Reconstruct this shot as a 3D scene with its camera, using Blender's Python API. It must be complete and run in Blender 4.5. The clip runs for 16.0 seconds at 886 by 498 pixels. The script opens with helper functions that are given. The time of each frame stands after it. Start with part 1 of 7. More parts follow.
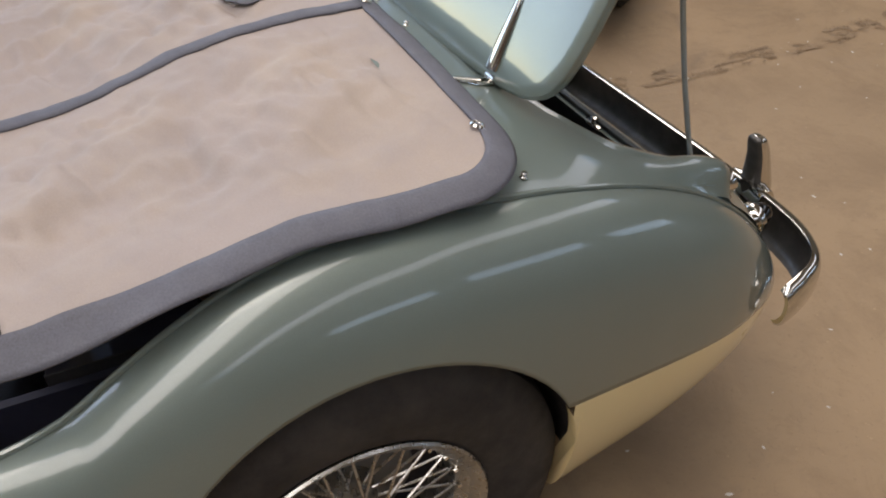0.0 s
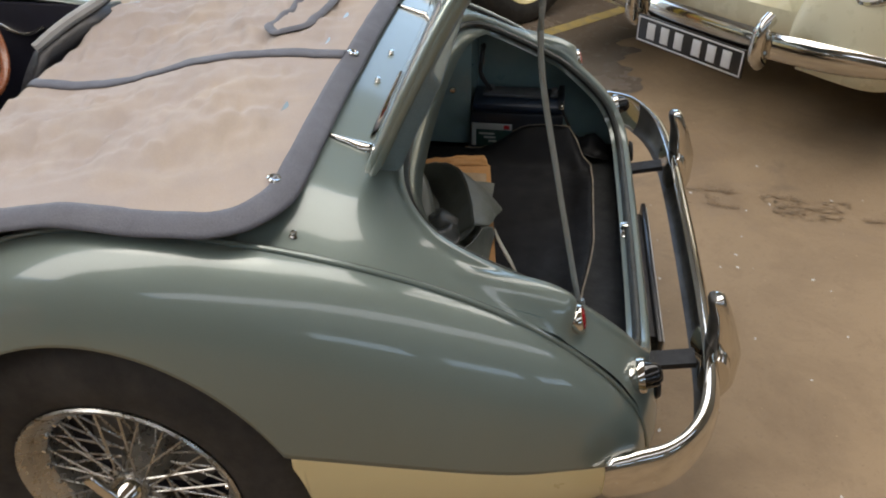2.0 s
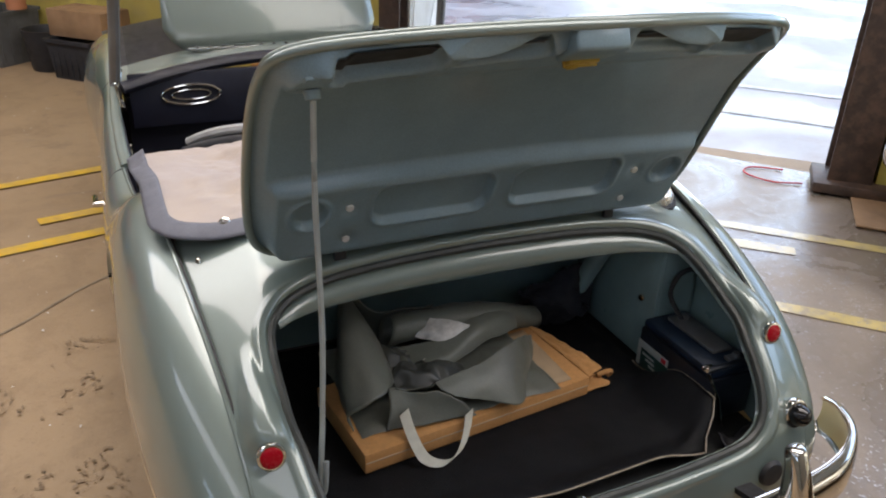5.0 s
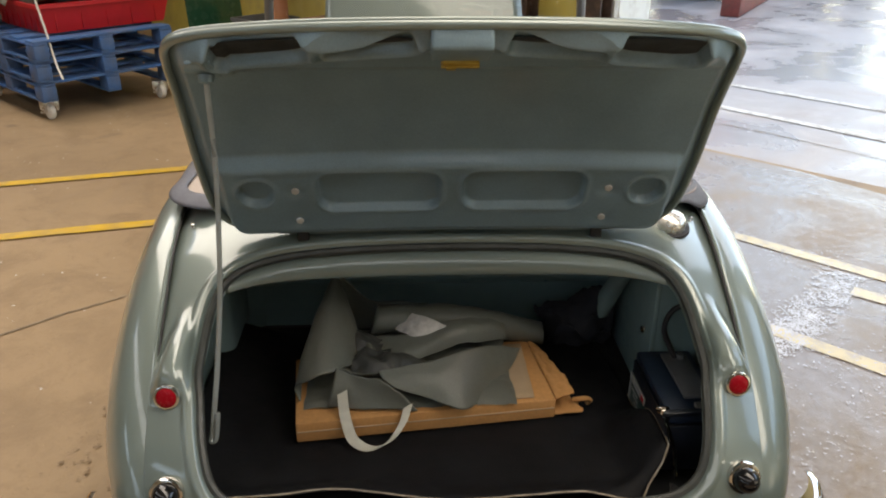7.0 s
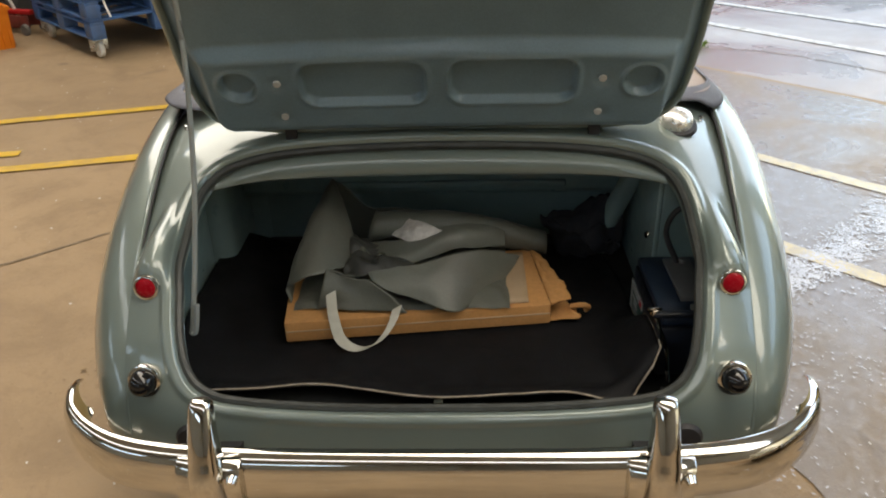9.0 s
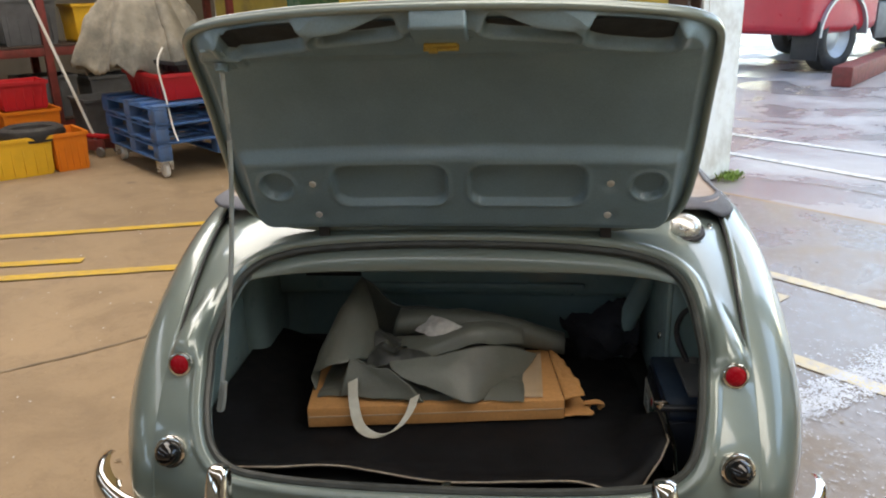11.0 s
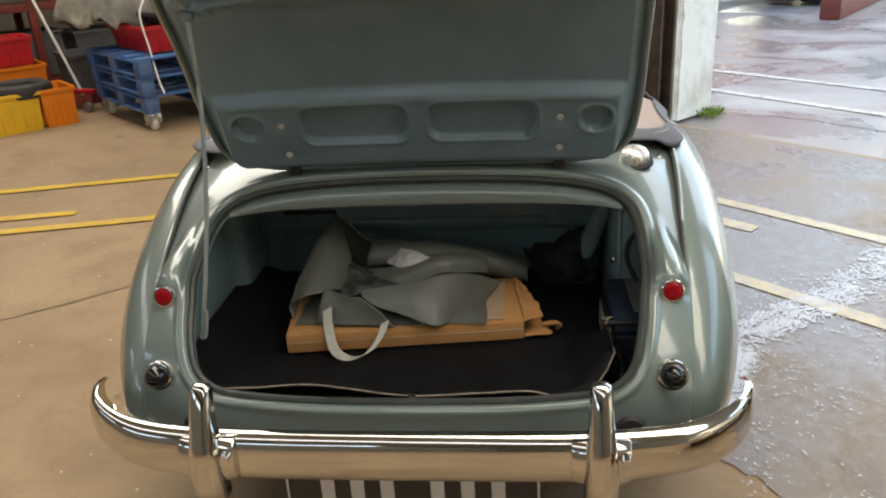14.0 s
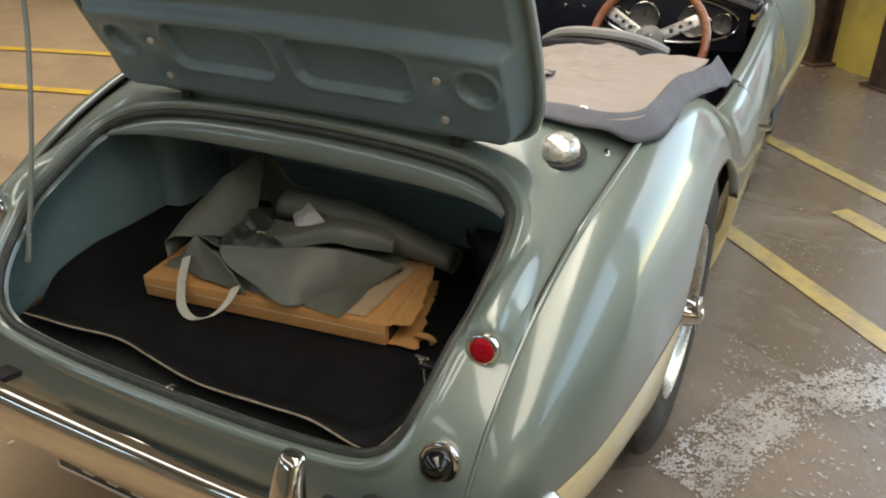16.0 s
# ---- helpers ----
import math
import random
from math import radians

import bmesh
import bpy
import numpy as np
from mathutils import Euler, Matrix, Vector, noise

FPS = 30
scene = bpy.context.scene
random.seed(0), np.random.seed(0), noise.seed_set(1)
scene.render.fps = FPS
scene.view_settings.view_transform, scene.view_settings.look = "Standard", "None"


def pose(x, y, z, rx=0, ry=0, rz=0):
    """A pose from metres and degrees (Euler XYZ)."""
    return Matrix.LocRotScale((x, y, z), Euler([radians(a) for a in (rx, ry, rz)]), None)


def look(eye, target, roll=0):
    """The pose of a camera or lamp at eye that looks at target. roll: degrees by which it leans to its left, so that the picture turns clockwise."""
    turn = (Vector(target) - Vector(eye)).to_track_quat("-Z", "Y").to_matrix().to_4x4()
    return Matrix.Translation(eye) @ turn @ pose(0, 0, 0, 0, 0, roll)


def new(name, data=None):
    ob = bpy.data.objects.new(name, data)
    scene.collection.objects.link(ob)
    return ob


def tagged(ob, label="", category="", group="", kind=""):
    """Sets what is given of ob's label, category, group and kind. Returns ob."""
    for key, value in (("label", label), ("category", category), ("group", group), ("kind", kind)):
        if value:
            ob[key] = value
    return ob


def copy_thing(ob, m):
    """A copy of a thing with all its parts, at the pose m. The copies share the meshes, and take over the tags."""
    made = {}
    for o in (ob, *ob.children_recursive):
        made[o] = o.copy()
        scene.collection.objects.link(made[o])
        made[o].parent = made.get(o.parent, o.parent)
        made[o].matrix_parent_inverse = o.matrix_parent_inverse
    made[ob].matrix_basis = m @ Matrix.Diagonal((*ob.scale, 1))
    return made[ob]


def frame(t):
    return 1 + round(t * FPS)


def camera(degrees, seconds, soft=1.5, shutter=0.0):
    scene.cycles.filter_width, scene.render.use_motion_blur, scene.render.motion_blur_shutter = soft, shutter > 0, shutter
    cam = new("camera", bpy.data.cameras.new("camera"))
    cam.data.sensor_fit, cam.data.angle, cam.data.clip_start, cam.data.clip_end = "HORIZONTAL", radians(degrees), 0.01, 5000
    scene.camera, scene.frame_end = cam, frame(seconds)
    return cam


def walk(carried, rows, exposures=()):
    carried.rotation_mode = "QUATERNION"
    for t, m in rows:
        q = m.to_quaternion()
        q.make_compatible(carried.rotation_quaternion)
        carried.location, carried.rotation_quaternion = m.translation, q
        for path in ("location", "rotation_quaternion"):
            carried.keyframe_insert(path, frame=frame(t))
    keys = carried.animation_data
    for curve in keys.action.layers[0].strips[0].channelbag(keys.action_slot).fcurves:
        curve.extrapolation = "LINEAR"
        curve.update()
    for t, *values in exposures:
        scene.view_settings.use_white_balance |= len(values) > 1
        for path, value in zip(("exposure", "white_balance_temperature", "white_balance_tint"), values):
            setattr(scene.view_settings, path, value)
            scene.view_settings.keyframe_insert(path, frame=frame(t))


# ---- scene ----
cam = camera(59.3, 16.0, soft=2.0)
PATH = [
    (0, (-1.325, 0.2, 1.404), (0.09, -0.483, 0.167), 0.2),
    (0.5, (-1.42, 0.035, 1.43), (0.144, -0.426, 0.273), 0.1),
    (1, (-1.462, -0.173, 1.444), (0.151, -0.468, 0.298), 1.0),
    (1.5, (-1.476, -0.401, 1.462), (0.154, -0.443, 0.304), -0.4),
    (2, (-1.466, -0.645, 1.488), (0.13, -0.415, 0.305), -0.6),
    (2.5, (-1.334, -0.825, 1.497), (0.207, -0.342, 0.316), -1.2),
    (3, (-1.231, -1.032, 1.488), (0.201, -0.229, 0.345), -2.8),
    (3.5, (-1.122, -1.254, 1.479), (0.091, -0.134, 0.35), -1.5),
    (4, (-0.947, -1.379, 1.477), (0.152, -0.145, 0.351), -2.0),
    (4.5, (-0.813, -1.518, 1.487), (0.126, -0.048, 0.508), -1.1),
    (5, (-0.681, -1.716, 1.523), (0.057, -0.076, 0.647), 1.9),
    (7.5, (-0.004, -1.912, 1.493), (0.018, -0.102, 0.644), -1.1),
    (8, (0.028, -1.876, 1.455), (0.021, -0.12, 0.498), -1.7),
    (10.5, (0.122, -2.023, 1.358), (-0.058, -0.212, 0.529), -1.5),
    (11, (0.135, -2.035, 1.359), (-0.064, -0.151, 0.718), -1.6),
    (11.5, (0.136, -2.042, 1.348), (-0.055, -0.159, 0.703), -3.3),
    (12, (0.134, -2.037, 1.348), (-0.041, -0.159, 0.685), -3.0),
    (12.5, (0.143, -2.045, 1.346), (-0.03, -0.181, 0.641), -2.7),
    (13, (0.179, -2.094, 1.351), (0.017, -0.244, 0.609), -2.8),
    (13.5, (0.194, -2.14, 1.376), (0.03, -0.295, 0.622), -3.0),
    (14, (0.224, -2.148, 1.364), (0.028, -0.311, 0.598), -3.3),
    (14.5, (0.322, -2.082, 1.351), (0.066, -0.259, 0.569), -3.6),
    (15, (0.49, -1.915, 1.355), (0.119, -0.119, 0.558), -3.1),
    (15.5, (0.689, -1.762, 1.338), (0.149, -0.028, 0.501), -1.5),
    (16, (0.887, -1.558, 1.336), (0.088, 0.002, 0.372), -0.5),
]
walk(cam, [(t, look(eye, target, roll)) for t, eye, target, roll in PATH], [(0.0, -0.29, 8350, 14), (1.5, -0.23, 8550, 10), (3.0, -0.02, 7900, 9), (4.2, 0.16, 7900, 11), (5.0, 0.16, 8150, 13), (8.0, 0.05, 9900, 9), (10.5, 0.18, 8900, 8), (12.0, 0.12, 8950, 15), (13.5, 0.09, 9250, 9), (16.0, 0.08, 9650, 7)])


# ---- world and large lights ----
world = bpy.data.worlds.new("world")
scene.world = world
world.use_nodes = True
wn = world.node_tree.nodes
sky = wn.new("ShaderNodeTexSky")
sky.sky_type, sky.sun_disc = "NISHITA", False
sky.sun_elevation, sky.sun_rotation = radians(48), radians(40)
sky.air_density, sky.dust_density, sky.ozone_density = 1.0, 0.3, 3.6
wn["Background"].inputs["Strength"].default_value = 0.66
world.node_tree.links.new(sky.outputs[0], wn["Background"].inputs["Color"])
sun = new("sun", bpy.data.lights.new("sun", "SUN"))
sun.data.energy, sun.data.angle, sun.data.color = 1.0, radians(40), (0.94, 0.97, 1.0)
sun.matrix_world = look((4, 6, 16), (0, 0, 0))
scene.view_settings.exposure = 0.0

ROOF_WATTS, REAR_WATTS, FILL_WATTS = 395.0, 72.0, 3.0

# The parking bays, walls and columns lie along two directions: d (to the yard side) and e (across).
D, E = Vector((0.7071, -0.7071, 0)), Vector((0.7071, 0.7071, 0))


def bay(a, b, z=0.0, turn=0.0):
    """A pose at a metres along d and b metres along e; its x axis runs along d, its y axis along e."""
    p = D * a + E * b
    return pose(p.x, p.y, z, 0, 0, -45 + turn)


# ---- materials ----
def mat(name, color, rough=0.5, metal=0.0, coat=0.0, vary=0.12, scale=6.0, bump=0.0, bump_scale=60.0, rough_vary=0.1,
        second=None, second_scale=1.5, second_amount=0.5, spec=0.5, fine=0.0, fine_scale=200.0, transmission=0.0, piece=0.0):
    m = bpy.data.materials.new(name)
    m.use_nodes = True
    n, l = m.node_tree.nodes, m.node_tree.links
    p = n["Principled BSDF"]
    p.inputs["Roughness"].default_value, p.inputs["Metallic"].default_value = rough, metal
    p.inputs["Coat Weight"].default_value, p.inputs["Specular IOR Level"].default_value = coat, spec
    p.inputs["Coat Roughness"].default_value = 0.045
    p.inputs["Transmission Weight"].default_value = transmission
    co = n.new("ShaderNodeTexCoord")

    def noise_at(sc, detail=4.0, rough_=0.6):
        t = n.new("ShaderNodeTexNoise")
        t.inputs["Scale"].default_value, t.inputs["Detail"].default_value, t.inputs["Roughness"].default_value = sc, detail, rough_
        l.new(co.outputs["Object"], t.inputs["Vector"])
        return t.outputs["Fac"]

    def ranged(sock, lo, hi, a=0.3, b=0.7):
        r = n.new("ShaderNodeMapRange")
        r.inputs["From Min"].default_value, r.inputs["From Max"].default_value = a, b
        r.inputs["To Min"].default_value, r.inputs["To Max"].default_value = lo, hi
        l.new(sock, r.inputs["Value"])
        return r.outputs["Result"]

    def mixed(fac, a, b):
        x = n.new("ShaderNodeMix")
        x.data_type = "RGBA"
        l.new(fac, x.inputs["Factor"])
        for sock, v in ((x.inputs["A"], a), (x.inputs["B"], b)):
            if isinstance(v, tuple):
                sock.default_value = (*v, 1)
            else:
                l.new(v, sock)
        return x.outputs["Result"]

    big = noise_at(scale)
    col = mixed(ranged(big, 0.0, 1.0), tuple(c * (1 - vary) for c in color), tuple(min(1, c * (1 + vary)) for c in color))
    if second:
        col = mixed(ranged(noise_at(second_scale, 6.0, 0.65), 0.0, second_amount, 0.45, 0.65), col, second)
    if fine:
        f = ranged(noise_at(fine_scale, 2.0), 1 - fine, 1 + fine)
        mul = n.new("ShaderNodeVectorMath")
        mul.operation = "SCALE"
        l.new(col, mul.inputs[0])
        l.new(f, mul.inputs["Scale"])
        col = mul.outputs[0]
    if piece:
        info = n.new("ShaderNodeObjectInfo")
        f = ranged(info.outputs["Random"], 1 - piece, 1 + piece, 0, 1)
        mul = n.new("ShaderNodeVectorMath")
        mul.operation = "SCALE"
        l.new(col, mul.inputs[0])
        l.new(f, mul.inputs["Scale"])
        col = mul.outputs[0]
    l.new(col, p.inputs["Base Color"])
    l.new(ranged(noise_at(scale * 3), max(0, rough - rough_vary), min(1, rough + rough_vary)), p.inputs["Roughness"])
    if bump:
        b = n.new("ShaderNodeBump")
        b.inputs["Strength"].default_value, b.inputs["Distance"].default_value = bump, 0.002
        l.new(noise_at(bump_scale, 3.0), b.inputs["Height"])
        l.new(b.outputs["Normal"], p.inputs["Normal"])
    return m


PAINT = mat("ice_green_paint", (0.168, 0.215, 0.198), 0.40, 0.28, 1.0, 0.03, 3, rough_vary=0.03, fine=0.05, fine_scale=900)
PAINT.node_tree.nodes["Principled BSDF"].inputs["Coat IOR"].default_value = 1.58
PAINT.node_tree.nodes["Principled BSDF"].inputs["Coat Roughness"].default_value = 0.075
PAINT_IN = mat("inner_paint", (0.160, 0.238, 0.272), 0.42, 0.1, 0.25, 0.10, 7, bump=0.12, bump_scale=14, rough_vary=0.06, fine=0.08, fine_scale=300)
UNDERSEAL_AND_SHADE = mat("underseal_and_shade", (0.014, 0.016, 0.017), 0.7, 0, 0, 0.3, 9, bump=0.4, bump_scale=90)
BOOT_PAINT = mat("boot_paint", (0.185, 0.285, 0.290), 0.36, 0.0, 0.5, 0.15, 6, bump=0.1, bump_scale=30)
CREAM = mat("cream_paint", (0.800, 0.685, 0.380), 0.3, 0.0, 1.0, 0.03, 3, rough_vary=0.03)
CHROME = mat("chrome", (0.66, 0.64, 0.60), 0.07, 1.0, 0, 0.04, 8, rough_vary=0.05, bump=0.02, bump_scale=25)
STEEL = mat("brushed_alloy", (0.55, 0.55, 0.54), 0.3, 1.0, 0, 0.1, 20, rough_vary=0.1)
ZINC = mat("zinc_plate", (0.66, 0.66, 0.63), 0.38, 0.35, 0, 0.08, 30)
SATIN = mat("satin_chrome", (0.80, 0.79, 0.75), 0.30, 0.75, 0, 0.04, 30)
DULL = mat("dark_metal_back", (0.075, 0.072, 0.068), 0.42, 0.5, 0, 0.3, 20)
SPOKE = mat("wheel_silver", (0.50, 0.49, 0.46), 0.3, 0.9, 0, 0.12, 30, rough_vary=0.1)
ROD = mat("painted_rod", (0.30, 0.34, 0.34), 0.4, 0.3, 0.2, 0.1, 20)
TYRE = mat("tyre_rubber", (0.022, 0.021, 0.021), 0.75, 0, 0, 0.3, 14, bump=0.3, bump_scale=80, second=(0.06, 0.055, 0.05), second_scale=9, second_amount=0.5)
RUBBER = mat("black_rubber", (0.018, 0.018, 0.02), 0.6, 0, 0, 0.2, 20)
SEAL = mat("boot_seal_rubber", (0.04, 0.045, 0.042), 0.45, 0, 0, 0.3, 30, bump=0.3, bump_scale=120)
REDLENS = mat("red_lens", (0.33, 0.003, 0.012), 0.25, 0, 0.0, 0.05, 40, spec=0.25)
BLACKGLASS = mat("black_lens", (0.006, 0.006, 0.007), 0.10, 0, 0.2, 0.05, 40)
MAT = mat("boot_mat", (0.0055, 0.0060, 0.0074), 0.66, 0, 0, 0.35, 8, bump=0.6, bump_scale=260, fine=0.5, fine_scale=500, spec=0.25)
MATEDGE = mat("mat_edge", (0.33, 0.28, 0.22), 0.9, 0, 0, 0.3, 60)
CARD = mat("cardboard", (0.53, 0.262, 0.098), 0.85, 0, 0, 0.12, 5, bump=0.15, bump_scale=90, fine=0.08, fine_scale=120)
OLDCARD = mat("dirty_cardboard", (0.26, 0.155, 0.085), 0.9, 0, 0, 0.25, 5, bump=0.2, bump_scale=60)
PAPER = mat("kraft_paper", (0.46, 0.33, 0.21), 0.9, 0, 0, 0.12, 9, bump=0.2, bump_scale=40)
BAG = mat("grey_bag_vinyl", (0.128, 0.140, 0.120), 0.45, 0, 0, 0.08, 7, bump=0.25, bump_scale=300, fine=0.12, fine_scale=420, second=(0.135, 0.125, 0.100), second_scale=5, second_amount=0.5)
STRAP = mat("webbing_strap", (0.56, 0.55, 0.47), 0.9, 0, 0, 0.12, 30, bump=0.5, bump_scale=500)
LABEL = mat("bag_label", (0.52, 0.51, 0.48), 0.5, 0, 0, 0.3, 40)
CLOTH = mat("cover_cloth", (0.352, 0.300, 0.278), 0.85, 0, 0, 0.06, 5, bump=0.35, bump_scale=260, fine=0.05, fine_scale=500, second=(0.44, 0.36, 0.29), second_scale=3.5, second_amount=0.5)
BIND = mat("cover_binding", (0.115, 0.12, 0.145), 0.7, 0, 0, 0.12, 12, bump=0.4, bump_scale=300, fine=0.12, fine_scale=400)
LEATHER = mat("black_leather", (0.012, 0.012, 0.016), 0.45, 0, 0.1, 0.2, 12, bump=0.3, bump_scale=150)
PIPING = mat("seat_piping", (0.30, 0.30, 0.30), 0.5, 0, 0, 0.1, 20)
DASH = mat("navy_dash", (0.008, 0.009, 0.02), 0.55, 0, 0.1, 0.2, 9)
WOOD = mat("steering_wood", (0.30, 0.10, 0.045), 0.3, 0, 0.7, 0.25, 40)
DIAL = mat("dial_face", (0.20, 0.20, 0.19), 0.35, 0.3, 0.6, 0.3, 60)
RED = mat("red_plastic", (0.50, 0.012, 0.02), 0.45, 0, 0, 0.12, 6)
BLUE = mat("blue_pallet_paint", (0.030, 0.115, 0.30), 0.7, 0, 0, 0.25, 7, bump=0.4, bump_scale=30, second=(0.10, 0.12, 0.15), second_scale=5, second_amount=0.5)
ORANGE = mat("orange_plastic", (0.72, 0.19, 0.012), 0.5, 0, 0, 0.08, 8)
YELLOWP = mat("yellow_plastic", (0.74, 0.42, 0.03), 0.5, 0, 0, 0.08, 8)
GREYP = mat("grey_plastic", (0.10, 0.105, 0.11), 0.6, 0, 0, 0.2, 8)
BINM = mat("dark_bin", (0.02, 0.022, 0.028), 0.6, 0, 0, 0.2, 8)
TARP = mat("weathered_tarp", (0.30, 0.27, 0.22), 0.8, 0, 0, 0.3, 4, second=(0.10, 0.10, 0.09), second_scale=3, second_amount=0.8, bump=0.4, bump_scale=20)
RUST = mat("red_oxide_steel", (0.20, 0.035, 0.03), 0.65, 0, 0, 0.3, 10, second=(0.08, 0.03, 0.02), second_scale=8)
BROWN = mat("dark_brown_steel", (0.045, 0.028, 0.022), 0.6, 0, 0, 0.35, 9, second=(0.12, 0.07, 0.05), second_scale=14, second_amount=0.6, bump=0.5, bump_scale=30)
WALLY = mat("yellow_wall_paint", (0.50, 0.40, 0.095), 0.75, 0, 0, 0.14, 3, second=(0.20, 0.16, 0.10), second_scale=2.2, second_amount=0.5, bump=0.5, bump_scale=30)
WALLD = mat("bounce_cutting_wall", (0.20, 0.18, 0.15), 0.85, 0, 0, 0.15, 3, second=(0.17, 0.14, 0.11), second_scale=1.5, bump=0.5, bump_scale=25)
WALLW = mat("white_wall_paint", (0.70, 0.70, 0.66), 0.8, 0, 0, 0.08, 3, second=(0.30, 0.25, 0.19), second_scale=4.0, second_amount=0.7, bump=0.5, bump_scale=25)
CEIL = mat("roof_sheet", (0.52, 0.52, 0.50), 0.7, 0, 0, 0.1, 2)
LINE = mat("yellow_line_paint", (0.64, 0.40, 0.045), 0.45, 0, 0, 0.12, 6, second=(0.42, 0.29, 0.13), second_scale=11, second_amount=0.6)
# Paler than LINE: glare off the wet paint is put into the colour.
GLARELINE = mat("wet_line_with_glare", (0.50, 0.385, 0.15), 0.36, 0, 0.5, 0.12, 6, second=(0.30, 0.245, 0.17), second_scale=14, second_amount=0.9)
GLARELINE.node_tree.nodes["Principled BSDF"].inputs["Coat Roughness"].default_value = 0.22
WLINE = mat("worn_white_paint", (0.62, 0.60, 0.56), 0.6, 0, 0, 0.1, 8, second=(0.32, 0.28, 0.24), second_scale=16, second_amount=0.9)
GREENCAR = mat("dark_green_paint", (0.012, 0.075, 0.045), 0.25, 0, 1.0, 0.05, 3)
BEETLE = mat("ivory_paint", (0.70, 0.66, 0.48), 0.28, 0, 1.0, 0.03, 3, rough_vary=0.03)
PLATE = mat("plate_black", (0.012, 0.012, 0.013), 0.4, 0, 0.3, 0.1, 20)
PLATEBAR = mat("plate_silver", (0.62, 0.62, 0.62), 0.4, 0.2, 0, 0.08, 20)
TRUCK = mat("truck_red", (0.52, 0.02, 0.035), 0.35, 0, 0.6, 0.08, 3)
SILVER = mat("ribbed_alloy_sheet", (0.42, 0.44, 0.46), 0.45, 0.5, 0, 0.1, 2)
GREY = mat("grey_steel", (0.16, 0.165, 0.17), 0.5, 0.3, 0, 0.2, 6)
WHITE = mat("white_enamel", (0.74, 0.73, 0.69), 0.45, 0, 0, 0.06, 4)
PLANT = mat("weed_leaves", (0.16, 0.27, 0.04), 0.7, 0, 0, 0.3, 30)
AMBER = mat("yellow_gilt", (0.42, 0.28, 0.05), 0.5, 0.3, 0, 0.1, 40)
BATTB = mat("battery_blue_black", (0.008, 0.012, 0.020), 0.4, 0, 0.2, 0.2, 20)
BATTW = mat("battery_label", (0.34, 0.36, 0.35), 0.4, 0, 0, 0.06, 20)


def floor_mat(name, base, dirt, wet, wet_low, wet_high, oil, film=0.0):
    """Concrete with broad stains, fine grit, and a damp sheen in patches."""
    m = bpy.data.materials.new(name)
    m.use_nodes = True
    n, l = m.node_tree.nodes, m.node_tree.links
    p = n["Principled BSDF"]
    co = n.new("ShaderNodeTexCoord")

    def noise_at(sc, detail=6.0, r=0.6, dist=0.0):
        t = n.new("ShaderNodeTexNoise")
        t.inputs["Scale"].default_value, t.inputs["Detail"].default_value = sc, detail
        t.inputs["Roughness"].default_value, t.inputs["Distortion"].default_value = r, dist
        l.new(co.outputs["Object"], t.inputs["Vector"])
        return t.outputs["Fac"]

    def ramp(sock, a, b, lo=0.0, hi=1.0):
        r = n.new("ShaderNodeMapRange")
        for k, v in (("From Min", a), ("From Max", b), ("To Min", lo), ("To Max", hi)):
            r.inputs[k].default_value = v
        l.new(sock, r.inputs["Value"])
        return r.outputs["Result"]

    def mixed(fac, a, b):
        x = n.new("ShaderNodeMix")
        x.data_type = "RGBA"
        l.new(fac, x.inputs["Factor"])
        for sock, v in ((x.inputs["A"], a), (x.inputs["B"], b)):
            if isinstance(v, tuple):
                sock.default_value = (*v, 1)
            else:
                l.new(v, sock)
        return x.outputs["Result"]

    col = mixed(ramp(noise_at(0.7), 0.35, 0.65), base, tuple(c * 0.82 for c in base))
    col = mixed(ramp(noise_at(2.6, 8, 0.7, 0.4), 0.46, 0.66, 0, 0.75), col, dirt)
    col = mixed(ramp(noise_at(9.0, 8, 0.75, 0.6), 0.52, 0.70, 0, 0.5), col, dirt)
    col = mixed(ramp(noise_at(1.3, 8, 0.6, 1.2), 0.62, 0.74, 0, 0.75), col, oil)
    col = mixed(ramp(noise_at(70, 3, 0.7), 0.58, 0.72, 0, 0.35), col, tuple(c * 0.5 for c in base))
    col = mixed(ramp(noise_at(38, 3, 0.7), 0.68, 0.75, 0, 0.6), col, tuple(min(1, c * 1.5) for c in base))
    damp = ramp(noise_at(0.9, 7, 0.62, 0.8), wet_low, wet_high)
    col = mixed(damp, col, wet)
    l.new(col, p.inputs["Base Color"])
    rough = n.new("ShaderNodeMapRange")
    rough.inputs["To Min"].default_value, rough.inputs["To Max"].default_value = 0.72, 0.22
    l.new(damp, rough.inputs["Value"])
    l.new(rough.outputs["Result"], p.inputs["Roughness"])
    b = n.new("ShaderNodeBump")
    b.inputs["Strength"].default_value, b.inputs["Distance"].default_value = 0.35, 0.004
    l.new(noise_at(45, 5, 0.7), b.inputs["Height"])
    l.new(b.outputs["Normal"], p.inputs["Normal"])
    if film:
        # a broken film of water over the concrete
        l.new(ramp(noise_at(20.0, 9, 0.85, 0.4), 0.48, 0.58, 0.08 * film, 1.75 * film), p.inputs["Coat Weight"])
        l.new(ramp(noise_at(16, 6, 0.7), 0.35, 0.65, 0.14, 0.34), p.inputs["Coat Roughness"])
        p.inputs["Coat IOR"].default_value = 1.5
    return m


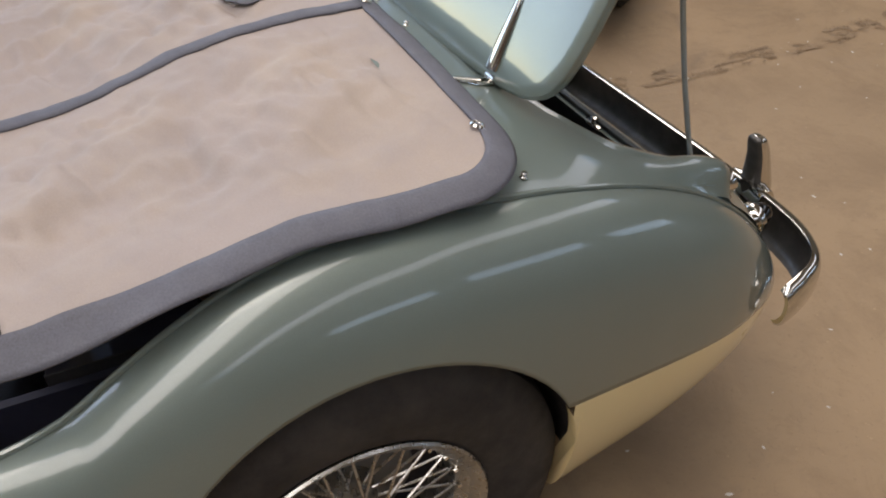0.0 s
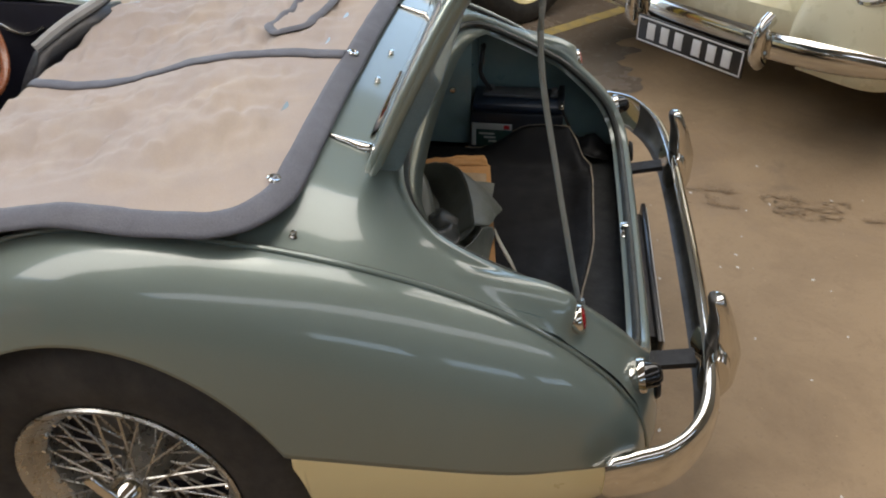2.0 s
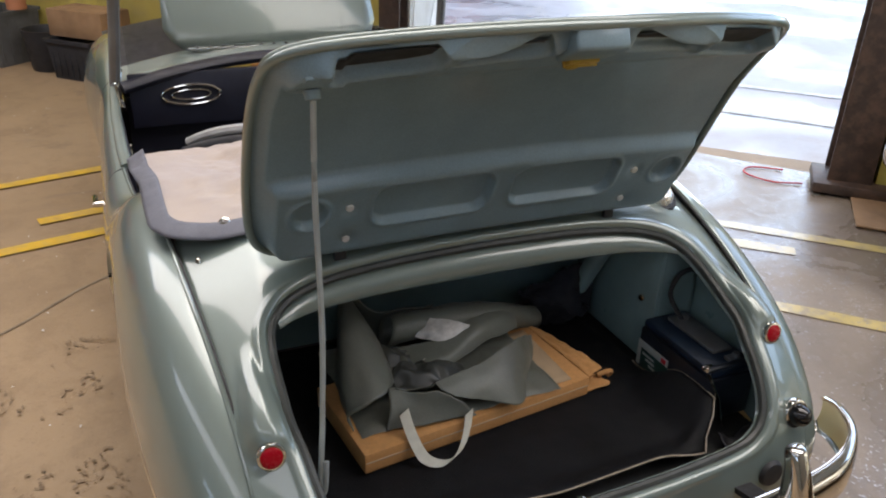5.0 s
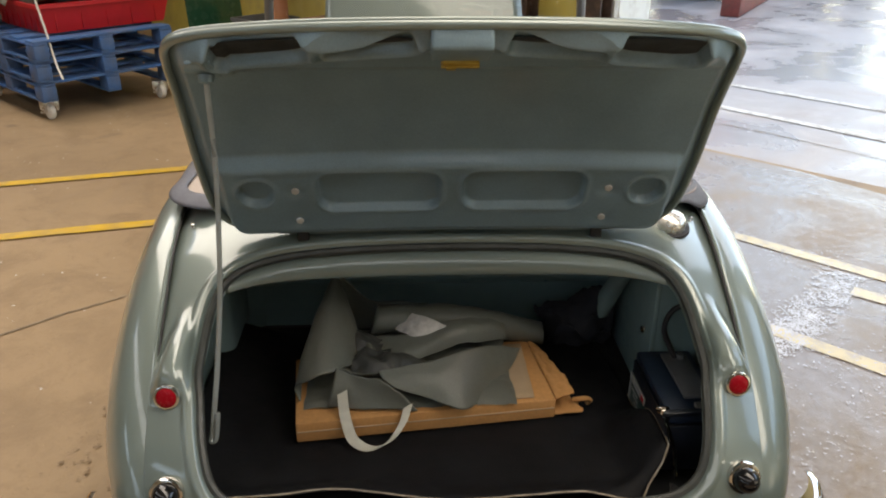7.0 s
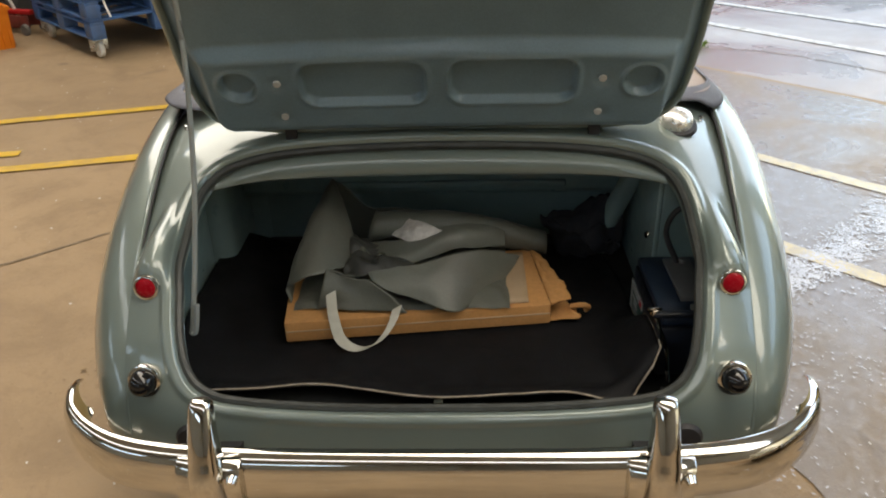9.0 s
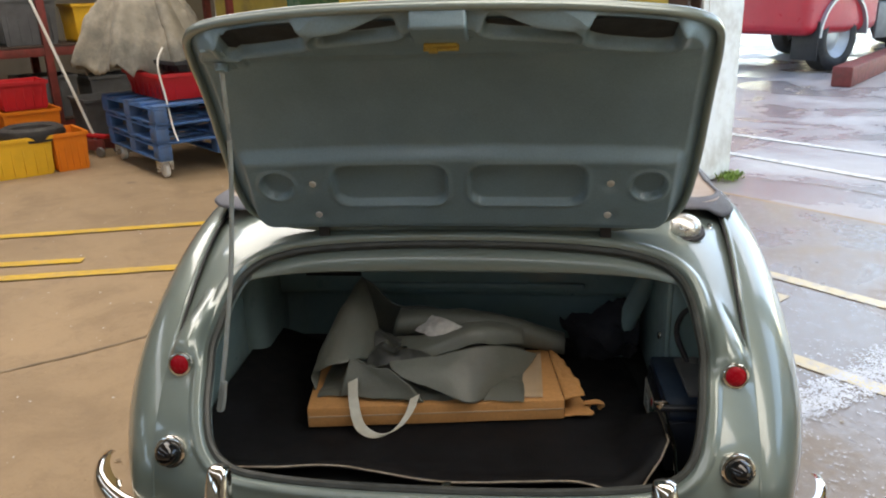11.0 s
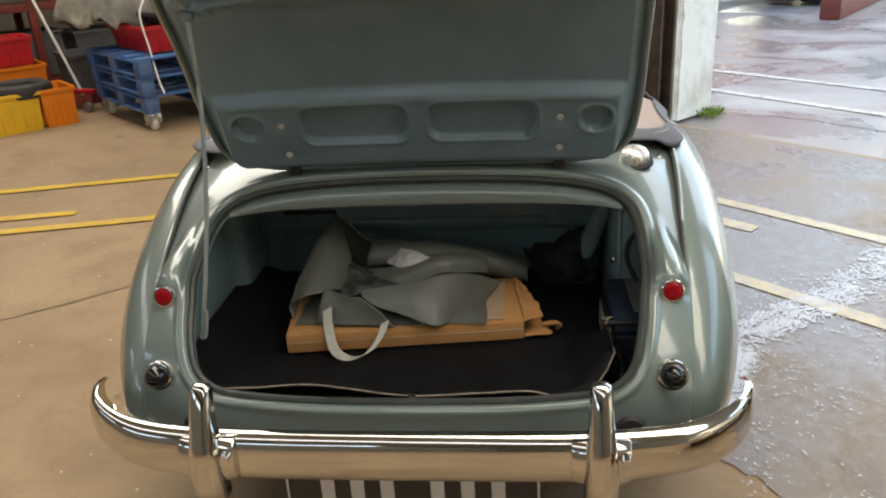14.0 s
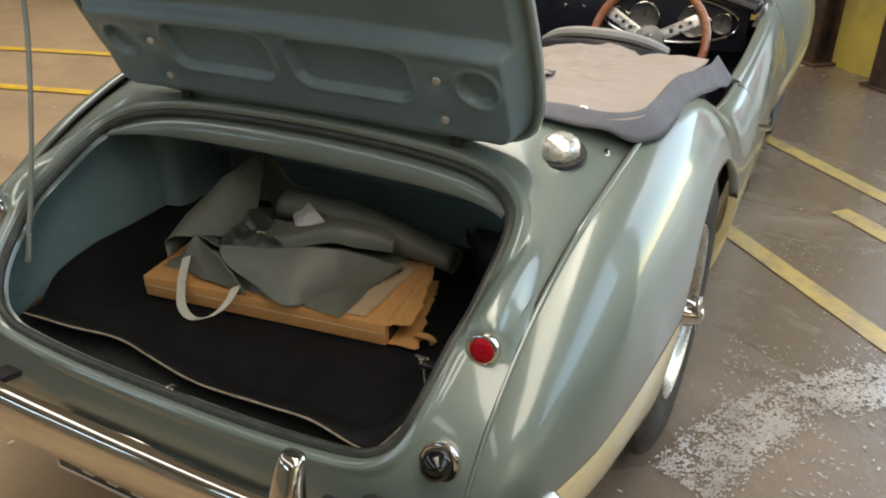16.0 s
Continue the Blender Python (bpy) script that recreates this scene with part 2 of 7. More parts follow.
FLOOR = floor_mat("dusty_concrete", (0.345, 0.241, 0.146), (0.222, 0.151, 0.090), (0.19, 0.13, 0.085), 0.60, 0.85, (0.15, 0.108, 0.075))
APRON = floor_mat("damp_concrete", (0.290, 0.234, 0.184), (0.218, 0.174, 0.134), (0.172, 0.138, 0.110), 0.34, 0.52, (0.11, 0.090, 0.078), 0.34)
YARD = floor_mat("wet_yard_concrete", (0.47, 0.45, 0.44), (0.36, 0.31, 0.29), (0.27, 0.245, 0.24), 0.36, 0.56, (0.36, 0.27, 0.24))

glass = bpy.data.materials.new("clear_glass")
glass.use_nodes = True
gp = glass.node_tree.nodes["Principled BSDF"]
gp.inputs["Transmission Weight"].default_value, gp.inputs["Roughness"].default_value, gp.inputs["IOR"].default_value = 1.0, 0.02, 1.45
GLASS = glass


# ---- building blocks ----
def link_mesh(name, verts, faces, material, parent=None, label="", smooth=True, m=None):
    me = bpy.data.meshes.new(name)
    me.from_pydata([tuple(v) for v in verts], [], faces)
    me.update()
    ob = new(name, me)
    me.materials.append(material)
    if smooth:
        me.polygons.foreach_set("use_smooth", [True] * len(me.polygons))
    if m is not None:
        ob.matrix_basis = m
    if parent is not None:
        ob.parent = parent
    if label:
        ob["label"] = label
    return ob


def part(name, bm, material, parent=None, label="", smooth=True, m=None):
    me = bpy.data.meshes.new(name)
    bm.normal_update()
    bm.to_mesh(me)
    bm.free()
    ob = new(name, me)
    me.materials.append(material)
    if smooth:
        me.polygons.foreach_set("use_smooth", [True] * len(me.polygons))
        me.set_sharp_from_angle(angle=radians(38))
    if m is not None:
        ob.matrix_basis = m
    if parent is not None:
        ob.parent = parent
    if label:
        ob["label"] = label
    return ob


def thing(name, label, category, m=None, group="", kind=""):
    ob = new(name)
    ob.empty_display_size = 0.1
    if m is not None:
        ob.matrix_basis = m
    return tagged(ob, label, category, group, kind)


def box(sx, sy, sz, at=(0, 0, 0), bevel=0.004, seg=2, m=None):
    """A bevelled box of that size whose base centre stands at the point."""
    bm = bmesh.new()
    bmesh.ops.create_cube(bm, size=1.0)
    bmesh.ops.scale(bm, vec=(sx, sy, sz), verts=bm.verts)
    if bevel:
        bmesh.ops.bevel(bm, geom=bm.edges[:], offset=min(bevel, 0.45 * min(sx, sy, sz)), segments=seg, affect="EDGES", profile=0.5)
    bmesh.ops.translate(bm, vec=(at[0], at[1], at[2] + sz / 2), verts=bm.verts)
    if m is not None:
        bm.transform(m)
    return bm


def join(*bms):
    out = bmesh.new()
    for b in bms:
        me = bpy.data.meshes.new("tmp")
        b.to_mesh(me)
        b.free()
        out.from_mesh(me)
        bpy.data.meshes.remove(me)
    return out


def smooth_path(points, n=8):
    """Catmull-Rom through the points."""
    p = [Vector(q) for q in points]
    p = [2 * p[0] - p[1]] + p + [2 * p[-1] - p[-2]]
    out = []
    for i in range(1, len(p) - 2):
        for k in range(n):
            t = k / n
            a, b, c, d = p[i - 1], p[i], p[i + 1], p[i + 2]
            out.append(0.5 * (2 * b + (c - a) * t + (2 * a - 5 * b + 4 * c - d) * t * t + (3 * b - a - 3 * c + d) * t ** 3))
    return out + [p[-2]]


def sweep(points, section, closed=False, up=(0, 0, 1), caps=True):
    """A section, as (across, up) points, carried along a path."""
    bm = bmesh.new()
    rings, n, up = [], len(points), Vector(up)
    for i, p in enumerate(points):
        a = points[(i - 1) % n] if closed or i else points[0]
        b = points[(i + 1) % n] if closed or i < n - 1 else points[-1]
        t = (Vector(b) - Vector(a)).normalized()
        side = t.cross(up)
        if side.length < 1e-4:
            side = t.cross(Vector((0, 1, 0)))
        side.normalize()
        top = side.cross(t)
        rings.append([bm.verts.new(Vector(p) + side * u + top * v) for u, v in section])
    m = len(section)
    for i in range(n if closed else n - 1):
        r, s = rings[i], rings[(i + 1) % n]
        for k in range(m):
            bm.faces.new((r[k], r[(k + 1) % m], s[(k + 1) % m], s[k]))
    if caps and not closed:
        bm.faces.new(rings[0][::-1])
        bm.faces.new(rings[-1])
    bmesh.ops.recalc_face_normals(bm, faces=bm.faces)
    return bm


def ring(r, n=10, ry=None):
    return [(r * math.cos(2 * math.pi * k / n), (ry or r) * math.sin(2 * math.pi * k / n)) for k in range(n)]


def tube(points, r, n=10, closed=False, up=(0, 0, 1)):
    return sweep(points, ring(r, n), closed, up)


def lathe(profile, n=32, m=None, close=True):
    """A profile of (radius, height) turned about z."""
    bm = bmesh.new()
    rows = []
    for r, z in profile:
        if r < 1e-5:
            rows.append([bm.verts.new((0, 0, z))])
        else:
            rows.append([bm.verts.new((r * math.cos(2 * math.pi * k / n), r * math.sin(2 * math.pi * k / n), z)) for k in range(n)])
    for a, b in zip(rows, rows[1:]):
        for k in range(n):
            if len(a) == 1 and len(b) == 1:
                continue
            if len(a) == 1:
                bm.faces.new((a[0], b[k], b[(k + 1) % n]))
            elif len(b) == 1:
                bm.faces.new((a[k], a[(k + 1) % n], b[0]))
            else:
                bm.faces.new((a[k], a[(k + 1) % n], b[(k + 1) % n], b[k]))
    bmesh.ops.recalc_face_normals(bm, faces=bm.faces)
    if m is not None:
        bm.transform(m)
    return bm


def grid(f, nu, nv):
    """Verts and faces of a sheet f(u, v), u and v from 0 to 1."""
    verts = [f(i / nu, j / nv) for i in range(nu + 1) for j in range(nv + 1)]
    faces = [(i * (nv + 1) + j, (i + 1) * (nv + 1) + j, (i + 1) * (nv + 1) + j + 1, i * (nv + 1) + j + 1) for i in range(nu) for j in range(nv)]
    return verts, faces


def aim(p, way, spin=0.0):
    """A pose at p whose z axis points along way."""
    return Matrix.Translation(p) @ Vector(way).normalized().to_track_quat("Z", "Y").to_matrix().to_4x4() @ pose(0, 0, 0, 0, 0, spin)


def curve_of(rows):
    """A smooth function of the first column giving the others, through the rows."""
    rows = np.array(sorted(rows), float)
    x, y = rows[:, 0], rows[:, 1:]
    d = np.diff(y, axis=0) / np.diff(x)[:, None]
    s = np.vstack([d[:1], 0.5 * (d[:-1] + d[1:]), d[-1:]])
    s[1:-1][(d[:-1] * d[1:]) <= 0] = 0

    def at(v):
        v = min(max(v, x[0]), x[-1])
        i = min(int(np.searchsorted(x, v, side="right")) - 1, len(x) - 2)
        h = x[i + 1] - x[i]
        t = (v - x[i]) / h
        out = (2 * t ** 3 - 3 * t * t + 1) * y[i] + (t ** 3 - 2 * t * t + t) * h * s[i] + (3 * t * t - 2 * t ** 3) * y[i + 1] + (t ** 3 - t * t) * h * s[i + 1]
        return float(out[0]) if len(out) == 1 else [float(q) for q in out]

    return at


def ease(t):
    t = min(1.0, max(0.0, t))
    return t * t * (3 - 2 * t)


def fbm(p, scale=1.0, octaves=3):
    return noise.fractal(Vector(p) * scale, 1.0, 2.0, octaves)


# ---- the workshop ----
# Inside floor: a dry slab, a damp strip near the doorway, and the yard beyond.
def slab(name, a0, a1, b0, b1, z, material, label, category, thick=0.12):
    ob = part(name, box(a1 - a0, b1 - b0, thick, ((a0 + a1) / 2, (b0 + b1) / 2, z - thick), 0.0), material, None, "", False, bay(0, 0))
    return tagged(ob, label, category, "", "structure")


slab("floor", -9.0, 8.0, -8.0, 3.30, 0.0, FLOOR, "dusty tan concrete workshop floor with stains", "floor")
ground = link_mesh("ground", [(-400, -400, -0.02), (400, -400, -0.02), (400, 400, -0.02), (-400, 400, -0.02)], [(0, 1, 2, 3)], YARD, smooth=False)
tagged(ground, "wet grey concrete yard outside the doorway", "ground", "", "structure")


def damp_patch():
    """The rain-damp apron inside the doorway, with a ragged edge."""
    verts, n = [(0, 0, 0.0)], 900
    for k in range(n):
        t = 2 * math.pi * k / n
        r = 1.06 + 0.16 * fbm((math.cos(t) * 1.7, math.sin(t) * 1.7, 3.0), 1.6, 4) + 0.09 * fbm((math.cos(t), math.sin(t), 7.0), 14.0, 4)
        r *= 0.86 if math.cos(t) < 0 and math.sin(t) < 0 else 1.0
        r *= min(1.0, 0.95 / max(1e-6, 2.15 * r * math.sin(t))) if math.sin(t) > 0 else 1.0
        verts.append(((2.2 if math.cos(t) < 0 else 4.2) * r * math.cos(t), (2.15 if math.cos(t) < 0 else 2.15 - 0.7 * math.cos(t)) * r * math.sin(t), 0.0))
    return verts, [(0, 1 + k, 1 + (k + 1) % n) for k in range(n)]


v, f = damp_patch()
tagged(link_mesh("damp_floor", v, f, APRON, smooth=False, m=bay(-0.1, 2.3, 0.004)), "damp greyish concrete inside the open doorway", "floor", "", "structure")


def floor_line(name, x0, y0, x1, y1, width, material, label, z=0.006, gaps=0.5):
    """A painted floor line with ragged edges."""
    a, b = Vector((x0, y0, 0)), Vector((x1, y1, 0))
    t = (b - a).normalized()
    side = Vector((-t.y, t.x, 0))
    n = max(4, int((b - a).length / 0.05))
    verts = []
    for k in range(n + 1):
        p = a.lerp(b, k / n)
        for s in (-1, 1):
            w = width / 2 * (1 + 0.10 * fbm((p.x, p.y, s * 3.0), 7.0, 3))
            verts.append((*(p + side * s * w).xy, z))
    faces = [(2 * k, 2 * k + 2, 2 * k + 3, 2 * k + 1) for k in range(n)]
    return tagged(link_mesh(name, verts, faces, material, smooth=False), label, "floor marking", "floor markings", "structure")


YL = "worn yellow walkway line painted on concrete"
WET_YL = "worn wet yellow walkway line, paled for glare"
floor_line("yellow_line", 0.2, 1.65, 4.6, -2.78, 0.078, GLARELINE, WET_YL, 0.008)
floor_line("yellow_line", 0.2, 2.71, 4.6, -1.66, 0.078, GLARELINE, WET_YL, 0.008)
floor_line("yellow_line", 1.02, 1.54, 1.30, 1.28, 0.085, GLARELINE, "short wet yellow dash between the walkway lines", 0.008)
floor_line("yellow_line", 1.75, 0.86, 2.1, 0.55, 0.085, GLARELINE, "short wet yellow dash between the walkway lines", 0.008)
floor_line("yellow_line", -4.6, 1.70, -0.5, 2.745, 0.078, LINE, YL, 0.008)
floor_line("yellow_line", -4.6, 0.95, -0.5, 1.885, 0.078, LINE, YL, 0.008)
floor_line("yellow_line", -2.75, 1.61, -2.22, 1.72, 0.075, LINE, "short yellow dash between the walkway lines", 0.008)
floor_line("yellow_line", -1.05, 2.02, -0.70, 2.10, 0.075, LINE, "short yellow dash between the walkway lines", 0.008)


def flecks(n, place, low, high, z, long=1.6):
    """Many small ragged flakes; place() gives each one's spot and perhaps its direction, or nothing."""
    verts, faces = [], []
    for k in range(n):
        spot = place()
        if spot is None:
            continue
        p, s, i = Vector((spot[0], spot[1], z + 0.0012 * random.random())), random.uniform(low, high), len(verts)
        turn = spot[2] if len(spot) > 2 else k
        c, d = math.cos(turn), math.sin(turn)
        for q in range(5):
            w = 2 * math.pi * q / 5 + k
            x, y = s * long * math.cos(w) * random.uniform(0.6, 1.2), s * random.uniform(0.5, 1.2) * math.sin(w)
            verts.append(p + Vector((x * c - y * d, x * d + y * c, 0)))
        faces.append((i, i + 1, i + 2, i + 3, i + 4))
    return verts, faces


GLINT_ARC = smooth_path([(0.78, -0.16, 0), (0.85, 0.04, 0), (0.97, 0.25, 0), (1.16, 0.42, 0), (1.36, 0.55, 0), (1.58, 0.77, 0), (1.80, 1.02, 0)], 20)


def glint_spot():
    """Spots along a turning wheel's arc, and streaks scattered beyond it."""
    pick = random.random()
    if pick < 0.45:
        k, f = random.randrange(1, len(GLINT_ARC)), random.random()
        p, t = GLINT_ARC[k - 1].lerp(GLINT_ARC[k], f), (GLINT_ARC[k] - GLINT_ARC[k - 1]).normalized()
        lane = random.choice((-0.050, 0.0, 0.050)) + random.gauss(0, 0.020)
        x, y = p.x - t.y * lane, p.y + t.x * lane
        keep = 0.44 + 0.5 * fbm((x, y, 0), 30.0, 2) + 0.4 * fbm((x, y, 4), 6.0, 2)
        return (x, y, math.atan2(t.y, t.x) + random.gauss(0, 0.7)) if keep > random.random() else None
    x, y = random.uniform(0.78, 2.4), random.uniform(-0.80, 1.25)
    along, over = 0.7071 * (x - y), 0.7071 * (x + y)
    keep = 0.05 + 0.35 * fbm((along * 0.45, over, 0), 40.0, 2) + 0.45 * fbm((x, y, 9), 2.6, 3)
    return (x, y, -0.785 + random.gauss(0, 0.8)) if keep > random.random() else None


def track_spot():
    """A tread pattern of dirt left by a tyre."""
    t = random.uniform(-3.4, -1.15)
    x = 0.905 + 0.055 * (t + 2.3) ** 2 + random.choice((-0.045, 0.0, 0.045)) + random.gauss(0, 0.012)
    return (x, t) if fbm((x, t, 2), 9.0, 3) > 0.0 else None


def scuff_spot():
    """Dark scuffs beside the car."""
    x, y = random.gauss(-0.95, 0.09), random.uniform(-0.2, 0.9)
    x += 0.05 * math.sin(7 * y)
    return (x, y) if fbm((x * 2, y, 5), 4.0, 3) > 0.12 else None


# The flecks' pale colour stands in for glints off a wet tyre track.
WET_GLINT = mat("wet_glint_flecks", (0.47, 0.45, 0.43), 0.16, 0, 1.0, 0.15, 9)
TRACK = mat("tyre_dirt", (0.25, 0.175, 0.11), 0.9, 0, 0, 0.3, 9)
tagged(link_mesh("worn_marks", *flecks(46000, glint_spot, 0.0012, 0.0038, 0.0075, 2.2), WET_GLINT, smooth=False), "pale flecks painted as wet glints, curving over damp concrete", "floor marking", "", "stuff")
tagged(link_mesh("tyre_marks", *flecks(5000, track_spot, 0.0015, 0.005, 0.0055), TRACK, smooth=False), "dark tyre tread dirt across dusty concrete", "floor marking", "", "stuff")
tagged(link_mesh("scuff_marks", *flecks(1000, scuff_spot, 0.002, 0.007, 0.0055), TRACK, smooth=False), "dark scuff marks on dusty concrete", "floor marking", "", "stuff")


def grit_spot():
    return random.uniform(-4.5, 1.2), random.uniform(-4.0, 4.5)


tagged(link_mesh("grit", *flecks(900, grit_spot, 0.002, 0.006, 0.0065), WLINE, smooth=False), "pale grit scattered over the dusty floor", "grit", "", "stuff")
floor_line("white_line", 1.6, 5.87, 5.5, 1.76, 0.09, WLINE, "worn white parking line in the yard", -0.014)
floor_line("white_line", 1.62, 4.78, 4.3, 1.70, 0.09, WLINE, "worn white parking line in the yard", -0.014)


def wall(name, a0, a1, b0, b1, z0, z1, material, label):
    ob = part(name, box(a1 - a0, b1 - b0, z1 - z0, ((a0 + a1) / 2, (b0 + b1) / 2, z0), 0.0), material, None, "", False, bay(0, 0))
    return tagged(ob, label, "wall", "", "structure")


wall("wall_doorway_west", -9.0, -1.46, 3.30, 3.78, 0, 4.6, WALLW, "white rendered workshop wall, paint peeling at its end")
REVEAL = mat("peeling_white_render", (0.80, 0.80, 0.77), 0.75, 0, 0, 0.05, 3, second=(0.36, 0.30, 0.23), second_scale=3.2, second_amount=0.55, bump=0.6, bump_scale=18)


def reveal():
    """The render on the doorway's end face, its edge flaked away."""
    verts, n = [], 60
    for k in range(n + 1):
        z = 3.88 * k / n
        e = 0.05 + 0.05 * abs(fbm((0, 0, z), 2.5, 4)) + 0.03 * abs(fbm((3, 0, z), 9.0, 3))
        verts += [(0, e, z), (0, 0.475, z)]
    return verts, [(2 * k, 2 * k + 1, 2 * k + 3, 2 * k + 2) for k in range(n)]


rv = link_mesh("doorway_reveal", *reveal(), REVEAL, None, "", False, bay(-1.455, 3.30))
rv.modifiers.new("thickness", "SOLIDIFY").thickness = 0.01
tagged(rv, "flaking white render on the doorway's end face", "wall", "", "structure")
wall("wall_doorway_east", 1.45, 8.0, 3.05, 3.5, 0, 1.8, WALLW, "white rendered workshop wall beside the doorway")
wall("wall_doorway_east_pier", 1.45, 1.75, 3.05, 3.5, 1.8, 4.2, WALLW, "white pier beside the high window opening")
wall("wall_doorway_east_head", 1.45, 8.0, 3.05, 3.5, 4.2, 4.6, WALLW, "white wall above the high window opening")
wall("wall_lintel", -1.45, 1.45, 3.35, 3.75, 3.9, 4.6, WALLW, "white lintel above the open doorway")
# Plain added walls close the hall, kept dark to cut bounce light.
wall("wall_west", -9.3, -9.0, -8.3, 3.78, 0, 4.6, WALLD, "plain wall closing the hall, darkened to cut bounce light")
wall("wall_south_low", -9.0, 8.3, -8.3, -8.0, 0, 2.85, WALLD, "added rear wall below its windows, darkened to cut bounce")
wall("wall_south_high", -9.0, 8.3, -8.3, -8.0, 3.6, 4.6, WALLD, "added rear wall above its windows, darkened to cut bounce")
for k, (a0, a1) in enumerate(((-9.0, -6.7), (-3.3, -2.2), (1.2, 2.3), (5.7, 8.3))):
    wall("wall_south_pier_%d" % (k + 1), a0, a1, -8.3, -8.0, 2.85, 3.6, WALLD, "added dark rear wall pier between windows")
wall("wall_east", 8.0, 8.3, -8.0, 3.5, 0, 4.6, WALLD, "plain wall closing the hall, darkened to cut bounce light")
wall("wall_panel_yellow", -8.9, -1.62, 3.27, 3.297, 0.0, 1.9, WALLY, "yellow painted lower wall, scuffed and dirty")

# Unseen roof sheets with long open strips between them, added to shape the light.
for b0, b1 in ((-8.3, -4.7), (-3.7, -0.9), (1.1, 3.9)):
    tagged(part("ceiling", box(17.6, b1 - b0, 0.12, (-0.5, (b0 + b1) / 2, 4.6), 0.0), CEIL, None, "", False, bay(0, 0)),
           "pale roof sheet, unseen, added over the hall", "ceiling", "", "structure")
# Overhead strip lamps; the rear one is added to brighten boot and lid.
for bm_, wide, watts in ((0.0, 1.98, ROOF_WATTS), (-4.2, 0.98, REAR_WATTS)):
    lamp = new("unseen_rooflight", bpy.data.lights.new("unseen_rooflight", "AREA"))
    lamp.data.shape, lamp.data.size, lamp.data.size_y = "RECTANGLE", 16.0, wide
    lamp.data.energy, lamp.data.color = watts, (1.0, 0.955, 0.90)
    p = D * -0.5 + E * bm_
    lamp.matrix_world = pose(p.x, p.y, 4.66, 0, 0, -45)
# High windows on the camera's side of the hall, unseen, added as fill light.
for am in (-5.0, -0.5, 4.0):
    lamp = new("window_fill", bpy.data.lights.new("window_fill", "AREA"))
    lamp.data.shape, lamp.data.size, lamp.data.size_y = "RECTANGLE", 3.2, 0.7
    lamp.data.energy, lamp.data.color = FILL_WATTS, (0.93, 0.97, 1.0)
    p, q = D * am + E * -7.95, D * am + E * 0.0
    lamp.matrix_world = look((p.x, p.y, 3.22), (q.x, q.y, 2.0))


def column(name, a, b, w, d, h, material, label):
    """A steel column: two flanges and a web, on a base plate."""
    t = thing(name, label, "column", bay(a, b), "", "structure")
    part("flange", box(w, 0.018, h, (0, -d / 2, 0)), material, t)
    part("flange", box(w, 0.018, h, (0, d / 2, 0)), material, t)
    part("web", box(0.016, d - 0.02, h - 0.01, (0, 0, 0)), material, t)
    part("base_plate", box(w + 0.08, d + 0.06, 0.02), material, t)
    return t


column("steel_column", -1.54, 3.21, 0.15, 0.14, 4.5, BROWN, "dark brown steel column beside the doorway, rusty")
column("steel_column", -2.12, 3.20, 0.14, 0.13, 4.5, BROWN, "dark brown steel column against the yellow wall")
column("steel_column", 1.36, 2.9, 0.22, 0.24, 4.5, BROWN, "dark brown steel column by the doorway on a red base")
tagged(part("column_plinth", box(0.44, 0.36, 0.055, (0, 0, 0), 0.008), BROWN, None, "", True, bay(1.40, 2.87, 0.022)), "low dark steel plinth at the column foot", "plinth", "", "structure")
tagged(part("column_casing", box(0.26, 0.10, 3.2, (0, 0, 0), 0.006), WALLY, None, "", True, bay(1.62, 2.86)), "yellow painted casing beside the steel column", "casing", "", "structure")


# ---- the grey-green roadster: shape ----
# Rear profile: y and height from the cockpit edge over the tail to the lower valance.
TAIL = [(-0.19, 0.873), (-0.26, 0.862), (-0.33, 0.842), (-0.40, 0.822), (-0.47, 0.797), (-0.55, 0.765), (-0.65, 0.72), (-0.72, 0.68), (-0.80, 0.612),
        (-0.843, 0.553), (-0.868, 0.50), (-0.882, 0.45), (-0.89, 0.41), (-0.878, 0.36), (-0.835, 0.315)]
tail_path = [Vector((0, y, z)) for y, z in TAIL]
tail_fine = smooth_path(tail_path, 10)
TL = np.concatenate([[0], np.cumsum([(b - a).length for a, b in zip(tail_fine, tail_fine[1:])])])
TY, TZ = np.array([p.y for p in tail_fine]), np.array([p.z for p in tail_fine])
SMAX = float(TL[-1])


def s_of_y(y):
    """Length along the tail profile at which it reaches y, above the turn-under."""
    k = int(np.argmin(TY))
    return float(np.interp(-y, -TY[:k + 1], TL[:k + 1]))


# The wing bead: y -> half width, height.
BEAD = curve_of([(1.42, 0.655, 0.775), (1.0, 0.668, 0.745), (0.62, 0.665, 0.715), (0.45, 0.655, 0.705), (0.34, 0.645, 0.72), (0.27, 0.635, 0.755),
                 (0.20, 0.626, 0.79), (0.12, 0.62, 0.822), (0.03, 0.615, 0.840), (-0.08, 0.613, 0.842), (-0.19, 0.608, 0.833), (-0.34, 0.598, 0.806),
                 (-0.52, 0.580, 0.748), (-0.65, 0.568, 0.683), (-0.74, 0.561, 0.617), (-0.81, 0.556, 0.543), (-0.85, 0.552, 0.470), (-0.868, 0.549, 0.395)])


def bead_x_at_s(s):
    y, z = float(np.interp(s, TL, TY)), float(np.interp(s, TL, TZ))
    if s > s_of_y(-0.862):
        return 0.551
    return BEAD(y)[0]


S_LAMP = s_of_y(-0.72)


